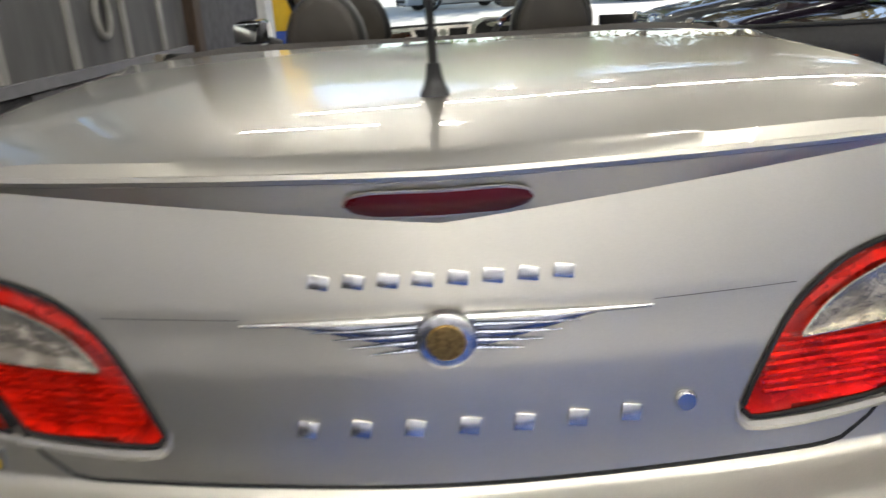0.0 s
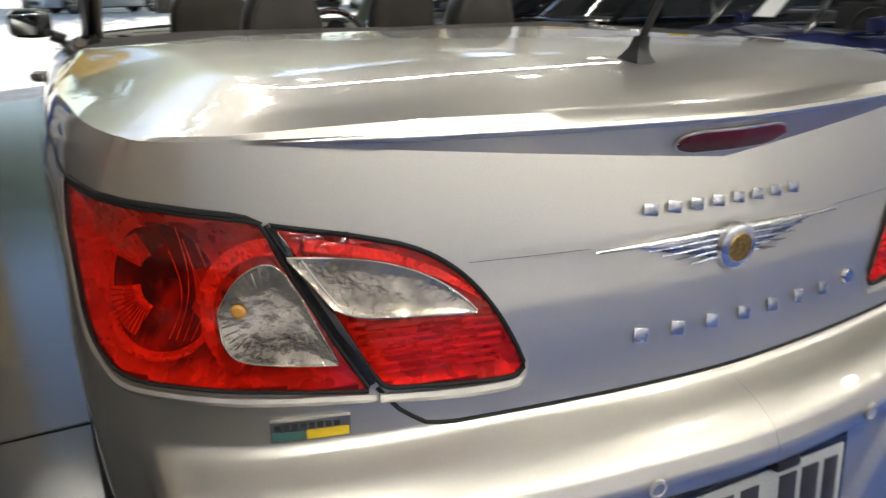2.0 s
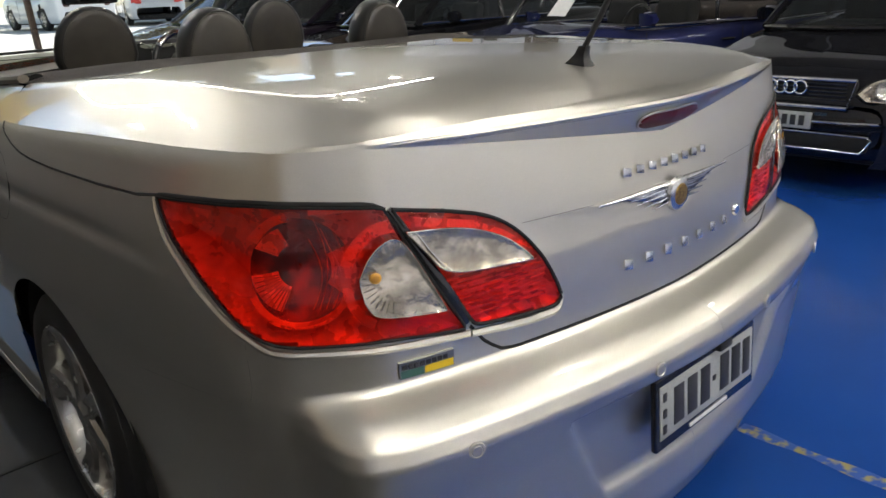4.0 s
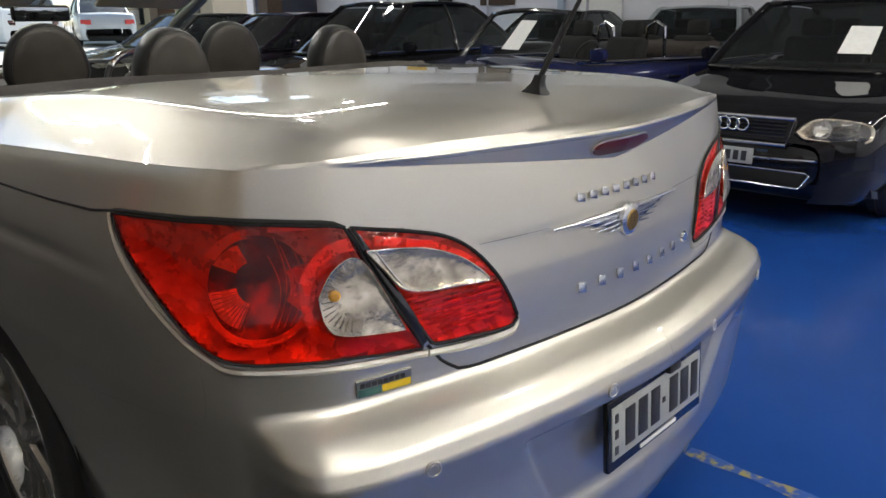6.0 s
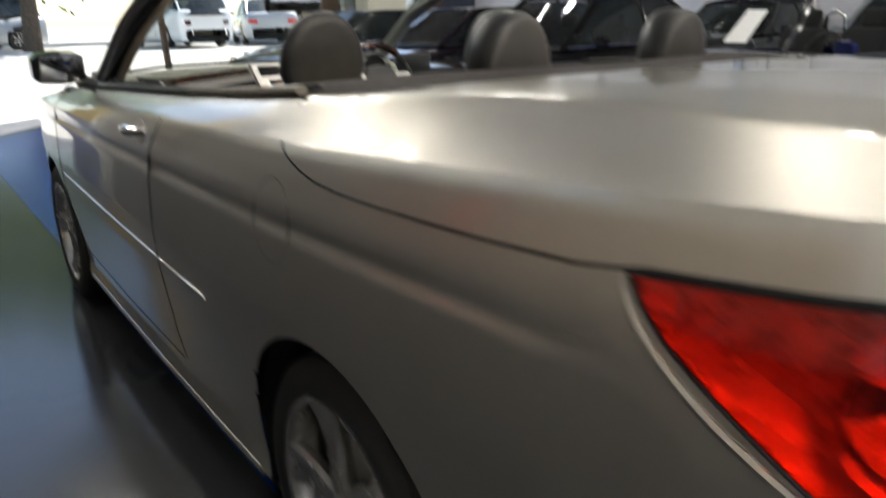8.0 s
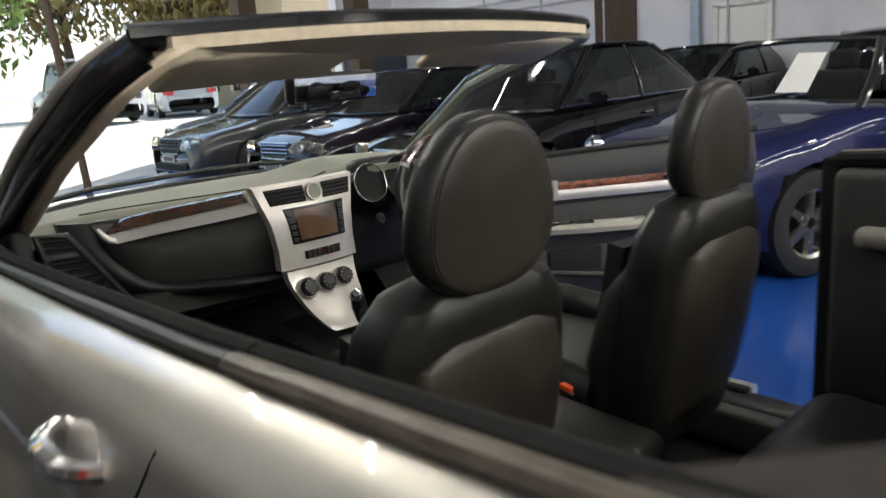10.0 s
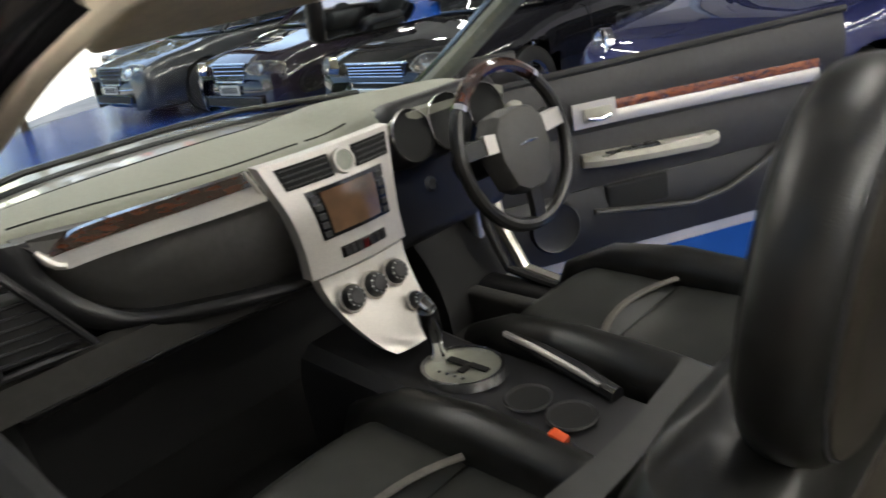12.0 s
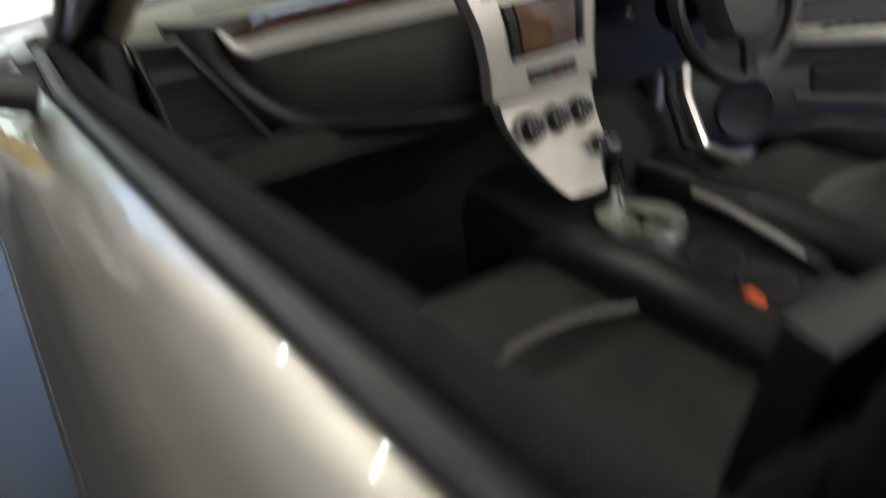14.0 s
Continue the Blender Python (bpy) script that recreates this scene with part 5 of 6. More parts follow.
for k in range(5):
    Shape().box((-.46 + .022 * k, 2.99, .3265), (.008, .03, .002)).make("mat_mark", BRUSHED, car)
Shape().box((.38, 3.2, .315), (.50, .62, .02), None, .006).make("floor_mat", CARPET, car)
# passenger door, inside
lining = Shape()
lining.sheet(lambda u, v, o: (-(.755 - .03 * math.sin(math.pi * v) + o), 2.13 + 1.44 * u, .40 + (belt(2.13 + 1.44 * u)[1] - .40) * v), spread(0, 1, 20), spread(0, 1, 10), .03)
lining.make("door_lining", CARPET, door_left, "black inner door panel")
Shape().tube([(-.70, 2.30, .80), (-.69, 2.5, .785), (-.69, 2.9, .78), (-.70, 3.2, .80)], .038, 10, squash=.7).make("door_armrest", BLACK, door_left)
Shape().tube([(-.715, 2.35, .955), (-.715, 3.25, .945)], .014, 8).make("door_bar", DASHDARK, door_left)

# ---- driver's door, swung open on its front hinge ----
HINGE = Matrix.Translation((.855, 3.60, 0)) @ turn(0, 0, 60)
open_door = thing("open_door", "", "")
open_door.parent = car
tagged(open_door, "driver's door standing open, charcoal lining with wood strip")
open_door.matrix_basis = HINGE


def dtop(y):
    return .985 + .034 * (-y) / 1.42


def lin(y0, y1, v0, v1, x, name, material, thick=.02, label="", curve=.02, n=24):
    """A piece of the door's lining; the door runs along -y from its hinge, and its inside faces -x."""
    def at(u, v, o):
        y = y0 + (y1 - y0) * u
        w = v0(y) + (v1(y) - v0(y)) * v
        return (x + o - curve * math.sin(math.pi * v), y, w)
    return Shape().sheet(at, spread(0, 1, n), spread(0, 1, 8), thick).make(name, material, open_door, label)


def bottom(y):
    return .36 + .05 * ease(-y, 1.1, 1.42) + .02 * ease(y, -.2, 0)


Shape().sheet(lambda u, v, o: (.075 + .03 * math.sin(math.pi * v) + o, -1.43 * u, .30 + (.97 - .30) * v), spread(0, 1, 12), spread(0, 1, 8), -.03).make("door_skin", PAINT, open_door, "silver outer skin")
lin(-.02, -1.42, lambda y: .315, lambda y: bottom(y) + .03, .012, "door_edge", PAINT, .06, "silver painted door edge", .0)
lin(-.03, -1.41, lambda y: bottom(y), lambda y: .60, .0, "lower_lining", BLACK, .03, "", .02)
lin(-.03, -1.41, lambda y: .60, lambda y: .79, .004, "middle_lining", DOORDARK, .03, "", .012)
lin(-.03, -1.41, lambda y: .79, dtop, .0, "upper_lining", DOORDARK, .04, "", .022)
lin(-.48, -1.30, lambda y: .824 + .020 * y, lambda y: .862 + .016 * y, -.024, "silver_bar", BRUSHED, .012, "satin silver bar", .004)
lin(-.50, -1.30, lambda y: .864 + .016 * y, lambda y: .895 + .016 * y, -.022, "wood_strip", DOORWOOD, .01, "orange brown burl wood strip", .002)
lin(-.345, -.50, lambda y: .815, lambda y: .896, -.028, "handle_plate", BRUSHED, .012, "satin silver handle plate", .002, 6)
Shape().box((-.036, -.43, .855), (.006, .10, .046), None, .003).make("handle_recess", CREAM, open_door)
Shape().tube([(-.046, -.47, .848), (-.050, -.43, .842), (-.046, -.39, .848)], .007, 8).make("inner_handle", CHROME, open_door, "chrome inner handle")
Shape().loft([[(-.005 - d, y, z + h) for d, h in ((0, -.028), (w, -.022), (w + .008, 0), (w, .018), (0, .020))] for y, z, w in ((-.37, .705, .02), (-.42, .705, .055), (-.6, .695, .062), (-.82, .685, .06), (-.88, .685, .03))]).make("armrest", CREAM, open_door, "cream padded armrest")
Shape().box((-.046, -.53, .716), (.034, .22, .012), None, .004).make("switch_panel", GLOSSY, open_door)
for k in range(4):
    Shape().box((-.050, -.46 - .048 * k, .722), (.020, .032, .012), None, .003).make("window_switch", BLACK, open_door)
Shape().box((-.045, -.74, .705), (.03, .16, .014), None, .004).make("pull_cup", BRUSHED, open_door)
Shape().box((-.008, -.57, .55), (.024, .24, .10), None, .02, 3).make("door_pocket", GAP, open_door)
Shape().tube([(-.020, -.40, .520), (-.030, -.60, .492), (-.034, -.78, .468), (-.034, -.92, .488), (-.030, -1.06, .545), (-.020, -1.2, .62)], .010, 8).make("pocket_lip", DASHDARK, open_door)
sp = Matrix.Translation((-.022, -.25, .50)) @ turn(0, -90, 0)
Shape().lathe([(0, .004), (.075, .004), (.085, .010), (.092, 0)], sp, 32).make("speaker_grille", BLACK, open_door, "round speaker grille")
Shape().tube([(.0, y, dtop(y) + .004) for y in spread(-.02, -1.42, 12)], .013, 8).make("window_seal", RUBBER, open_door)
Shape().box((.04, -.1, 1.04), (.02, .2, .11), None, .01).make("mirror_sail", BLACK, open_door)
Shape().box((.83, 3.63, .68), (.05, .10, .74), None, .02, 3).make("door_jamb", PAINT, car, "silver painted door jamb")
Shape().tube([(.79, 3.55, 1.0), (.79, 3.52, .6), (.80, 3.46, .46), (.80, 3.3, .435), (.80, 2.3, .435)], .014, 8).make("jamb_seal", RUBBER, car)
Shape().tube([(.83, 3.54, .98), (.83, 3.50, .6), (.835, 3.42, .45), (.84, 3.25, .42), (.84, 2.3, .42)], .022, 8).make("jamb_edge", PAINT, car)
Shape().box((-.80, 3.64, .68), (.06, .12, .70), None, .02, 3).make("door_jamb", BLACK, car)

# ---- the hall ----
GREYFLOOR = mat("grey sealed concrete", (.047, .049, .053), .15, second=(.036, .038, .042), scale=1.6, bump=.08, bump_scale=60, rough_var=.05, lo=.2, hi=.8)
BLUEFLOOR = mat("blue floor paint", (.012, .062, .29), .18, second=(.009, .050, .24), scale=1.3, bump=.06, bump_scale=40, rough_var=.07, lo=.25, hi=.75)
WORN = mat("worn yellow line", (.30, .24, .09), .55, second=(.012, .062, .29), scale=30, lo=.46, hi=.60)
ASPHALT = mat("sunlit concrete", (.60, .58, .54), .9, second=(.48, .465, .43), scale=3, bump=.4, bump_scale=80)
WALLWHITE = mat("white painted wall", (.74, .74, .79), .7, second=(.66, .66, .72), scale=1.4, bump=.1, bump_scale=30)
WALLGREY = mat("grey painted wall", (.48, .47, .455), .7, second=(.42, .41, .395), scale=1.4, bump=.1, bump_scale=30)
STONE = mat("dark stone", (.135, .13, .135), .75, second=(.075, .072, .076), scale=9, bump=.6, bump_scale=38, random_value=.30)
MORTAR = mat("dark mortar", (.085, .082, .084), .9, bump=.4, bump_scale=80)
PANEL = mat("brown grey boarding", (.46, .385, .31), .7, second=(.36, .295, .235), scale=5, stretch=(1, 1, .2))
DARKPANEL = mat("dark boarding", (.15, .145, .142), .7, second=(.085, .082, .08), scale=5, stretch=(1, 1, .2), bump=.3, bump_scale=30)
PALE = mat("pale batten", (.36, .35, .32), .7)
BROWN = mat("brown timber", (.085, .055, .035), .7, second=(.05, .032, .02), scale=12, stretch=(6, 6, .6), bump=.3)
YELLOWPAINT = mat("yellow paint", (.66, .40, .015), .45, second=(.55, .33, .012), scale=6)
BLUEPAINT = mat("blue paint", (.015, .05, .26), .45, second=(.012, .04, .2), scale=6)
STEEL = mat("roof steel", (.30, .31, .33), .5, .2, second=(.22, .23, .25), scale=4)
ROOF = mat("grey roof lining", (.19, .185, .18), .8, second=(.15, .146, .142), scale=1.2)
PALEROOF = mat("white roof lining", (.84, .83, .80), .8, second=(.78, .77, .74), scale=1.2)
PIPE = mat("grey pipe", (.45, .45, .5), .5)
TUBE = mat("lit tube", (1, .97, .88), emit=46)
LAMP = mat("lit lamp", (1, .96, .87), emit=60)
REDPAINT = mat("red paint", (.45, .03, .025), .4)
EXITGREEN = mat("exit sign", (.35, .75, .15), .4, emit=1.2)


def slab(name, x0, x1, y0, y1, z0, z1, material, kind="structure", label="", category=""):
    ob = Shape().box(((x0 + x1) / 2, (y0 + y1) / 2, (z0 + z1) / 2), (x1 - x0, y1 - y0, z1 - z0)).make(name, material, flat=True)
    return tagged(ob, label, category, kind=kind)


# the hall's open front runs aslant from the painted column to the brown columns
FRONT = [(-2.6, 9.2), (-.6, 10.6), (1.4, 13.0), (7.6, 17.3), (12.3, 17.6)]


def plate_of(name, west, south, dy, z0, z1, material, label, category):
    """A floor or roof plate reaching to the slanting front."""
    line = [(max(x, west), y + dy) for x, y in FRONT]
    ob = Shape().poly([(west, south, z0), (12.3, south, z0)] + [(x, y, z0) for x, y in line[::-1]], (0, 0, 1), z1 - z0).make(name, material, flat=True)
    return tagged(ob, label, category, kind="structure")


def yard_z(y):
    return -.02 + .62 * float(ease(y, 13, 24))


def yard(u, v):
    return (-600 + 1200 * u, v, yard_z(v))


yard_sheet = Shape().grid(yard, [0, .3, .45, .49, .51, .55, .7, 1], [-600, -40, 0, 8, 10, 12] + spread(13, 24, 14) + [30, 50, 120, 900]).make("ground", ASPHALT)
tagged(yard_sheet, "pale sunlit concrete yard sloping up outside the hall", "ground", kind="structure")
plate_of("floor", -2.6, -9, 0, -.10, 0, GREYFLOOR, "grey sealed concrete floor with dull gloss", "floor")
plate_of("floor_paint", -.78, -8.98, -.3, 0, .004, BLUEFLOOR, "glossy blue painted floor, scuffed", "floor")
for x, y, w, l, a in ((.695, -.05, .045, .42, 0), (.69, -.9, .042, .7, 0)):
    mark = Shape().grid(lambda u, v: (x + w * (u - .5) * (1 + .3 * math.sin(9 * v)), y + l * (v - .5), .0055), spread(0, 1, 5), spread(0, 1, 14)).make("floor_line", WORN)
    tagged(mark, "worn yellow painted line on the blue floor", "line", kind="structure")
joint = Shape().box((-1.7, 1.60, .0015), (1.9, .012, .003)).make("floor_joint", GAP)
tagged(joint, "dark joint across the grey concrete floor", "joint", kind="structure")

WALL_X = -2.22
wall = slab("wall_west", WALL_X - .3, WALL_X - .02, -9, 6.0, 0, 2.0, MORTAR, label="dark stone wall with grey boarding above", category="wall")
slab("wall_white", WALL_X - .02, WALL_X + .005, -9, -.5, .93, 2.0, WALLWHITE, label="white painted wall behind the car", category="wall")
# Unseen stretch, lightened to brown for what the flank reflects.
slab("wall_boarding", WALL_X - .02, WALL_X + .005, -.5, 2.0, .93, 2.0, PANEL, label="unseen boarding, lightened brown for reflections in the car side", category="wall")
slab("wall_boarding_dark", WALL_X - .02, WALL_X + .005, 2.0, 6.0, .93, 2.0, DARKPANEL, label="dark grey vertical boarding above a stone dado", category="wall")
# unseen grey wall and three openings, made up to vary the flank's reflections
OPENINGS = ((2.1, 2.9), (3.5, 4.3), (4.8, 5.5))
slab("wall_upper", WALL_X - .3, WALL_X + .008, -9, 6.0, 3.3, 5.64, WALLGREY, label="unseen grey wall above the made-up high windows", category="wall")
slab("wall_sill", WALL_X - .3, WALL_X + .008, -9, 6.0, 2.0, 2.25, WALLGREY, label="unseen grey wall under the made-up high windows", category="wall")
edges = [-9] + [v for pair in OPENINGS for v in pair] + [6.0]
for k, (y0, y1) in enumerate(zip(edges[::2], edges[1::2])):
    slab("wall_pier_" + "abcd"[k], WALL_X - .3, WALL_X + .008, y0, y1, 2.25, 3.3, WALLGREY, label="unseen grey wall between made-up high windows", category="wall")
for k, (y0, y1) in enumerate(OPENINGS):
    win = thing("window_" + "123"[k], "made-up high window for bright patches in the car side", "window", (WALL_X - .12, (y0 + y1) / 2, 2.775))
    win["kind"] = "structure"
    for z in (-.505, .505):
        Shape().box((0, 0, z), (.05, y1 - y0, .04), None, .006).make("frame", WHITE, win)
    for y in (-(y1 - y0) / 2 + .02, 0, (y1 - y0) / 2 - .02):
        Shape().box((0, y, 0), (.05, .04, .97), None, .006).make("frame", WHITE, win)
    Shape().box((0, 0, 0), (.006, y1 - y0 - .06, .98)).make("pane", GLASS, win).visible_shadow = False
slab("wall_ledge", WALL_X - .02, WALL_X + .055, -9, 5.98, .885, .945, mat("grey ledge", (.22, .215, .23), .6), label="grey stone ledge along the wall", category="trim")
for k, y in enumerate((1.5, 2.45, 3.1, 3.9, 4.7, 5.4)):
    b = slab("batten", WALL_X + .005, WALL_X + .03, y - .03, y + .03, .95, 1.99, PALE, "thing", "pale upright batten on grey boarding", "batten")
ext = thing("fire_extinguisher", "red fire extinguisher hung on the grey boarding", "extinguisher", (WALL_X + .10, 2.05, 1.02))
Shape().lathe([(0, 0), (.07, 0), (.08, .015), (.08, .40), (.065, .45), (.03, .475), (.03, .50), (0, .50)], None, 20).make("bottle", REDPAINT, ext)
Shape().box((-.01, 0, .52), (.03, .12, .03), None, .006).make("lever", BLACK, ext)
Shape().tube([(.02, .03, .50), (.06, .09, .40), (.06, .10, .15)], .009, 8).make("hose", RUBBER, ext)
Shape().box((-.0875, 0, .3), (.015, .05, .3), None, .004).make("bracket", BLACK, ext)
hoop = Shape().tube([(WALL_X + .028, 4.35 + .10 * math.cos(q), 1.25 + .14 * math.sin(q)) for q in spread(0, 2 * math.pi, 25)[:-1]], .022, 8, closed=True).make("hose_coil", PALE)
tagged(hoop, "pale coiled hose hung on the grey boarding", "hose")
slab("post_timber", WALL_X - .1, WALL_X + .10, 6.0, 6.18, 0, 5.6, BROWN, label="dark brown timber post at the end of the wall", category="post")
# Made-up dark stretch, out of view; it darkens what the door reflects.
slab("wall_jamb", WALL_X - .3, WALL_X + .02, 6.18, 8.9, 0, 5.6, STONE, label="unseen dark wall, added to darken door reflections", category="wall")
slab("wall_pier", WALL_X - .25, WALL_X + .12, 8.6, 9.0, 0, 5.6, mat("white pier paint", (.72, .72, .70), .6), label="white painted pier", category="pier")
post = thing("painted_column", "steel column painted yellow above and blue below", "column", (-2.10, 9.65, 0))
Shape().box((0, 0, .44), (.34, .34, .88), None, .01).make("lower_half", BLUEPAINT, post, "blue painted lower half")
Shape().box((0, 0, 3.24), (.34, .34, 4.72), None, .01).make("upper_half", YELLOWPAINT, post, "yellow painted upper half")

slab("wall_south", -2.6, 16.4, -9.3, -9.0, 0, 5.6, WALLWHITE, label="white painted rear wall of the hall", category="wall")
slab("wall_east", 12.0, 12.3, -9, 17.6, 0, 5.6, WALLWHITE, label="white painted wall with pipes and a door", category="wall")
# Made-up lining on the white wall; it greys what the deck reflects.
slab("wall_east_upper", 11.96, 12.0, -9, 17.3, 3.35, 5.6, mat("added grey lining", (.42, .42, .43), .8, second=(.36, .36, .37), scale=1.4), label="grey lining added to tone the deck's reflections", category="wall")
roof = Shape()
cut = [p for p in FRONT if p[0] < 2.4]
roof.poly([(2.4, -9.2, 5.64), (12.3, -9.2, 5.64)] + [(x, y, 5.64) for x, y in FRONT[::-1] if x > 2.4] + [(2.4, 13.69, 5.64)], (0, 0, 1), .12)
# Out of view: whiter than the rest so the car reflects more light.
pale = Shape().poly([(-2.6, -9.2, 5.66), (2.4, -9.2, 5.66), (2.4, 13.69, 5.66)] + [(x, y, 5.66) for x, y in cut[::-1]], (0, 0, 1), .10)
tagged(pale.make("ceiling_pale", PALEROOF, flat=True), "unseen white roof part, added to brighten the car below", "ceiling", kind="structure")
for k in range(8):
    y = -8 + 3.4 * k
    x0 = -2.4 if y < 9 else float(np.interp(y, [9.2, 10.6, 13, 17.3, 17.6], [-2.4, -.5, 1.6, 7.8, 12]))
    roof.box(((x0 + 12.1) / 2, y, 5.52), (12.1 - x0, .14, .24))
for k in range(5):
    x = -1.2 + 3.3 * k
    y1 = float(np.interp(x, [p[0] for p in FRONT], [p[1] for p in FRONT])) - .2
    roof.box((x, (y1 - 9) / 2, 5.60), (.08, y1 + 9, .08))
tagged(roof.make("ceiling", ROOF, flat=True), "grey steel roof with beams", "ceiling", kind="structure")
for k in range(len(FRONT) - 1):
    a, b = Vector((*FRONT[k], 0)), Vector((*FRONT[k + 1], 0))
    d = (b - a).normalized() * .12
    n = Vector((-d.y, d.x, 0))
    beam = Shape().loft([[tuple(p - n + Vector((0, 0, 4.9))), tuple(p + n + Vector((0, 0, 4.9))), tuple(p + n + Vector((0, 0, 5.6))), tuple(p - n + Vector((0, 0, 5.6)))] for p in (a, b)]).make("lintel_" + "abcd"[k], STEEL, flat=True)
    tagged(beam, "grey steel beam over the open front", "beam", kind="structure")
for x, y, m, nm in ((7.6, 17.2, BROWN, "brown"), (10.0, 16.2, BROWN, "brown")):
    slab("column_" + ("a" if x < 9 else "b"), x - .22, x + .22, y - .2, y + .2, 0, 5.6, m, label="brown timber-clad column", category="column")
slab("wall_north", 10.2, 12.0, 17.3, 17.6, 0, 4.6, WALLWHITE, label="white painted wall beside the open front", category="wall")
pole = Shape().tube([(2.62, 13.75, 0), (2.40, 13.7, 5.5)], .06, 12).make("pole", BROWN)
tagged(pole, "thin dark steel pole between floor and roof", "pole")
# on the east wall
for z in (2.55, 2.75, 3.3):
    p = Shape().tube([(11.93, y, z) for y in (9.4, 11.0, 13.0, 15.5)], .03, 8).make("wall_pipe", PIPE)
    tagged(p, "grey pipe running along the white wall", "pipe", group="wall pipes")
for y, z0 in ((10.6, 1.2), (12.2, 1.0), (13.9, .5), (8.0, .6), (5.1, .6)):
    p = Shape().tube([(11.93, y, z0), (11.93, y, 5.2)], .028, 8).make("wall_pipe", PIPE)
    tagged(p, "grey pipe running up the white wall", "pipe", group="wall pipes")
dp = Shape().box((11.90, 8.6, 2.8), (.12, .16, 5.4), None, .02).make("downpipe", mat("pale blue paint", (.42, .50, .62), .5))
tagged(dp, "pale blue square downpipe on the white wall", "pipe")
dr = thing("door_1", "white door in a white frame on the far wall", "door", (11.97, 7.75, 0))
dr["kind"] = "structure"
Shape().box((0, 0, 1.02), (.05, .86, 2.04), None, .006).make("leaf", WHITE, dr)
for y, w, z, h in ((-.48, .09, 1.06, 2.12), (.48, .09, 1.06, 2.12), (0, 1.05, 2.12, .09)):
    Shape().box((-.02, y, z), (.07, w, h), None, .006).make("frame", mat("door frame white", (.8, .8, .8), .5), dr)
Shape().tube([(-.05, -.34, 1.02), (-.09, -.34, 1.02), (-.09, -.24, 1.02)], .012, 8).make("handle", CHROME, dr)
brd = Shape().box((11.95, 10.35, 2.35), (.06, .95, 1.5), None, .01).make("board", BROWN)
tagged(brd, "brown board leaning high on the white wall", "board")
meter = Shape().box((11.92, 11.9, 1.9), (.14, .35, .5), None, .02, 3).make("meter_box", BLACK)
tagged(meter, "black meter box on the white wall", "box")
note = Shape().box((11.96, 12.9, 2.1), (.02, .7, .35), None, .004).make("wall_notice", YELLOWPAINT)
tagged(note, "yellow notice board on the white wall", "notice")
ex = thing("exit_sign", "green lit exit sign box on the brown column", "sign", (10.6, 17.24, 3.55))
Shape().box((0, 0, 0), (.5, .06, .3), None, .01).make("case", WHITE, ex)
Shape().box((0, -.034, 0), (.44, .01, .24), None, .004).make("panel", EXITGREEN, ex)
shelf = Shape().box((11.1, 17.05, .95), (1.7, .45, 1.9), None, .02).make("cabinet", mat("navy cabinet", (.03, .035, .06), .5))
tagged(shelf, "dark navy steel cabinet against the wall", "cabinet")
band = Shape().box((11.1, 16.81, 2.02), (1.7, .04, .14), None, .004).make("shelf_edge", YELLOWPAINT)
tagged(band, "yellow shelf edge above the cabinet", "shelf")


# ---- lamps of the hall ----
def batten_lamp(x, y, z, along="x"):
    lamp = thing("strip_lamp", "white fluorescent strip lamp hung under the roof", "lamp", (x, y, z), "strip lamps")
    if along == "y":
        lamp.rotation_euler = (0, 0, radians(90))
    Shape().box((0, 0, .05), (1.5, .06, .05), None, .01).make("case", WHITE, lamp)
    Shape().tube([(-.73, 0, 0), (.73, 0, 0)], .022, 8).make("tube", TUBE, lamp)
    for s in (-.5, .5):
        Shape().tube([(s, 0, .07), (s, 0, 5.67 - z)], .006, 6).make("hanger", STEEL, lamp)
    return lamp


first = batten_lamp(.24, -2.2, 4.4)
for y in (-2.2, -6.6):
    for k in range(7):
        if (y, k) != (-2.2, 0):
            copy_thing(first, pose(.24 + 1.66 * k, y, 4.4))
# one row runs aslant beside the open front
for k in range(7):
    x = -1.1 + 1.58 * k
    copy_thing(first, pose(x, 8.2 + .27 * x, 4.4, 0, 0, 15))
# All but the first are fill, added out of view behind the car.
for x, y in ((-1.45, 6.0), (-1.35, -2.2), (-1.35, -6.6), (-1.35, -4.4), (.3, -4.4), (1.95, -4.4), (3.6, -4.4)):
    copy_thing(first, pose(x, y, 4.4))
# This and the copies below y = 3 are fill, added for brightness.
bay = thing("bay_lamp", "round high-bay lamp hung under the roof", "lamp", (1.8, 2.2, 4.7), "bay lamps")
Shape().lathe([(.05, .30), (.10, .28), (.20, .06), (.22, 0), (.21, .01)], None, 24).make("shade", STEEL, bay)
Shape().lathe([(0, -.01), (.10, -.005), (.14, .03), (0, .05)], None, 20).make("globe", LAMP, bay)
Shape().tube([(0, 0, .28), (0, 0, .97)], .008, 6).make("cord", BLACK, bay)
for x, y in ((4.0, 2.6), (0, 6.3), (-.7, -1.1), (2.7, 11.6), (1.0, 11.3), (5.5, 8.7), (10.3, 13.5), (2.6, -.9), (6.2, -1.2)):
    copy_thing(bay, pose(x, y, 4.7))

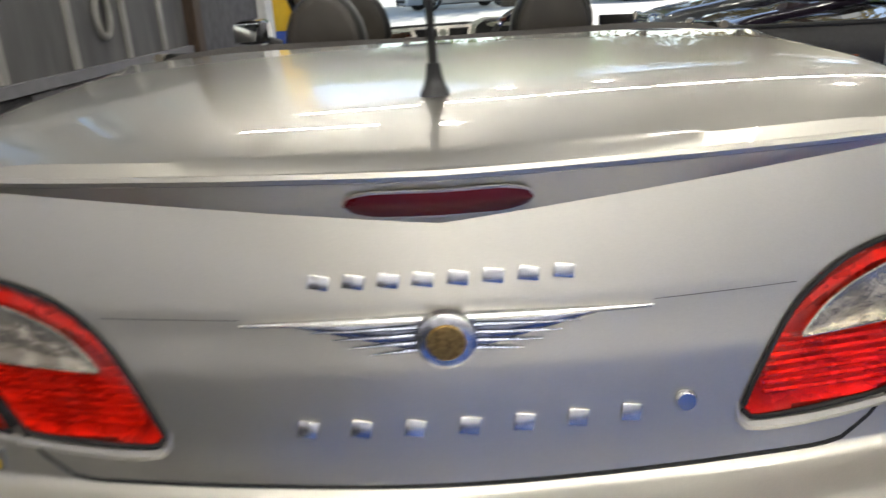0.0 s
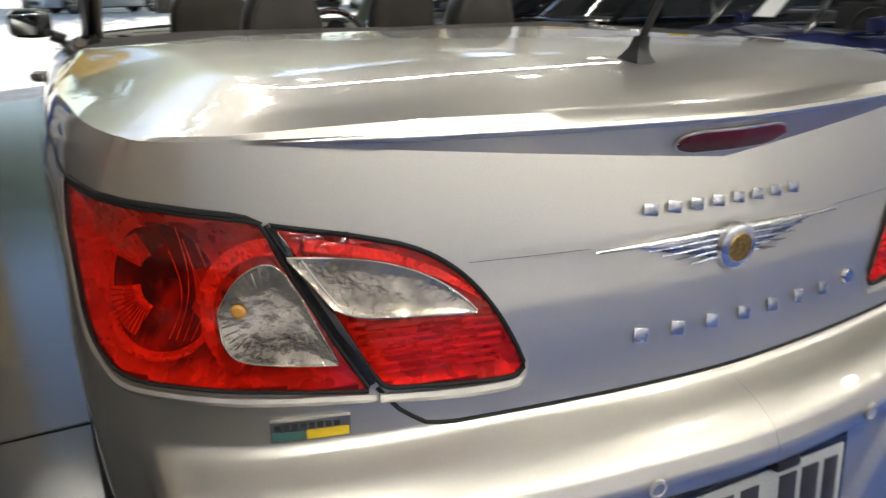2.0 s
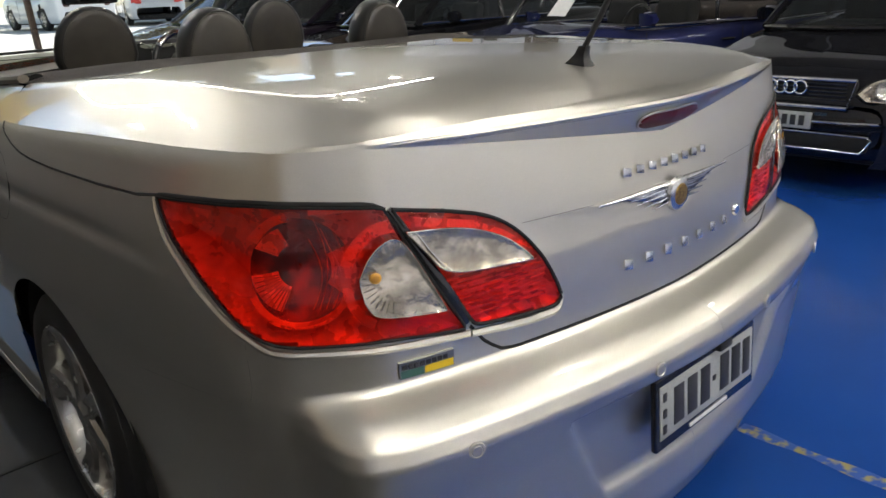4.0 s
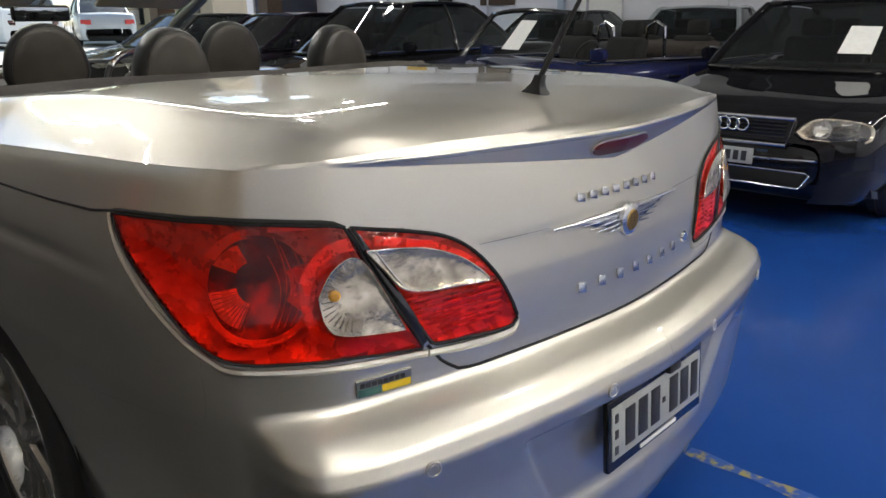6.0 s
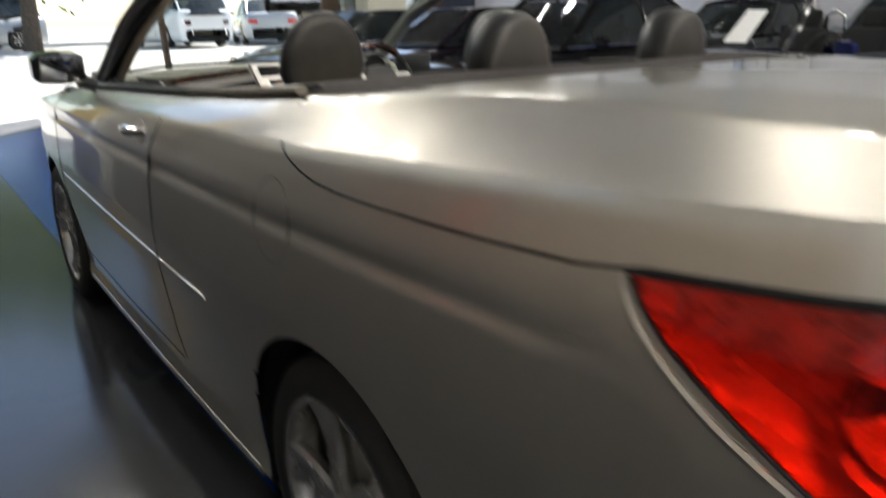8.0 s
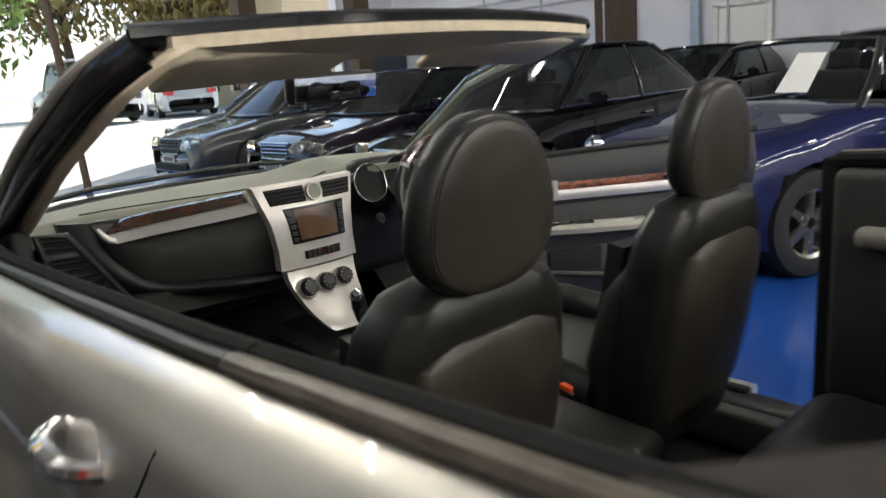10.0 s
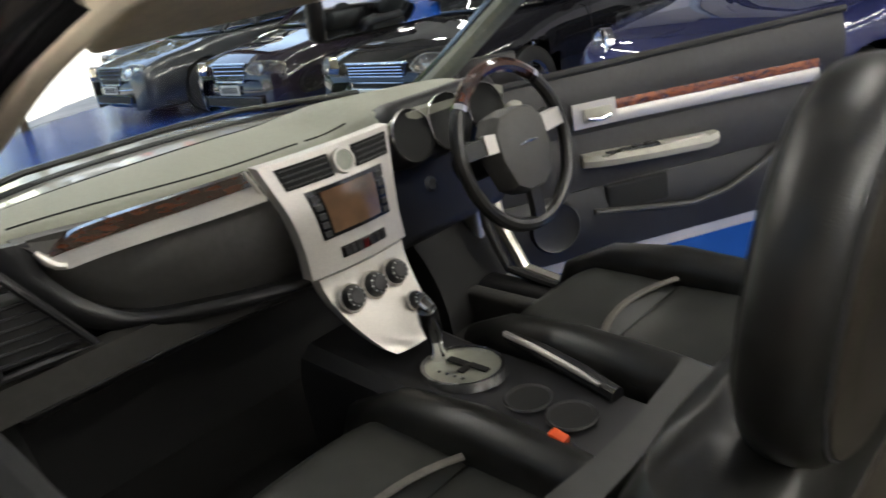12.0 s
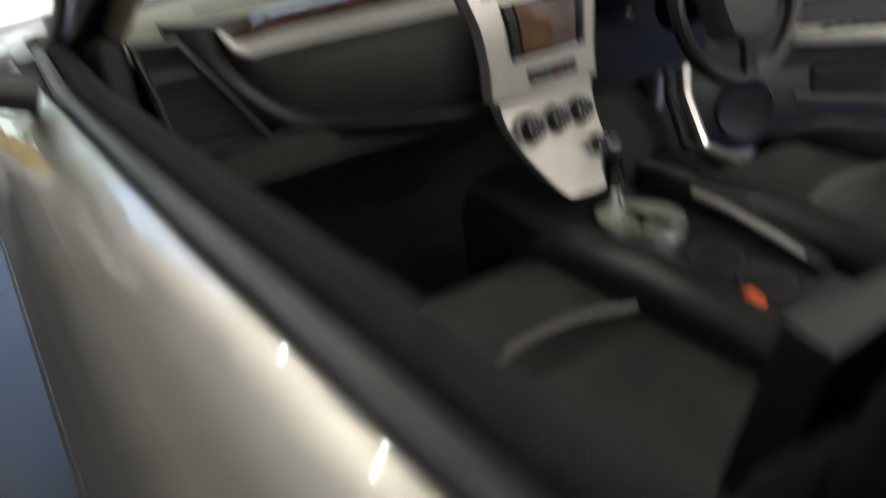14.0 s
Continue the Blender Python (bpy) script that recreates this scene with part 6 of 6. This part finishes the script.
# ---- parked cars: nose at y = 0 looking down -y, x across, in each car's own space ----
def car_body(style):
    """Stations of the lower body: y, half width, top height."""
    L, W, H = style["length"], style["width"] / 2, style["height"]
    b, t = style["bonnet"], style["tail"]
    return [(0, .66 * W, .56), (.04, .80 * W, .64), (.15, .92 * W, b - .16), (.40, .97 * W, b - .08), (.8, W, b - .02), (1.25, W, b + .05), (1.8, W, .93), (2.6, W, .95), (3.3, W, .97), (3.9, W, t), (L - .45, .98 * W, t), (L - .12, .92 * W, t - .03), (L - .03, .82 * W, t - .25), (L, .74 * W, .52)]


def parked_car(name, label, style, m, category="car"):
    one = thing(name, label, category)
    paint, W, L, H = style["paint"], style["width"] / 2, style["length"], style["height"]
    st = spline(car_body(style), 7)
    arcs = [(style["axle"], .33), (style["axle"] + style["base"], .33)]
    R = .36
    prof = [(.90, .0), (.955, .10), (.985, .26), (1.0, .48), (.995, .68), (.975, .85), (.93, .945), (.86, .985), (.60, 1.0), (.30, 1.012), (0, 1.018)]
    for s in (1, -1):
        sh = Shape()
        w = len(prof)
        pts = []
        for y, hw, top in st:
            for px, pz in prof:
                z = .20 + (top - .20) * pz
                yy = y
                for cy, cz in arcs:
                    d = math.hypot(yy - cy, z - cz)
                    if px > .9 and R - .06 < d < R + .03:
                        yy, z = cy + (yy - cy) * R / d, cz + (z - cz) * R / d
                pts.append((s * hw * px, yy, z))
        faces = []
        for i in range(len(st) - 1):
            for j in range(w - 1):
                q = (i * w + j, (i + 1) * w + j, (i + 1) * w + j + 1, i * w + j + 1)
                c = sum((Vector(pts[k]) for k in q), Vector()) / 4
                if any(math.hypot(c.y - cy, c.z - cz) < R - .01 for cy, cz in arcs) and j < 6:
                    continue
                if style["form"] == "open" and 1.62 < c.y < 3.0 and j > 7:
                    continue
                faces.append(q)
        sh.add(pts, faces).make("body_side", paint, one, split=40)
    for x0, y0 in ((-1, 0), (-1, 1), (1, 0), (1, 1)):
        cy = arcs[y0][0]
        mm = Matrix.Translation((x0 * (W - .11), cy, .325)) @ turn(0, 90 * x0, 0)
        wh = Shape().lathe([(.20, -.10), (.27, -.10), (.315, -.08), (.325, 0), (.315, .08), (.27, .10), (.21, .09), (.20, -.10)], mm, 32).make("wheel", RUBBER, one, "black tyre on alloy rim")
        Shape().lathe([(.21, .088), (.19, .07), (.18, -.05)], mm, 32).make("rim", ALLOY, wh)
        for k in range(6):
            rot = mm @ turn(0, 0, 60 * k)
            Shape().loft([[rot @ Vector((r, yy * ww, h)) for yy, h in ((-1, .04), (-.8, .07), (.8, .07), (1, .04))] for r, ww in ((.03, .03), (.195, .028))]).make("spoke", ALLOY, wh)
        Shape().lathe([(0, -.02), (.34, -.02)], mm, 32).make("arch_liner", GAP, one)
    Shape().box((0, L / 2, .24), (2 * W - .3, L - .5, .16), None, .03).make("underbody", GAP, one)
    # cabin
    bf, rf, rr, br, rw = style["glass"]
    zb = .945
    base_w, top_w = W * .90, W * rw
    low = [(bf, base_w * .93, zb - .02), (bf + .32, base_w, zb), (br - .30, base_w, zb), (br, base_w * .88, zb - .0)]
    high = [(rf, top_w * .96, H - .035), (rf + .25, top_w, H - .01), (rr - .25, top_w, H - .015), (rr, top_w * .94, H - .05)]
    if style["form"] == "open":
        low, high = low[:2], high[:2]
    lowS, highS = spline(low, 8), spline(high, 8)

    def wall_at(s, u, v):
        k = u * (len(lowS) - 1)
        i = min(int(k), len(lowS) - 2)
        f = k - i
        a = lowS[i] * (1 - f) + lowS[i + 1] * f
        b = highS[i] * (1 - f) + highS[i + 1] * f
        p = a * (1 - v) + b * v
        return (s * (p[1] + .025 * math.sin(math.pi * v)), p[0], p[2])

    if style["form"] != "open":
        def roof_at(u, v):
            p = wall_at(1, u, 1)
            return (p[0] * (2 * v - 1), p[1] - .05 * (1 - (2 * v - 1) ** 2) * (1 - 2 * u), p[2] + .035 * (1 - (2 * v - 1) ** 2))
        Shape().grid(roof_at, spread(0, 1, 17), spread(0, 1, 13)).make("roof", style.get("roof", paint), one)
        for s in (1, -1):
            Shape().grid(lambda u, v: wall_at(s, u, v), spread(.10, .90, 18), spread(.04, .93, 5)).make("side_window", TINTED, one, "dark side glass")
            for u in (0, .1, style.get("post", .5), .9, 1):
                Shape().tube([wall_at(s, u, v) for v in spread(0, 1, 6)], .035 if u in (0, 1) else .022, 8).make("pillar", paint if u in (0, 1) else GLOSSY, one)
            Shape().tube([wall_at(s, u, 1) for u in spread(0, 1, 18)], .024, 8).make("roof_rail", paint, one)
            Shape().tube([wall_at(s, u, .02) for u in spread(.05, .95, 18)], .010, 6).make("window_trim", style.get("trim", GLOSSY), one)
    for end, nm in ((0, "windscreen"), (1, "rear_window")):
        if end and style["form"] == "open":
            continue

        def scr(u, v):
            a, b = wall_at(1, end, v), wall_at(-1, end, v)
            k = 2 * u - 1
            bow = .16 * (1 - k * k) * (-1 if not end else 1)
            return (a[0] * k, a[1] + bow * (1 - .6 * v), a[2] + .03 * v * (1 - k * k))
        Shape().grid(scr, spread(0, 1, 15), spread(0, 1, 7)).make(nm, style.get("screen", SHADED) if not end else TINTED, one, "raked windscreen" if not end else "")
        Shape().tube([scr(u, 1) for u in spread(0, 1, 15)], .022, 8).make("screen_frame", paint if style["form"] != "open" else GLOSSY, one)
        Shape().tube([scr(u, 0) for u in spread(0, 1, 15)], .020, 8).make("screen_base", GLOSSY, one)
        if style["form"] == "open":
            for s in (1, -1):
                Shape().tube([wall_at(s, 0, v) for v in spread(0, 1, 6)], .028, 8).make("pillar", GLOSSY, one)
        if style.get("paper") and not end:
            c = [scr(u, v) for u, v in style["paper"]]
            Shape().poly([(p[0], p[1] - .012, p[2] + .006) for p in c], (0, -1, .6), .004).make("price_sheet", WHITE, one, "white paper price sheet inside the glass")
    # seats seen through the glass
    for s in (1, -1):
        for y in (bf + 1.15, bf + 2.0):
            if y > br - .5 and style["form"] != "open":
                continue
            zt = zb + .26
            Shape().box((s * .36, y, zb - .12), (.46, .15, .62), turn(-10), .05, 3).make("seat_back", CARPET, one)
            Shape().box((s * .36, y + .09, zt), (.25, .09, .16), turn(-8), .04, 3).make("head_restraint", CARPET, one)
    Shape().box((0, bf + .45, zb - .06), (1.2 * W, .5, .12), None, .04).make("dash_panel", BLACK, one)
    st_m = Matrix.Translation((.36, bf + .72, zb - .01)) @ turn(70)
    Shape().tube([st_m @ Vector((.18 * math.cos(q), .18 * math.sin(q), 0)) for q in spread(0, 2 * math.pi, 25)[:-1]], .013, 6, closed=True).make("steering_wheel", BLACK, one)
    if style["form"] == "open":
        Shape().box((0, 2.4, .52), (1.9 * W - .25, 1.5, .04)).make("cabin_floor", CARPET, one)
        Shape().box((0, 3.12, 1.0), (1.55 * W, .40, .16), turn(4), .06, 3).make("folded_roof", CLOTH, one, "black folded soft roof")
        for s in (1, -1):
            Shape().tube([(s * .36 - .13, 2.72, .95), (s * .36 - .11, 2.72, 1.22), (s * .36, 2.72, 1.27), (s * .36 + .11, 2.72, 1.22), (s * .36 + .13, 2.72, .95)], .018, 8).make("roll_hoop", CHROME, one)
            Shape().tube([(s * W * .93, y, .945) for y in spread(1.45, 3.2, 8)], .016, 6).make("window_trim", CHROME, one)
    for s in (1, -1):
        my = bf + .42
        Shape().loft([[(s * (W * .93 + .02 + .17 * u), my + dy * k, zb + .06 + dz * k) for dy, dz in ((-.05, -.05), (-.06, .05), (.03, .06), (.07, 0), (.03, -.055))] for u, k in ((0, .6), (.3, 1), (.8, .95), (1, .5))]).make("door_mirror", paint, one)
    # nose
    gz, gw, gh = style["grille"]
    Shape().box((0, .045, gz), (gw, .06, gh), turn(-style.get("rake", 8)), .02, 3).make("grille", GAP, one, "dark grille in a chrome frame")
    corner = [(-gw / 2, gz + gh / 2), (gw / 2, gz + gh / 2), (gw / 2 * style.get("taper", .8), gz - gh / 2), (-gw / 2 * style.get("taper", .8), gz - gh / 2)]
    Shape().tube([(x, .016 + (z - gz) * .14, z) for x, z in corner], .013, 8, closed=True).make("grille_frame", BADGECHROME, one)
    for k in range(style.get("bars", 4)):
        z = gz - gh * .36 + gh * .72 * k / max(1, style.get("bars", 4) - 1)
        Shape().tube([(-gw * .45, .012, z), (gw * .45, .012, z)], .006, 6).make("grille_bar", style.get("bar", CHROME), one)
    if style.get("rings"):
        for k in range(4):
            x = -.090 + .06 * k
            Shape().tube([(x + .039 * math.cos(q), -.002, gz + .03 + .039 * math.sin(q)) for q in spread(0, 2 * math.pi, 25)[:-1]], .0065, 6, closed=True).make("badge_ring", BADGECHROME, one)
    lx, ly, lz, lw, lh, slant = style["lamp"]
    for s in (1, -1):
        mm = Matrix.Translation((s * lx, ly, lz)) @ turn(-12, s * slant, s * style.get("lamp_turn", 28))
        if style.get("round"):
            base = Shape().lathe([(0, -.03), (lw * .7, -.02), (lw, .0), (lw * 1.1, -.005), (lw * 1.14, -.05)], mm @ turn(90), 28).make("headlamp", CHROME, one, "round headlamp in a chrome ring")
            Shape().lathe([(0, .045), (lw * .5, .038), (lw * .85, .018), (lw, 0)], mm @ turn(90), 28).make("lens", CLEAR, base)
        else:
            o = [(s * x * lw, z * lh) for x, z in rounded([(-1.08, -.35), (-.80, .55), (-.50, .95), (.20, 1.0), (.98, .78), (1.06, -.10), (.95, -.80), (.20, -.95), (-.85, -.88)], 2)]
            base = Shape().loft([[mm @ Vector((x * k, d, z * k)) for x, z in o] for k, d in ((1.04, .06), (1.0, -.012), (.90, -.012), (.85, .03), (.2, .05))]).make("headlamp", SILVERED, one, "clear headlamp with silver reflector")
            Shape().loft([[mm @ Vector((x * k, d, z * k)) for x, z in o] for k, d in ((1.0, -.010), (.9, -.022), (.5, -.034), (.05, -.038))]).make("lens", CLEAR, base)
            for xx in (-.40, .35):
                Shape().lathe([(0, -.02), (lh * .55, -.01), (lh * .75, .012), (lh * .80, .0)], mm @ Matrix.Translation((xx * lw, 0, 0)) @ turn(90), 18).make("reflector", CHROME, base)
    Shape().box((0, .012, .335), (1.15 * W, .06, .10), None, .025, 3).make("lower_intake", GAP, one)
    Shape().tube([(x * W, -.018, .335 + z) for x, z in ((-.58, .05), (.58, .05), (.60, .03), (.54, -.05), (-.54, -.05), (-.60, .03))], .005, 6, closed=True).make("intake_frame", style.get("trim", GLOSSY), one)
    Shape().loft([[(x, .02 + .30 * abs(x / W) ** 3 - d, z) for d, z in ((-.12, .60), (-.02, .575), (.012, .53), (.03, .44), (.022, .36), (.0, .28), (-.05, .22), (-.20, .19))] for x in spread(-.92 * W, .92 * W, 21)]).make("bumper_bar", paint, one)
    Shape().tube([(x, -.012 + .30 * abs(x / W) ** 3, .452) for x in spread(-.85 * W, .85 * W, 21)], .007, 6).make("bumper_trim", style.get("trim", GLOSSY), one)
    pl = Shape().box((0, -.022, .455), (.372, .012, .10), turn(-4), .004).make("number_plate", PLATE, one, "pale number plate with plain dark bars")
    for k in range(6):
        Shape().box((-.13 + .052 * k, -.031, .455), (.034, .003, .062), turn(-4), .001).make("character_bar", DARKBAR, pl)
    for s in (1, -1):
        Shape().lathe([(0, .0), (.04, .0), (.05, .012), (.055, 0)], Matrix.Translation((s * W * .70, .075, .34)) @ turn(90, 0, s * 25), 18).make("fog_lamp", CHROME, one)
        Shape().box((s * W * .70, L - .03, .72), (.30, .05, .14), turn(0, 0, -s * 18), .02, 3).make("tail_lamp", style.get("rear_lamp", DARKRED), one)
        Shape().tube([(s * (W + .004), y, .80) for y in (bf + 1.25, bf + 1.40)], .014, 6).make("door_handle", CHROME if style.get("trim") else paint, one)
        for y in (bf + .45, bf + 1.5):
            Shape().tube([(s * (W + .001) * f, y + dy, z) for f, dy, z in ((.992, 0, .90), (1.0, .01, .7), (.998, .0, .45), (.985, -.03, .30))], .004, 6).make("door_seam", GAP, one)
    one.matrix_basis = m
    return one


def car_paint(name, c, metal=.3):
    return mat(name, c, .45, metal, tuple(v * .93 for v in c), 60, coat=1.0, coat_rough=.012, detail=2, spec=.0, rough_var=.02)


BLACKPAINT = car_paint("black car paint", (.008, .008, .010), .0)
NAVY = car_paint("navy car paint", (.016, .020, .075), .3)
PURPLE = car_paint("plum car paint", (.012, .008, .016), .1)
DARKGREY = car_paint("graphite car paint", (.045, .048, .052), .5)
DARKBLUE = car_paint("blue grey car paint", (.17, .20, .24), .6)
WHITECAR = car_paint("white car paint", (.75, .76, .77), 0)
PALECAR = car_paint("pale silver car paint", (.42, .45, .48), .6)
SALOON = dict(form="closed", length=4.55, width=1.78, height=1.43, bonnet=.86, tail=1.0, axle=.90, base=2.65, glass=(1.28, 1.98, 3.15, 3.95, .70),
              paint=BLACKPAINT, grille=(.62, .62, .17), lamp=(.62, .050, .66, .20, .075, 6))
audi = dict(SALOON, rings=True, bars=6, bar=GLOSSY, taper=.92, trim=CHROME, paper=[(.64, .22), (.79, .22), (.79, .60), (.64, .60)], grille=(.62, .80, .16), lamp=(.63, .055, .645, .20, .072, 4))
roadster = dict(SALOON, form="open", length=3.65, width=1.69, height=1.38, bonnet=.92, tail=.96, axle=.70, base=2.47, glass=(1.18, 1.50, 2.4, 2.7, .74), paint=NAVY,
                grille=(.58, .62, .12), lamp=(.56, .12, .74, .095, .095, 0), round=True, trim=CHROME, paper=[(.60, .26), (.76, .26), (.76, .80), (.60, .80)], lamp_turn=18, screen=GLASS)
sedan = dict(SALOON, length=4.9, height=1.50, bars=7, grille=(.60, .70, .20), lamp=(.64, .06, .68, .19, .080, 8), trim=CHROME)
saloon2 = dict(SALOON, length=4.8, height=1.42, paint=DARKGREY, bars=4, grille=(.62, .66, .20), lamp=(.60, .05, .66, .15, .095, 0), trim=CHROME)
coupe = dict(SALOON, paint=PURPLE, length=4.7, height=1.40)
hatch = dict(SALOON, paint=DARKBLUE, length=4.3, height=1.45, tail=1.02)
wagon = dict(SALOON, paint=PALECAR, length=4.6, height=1.62, tail=1.05, bonnet=.98, glass=(1.25, 1.85, 3.9, 4.5, .78))
ROW = -90
parked_car("parked_car", "black saloon with chrome-framed grille and price sheet", audi, pose(3.46, 1.31, .004, 0, 0, ROW))
parked_car("parked_car", "dark navy open-topped small car with round headlamps", roadster, pose(2.95, 4.12, .004, 0, 0, ROW - 18))
parked_car("parked_car", "black saloon with bright window trim", sedan, pose(3.05, 6.55, .004, 0, 0, ROW))
parked_car("parked_car", "plum saloon parked nose out in the row", coupe, pose(3.2, 8.95, .004, 0, 0, ROW))
parked_car("parked_car", "graphite saloon with upright chrome grille", saloon2, pose(3.15, 11.7, .004, 0, 0, ROW))
parked_car("parked_car", "blue grey hatchback parked near the open front", hatch, pose(4.4, 14.2, .004, 0, 0, ROW))
parked_car("parked_car", "silver grey saloon parked behind the row", dict(coupe, height=1.46, paint=PALECAR), pose(8.2, 4.4, .004, 0, 0, ROW + 12))
parked_car("parked_car", "dark tall wagon parked behind the row", dict(wagon, paint=DARKGREY, height=1.72), pose(8.0, .9, .004, 0, 0, ROW))
parked_car("parked_car", "black saloon parked behind the row", dict(SALOON, length=4.7), pose(8.3, 7.4, .004, 0, 0, ROW + 6))
parked_car("parked_car", "tall white wagon standing tail on in the sunny yard", dict(wagon, paint=WHITECAR, height=1.84, tail=1.12, bonnet=1.02, width=1.86), pose(6.3, 27.6, yard_z(24), 0, 0, 184))
parked_car("parked_car", "pale silver saloon standing tail on in the sunny yard", dict(SALOON, paint=PALECAR, rear_lamp=REDPAINT), pose(9.9, 27.4, yard_z(24), 0, 0, 165))
parked_car("parked_car", "pale silver wagon standing in the sunny yard", wagon, pose(-1.5, 27.0, .60, 0, 0, -70))

# ---- the yard outside ----
LEAF = mat("leaves", (.20, .28, .07), .6, second=(.09, .15, .035), scale=3, random_value=.25)
LEAFDRY = mat("dry leaves", (.34, .27, .10), .7, second=(.20, .16, .06), scale=3, random_value=.25)
BARK = mat("bark", (.11, .085, .06), .9, second=(.06, .045, .03), scale=14, bump=.8, bump_scale=30)


def tree(x, y, h, r, leaf, label, seed):
    rnd = random.Random(seed)
    t = thing("tree", label, "tree", (x, y, yard_z(y) - .05))
    trunk = Shape()
    trunk.tube([(0, 0, 0), (.1, .05, h * .22), (.0, .1, h * .45), (.15, 0, h * .7)], [.28, .2, .15, .06], 10)
    tips = []
    for k in range(9):
        q, z0 = rnd.uniform(0, 6.28), h * rnd.uniform(.25, .55)
        tip = Vector((r * .75 * math.cos(q), r * .75 * math.sin(q), z0 + h * rnd.uniform(.15, .35)))
        trunk.tube([(.05, .05, z0), tuple(tip * .5 + Vector((0, 0, z0 * .5 + .1))), tuple(tip)], [.09, .05, .02], 6)
        tips.append(tip)
    trunk.make("trunk", BARK, t)
    crown = Shape()
    for k in range(5200):
        if rnd.random() < .75:
            c = rnd.choice(tips) + Vector((rnd.gauss(0, r * .26), rnd.gauss(0, r * .26), rnd.gauss(0, h * .09)))
        else:
            c = Vector((rnd.gauss(0, r * .4), rnd.gauss(0, r * .4), h * rnd.uniform(.35, .95)))
        s = rnd.uniform(.14, .30)
        m = Matrix.Translation(c) @ Euler((rnd.uniform(0, 6), rnd.uniform(0, 6), rnd.uniform(0, 6))).to_matrix().to_4x4()
        crown.add([m @ Vector(p) for p in ((-s, 0, 0), (0, -.4 * s, .1 * s), (s, 0, 0), (0, .4 * s, .1 * s))], [(0, 1, 2), (0, 2, 3)])
    crown.make("crown", leaf, t, flat=True)


tree(2.2, 25.5, 8, 3.0, LEAF, "green leafy tree behind the parked wagon in the yard", 7)
tree(3.0, 34, 9, 3.6, LEAF, "green leafy tree at the edge of the yard", 1)
tree(-2.0, 38, 10, 4.0, LEAF, "green leafy tree at the edge of the yard", 2)
tree(9.5, 36, 9, 3.8, LEAFDRY, "pale dry-leaved tree at the edge of the yard", 3)
tree(13.0, 33, 8, 3.2, LEAFDRY, "pale dry-leaved tree at the edge of the yard", 4)
tree(-7.0, 36, 9, 3.8, LEAF, "green leafy tree at the edge of the yard", 5)
house = thing("house", "cream rendered building with an overhanging flat canopy", "building", (19.0, 30.0, 0))
Shape().box((0, 0, 3.0), (10, 8, 6.0), None, .05).make("wall", mat("cream render", (.62, .50, .34), .85, second=(.55, .44, .3), scale=2), house)
Shape().box((-1.2, -1.2, 5.2), (11, 8, .5), None, .05).make("canopy", mat("pale fascia", (.72, .66, .55), .7), house, "pale overhanging canopy")
for k in range(3):
    w = Shape().box((-5.02, -2.4 + 2.4 * k, 1.9), (.06, 1.3, 1.4), None, .01).make("window", TINTED, house)

# ---- stones of the wall, nearest stretch as single pieces ----
rnd = random.Random(11)
shapes = []
for k in range(10):
    bm = bmesh.new()
    bmesh.ops.create_cube(bm, size=1)
    bmesh.ops.bevel(bm, geom=bm.edges[:], offset=.10, segments=1, affect="EDGES")
    for v in bm.verts:
        v.co += Vector((rnd.uniform(-.12, .12) if v.co.x > 0 else 0, rnd.uniform(-.03, .03), rnd.uniform(-.04, .04)))
    me = bpy.data.meshes.new("stone")
    bm.to_mesh(me)
    bm.free()
    me.materials.append(STONE)
    shapes.append(me)
rest = Shape()
z, count = 0.004, 0
while z < .87:
    h = rnd.choice((.07, .09, .11, .13))
    h = min(h, .882 - z)
    y = -6.0 - rnd.uniform(0, .3)
    while y < 5.95:
        l = rnd.uniform(.18, .52)
        if y + l > 5.98:
            l = 5.98 - y
        if l > .06:
            d = rnd.uniform(.03, .06)
            if y > .9 and count < 300:
                st = new("stone", rnd.choice(shapes))
                st.parent = wall
                st.matrix_basis = Matrix.Translation((WALL_X - .02 + d / 2 - .004, y + l / 2, z + h / 2)) @ Matrix.Diagonal((d + .01, l - .010, h - .010, 1))
                count += 1
            else:
                rest.box((WALL_X - .02 + d / 2 - .004, y + l / 2, z + h / 2), (d + .01, l - .010, h - .010))
        y += l
    z += h
if rest.v:
    tagged(rest.make("stonework", STONE, wall, flat=True), kind="stuff")
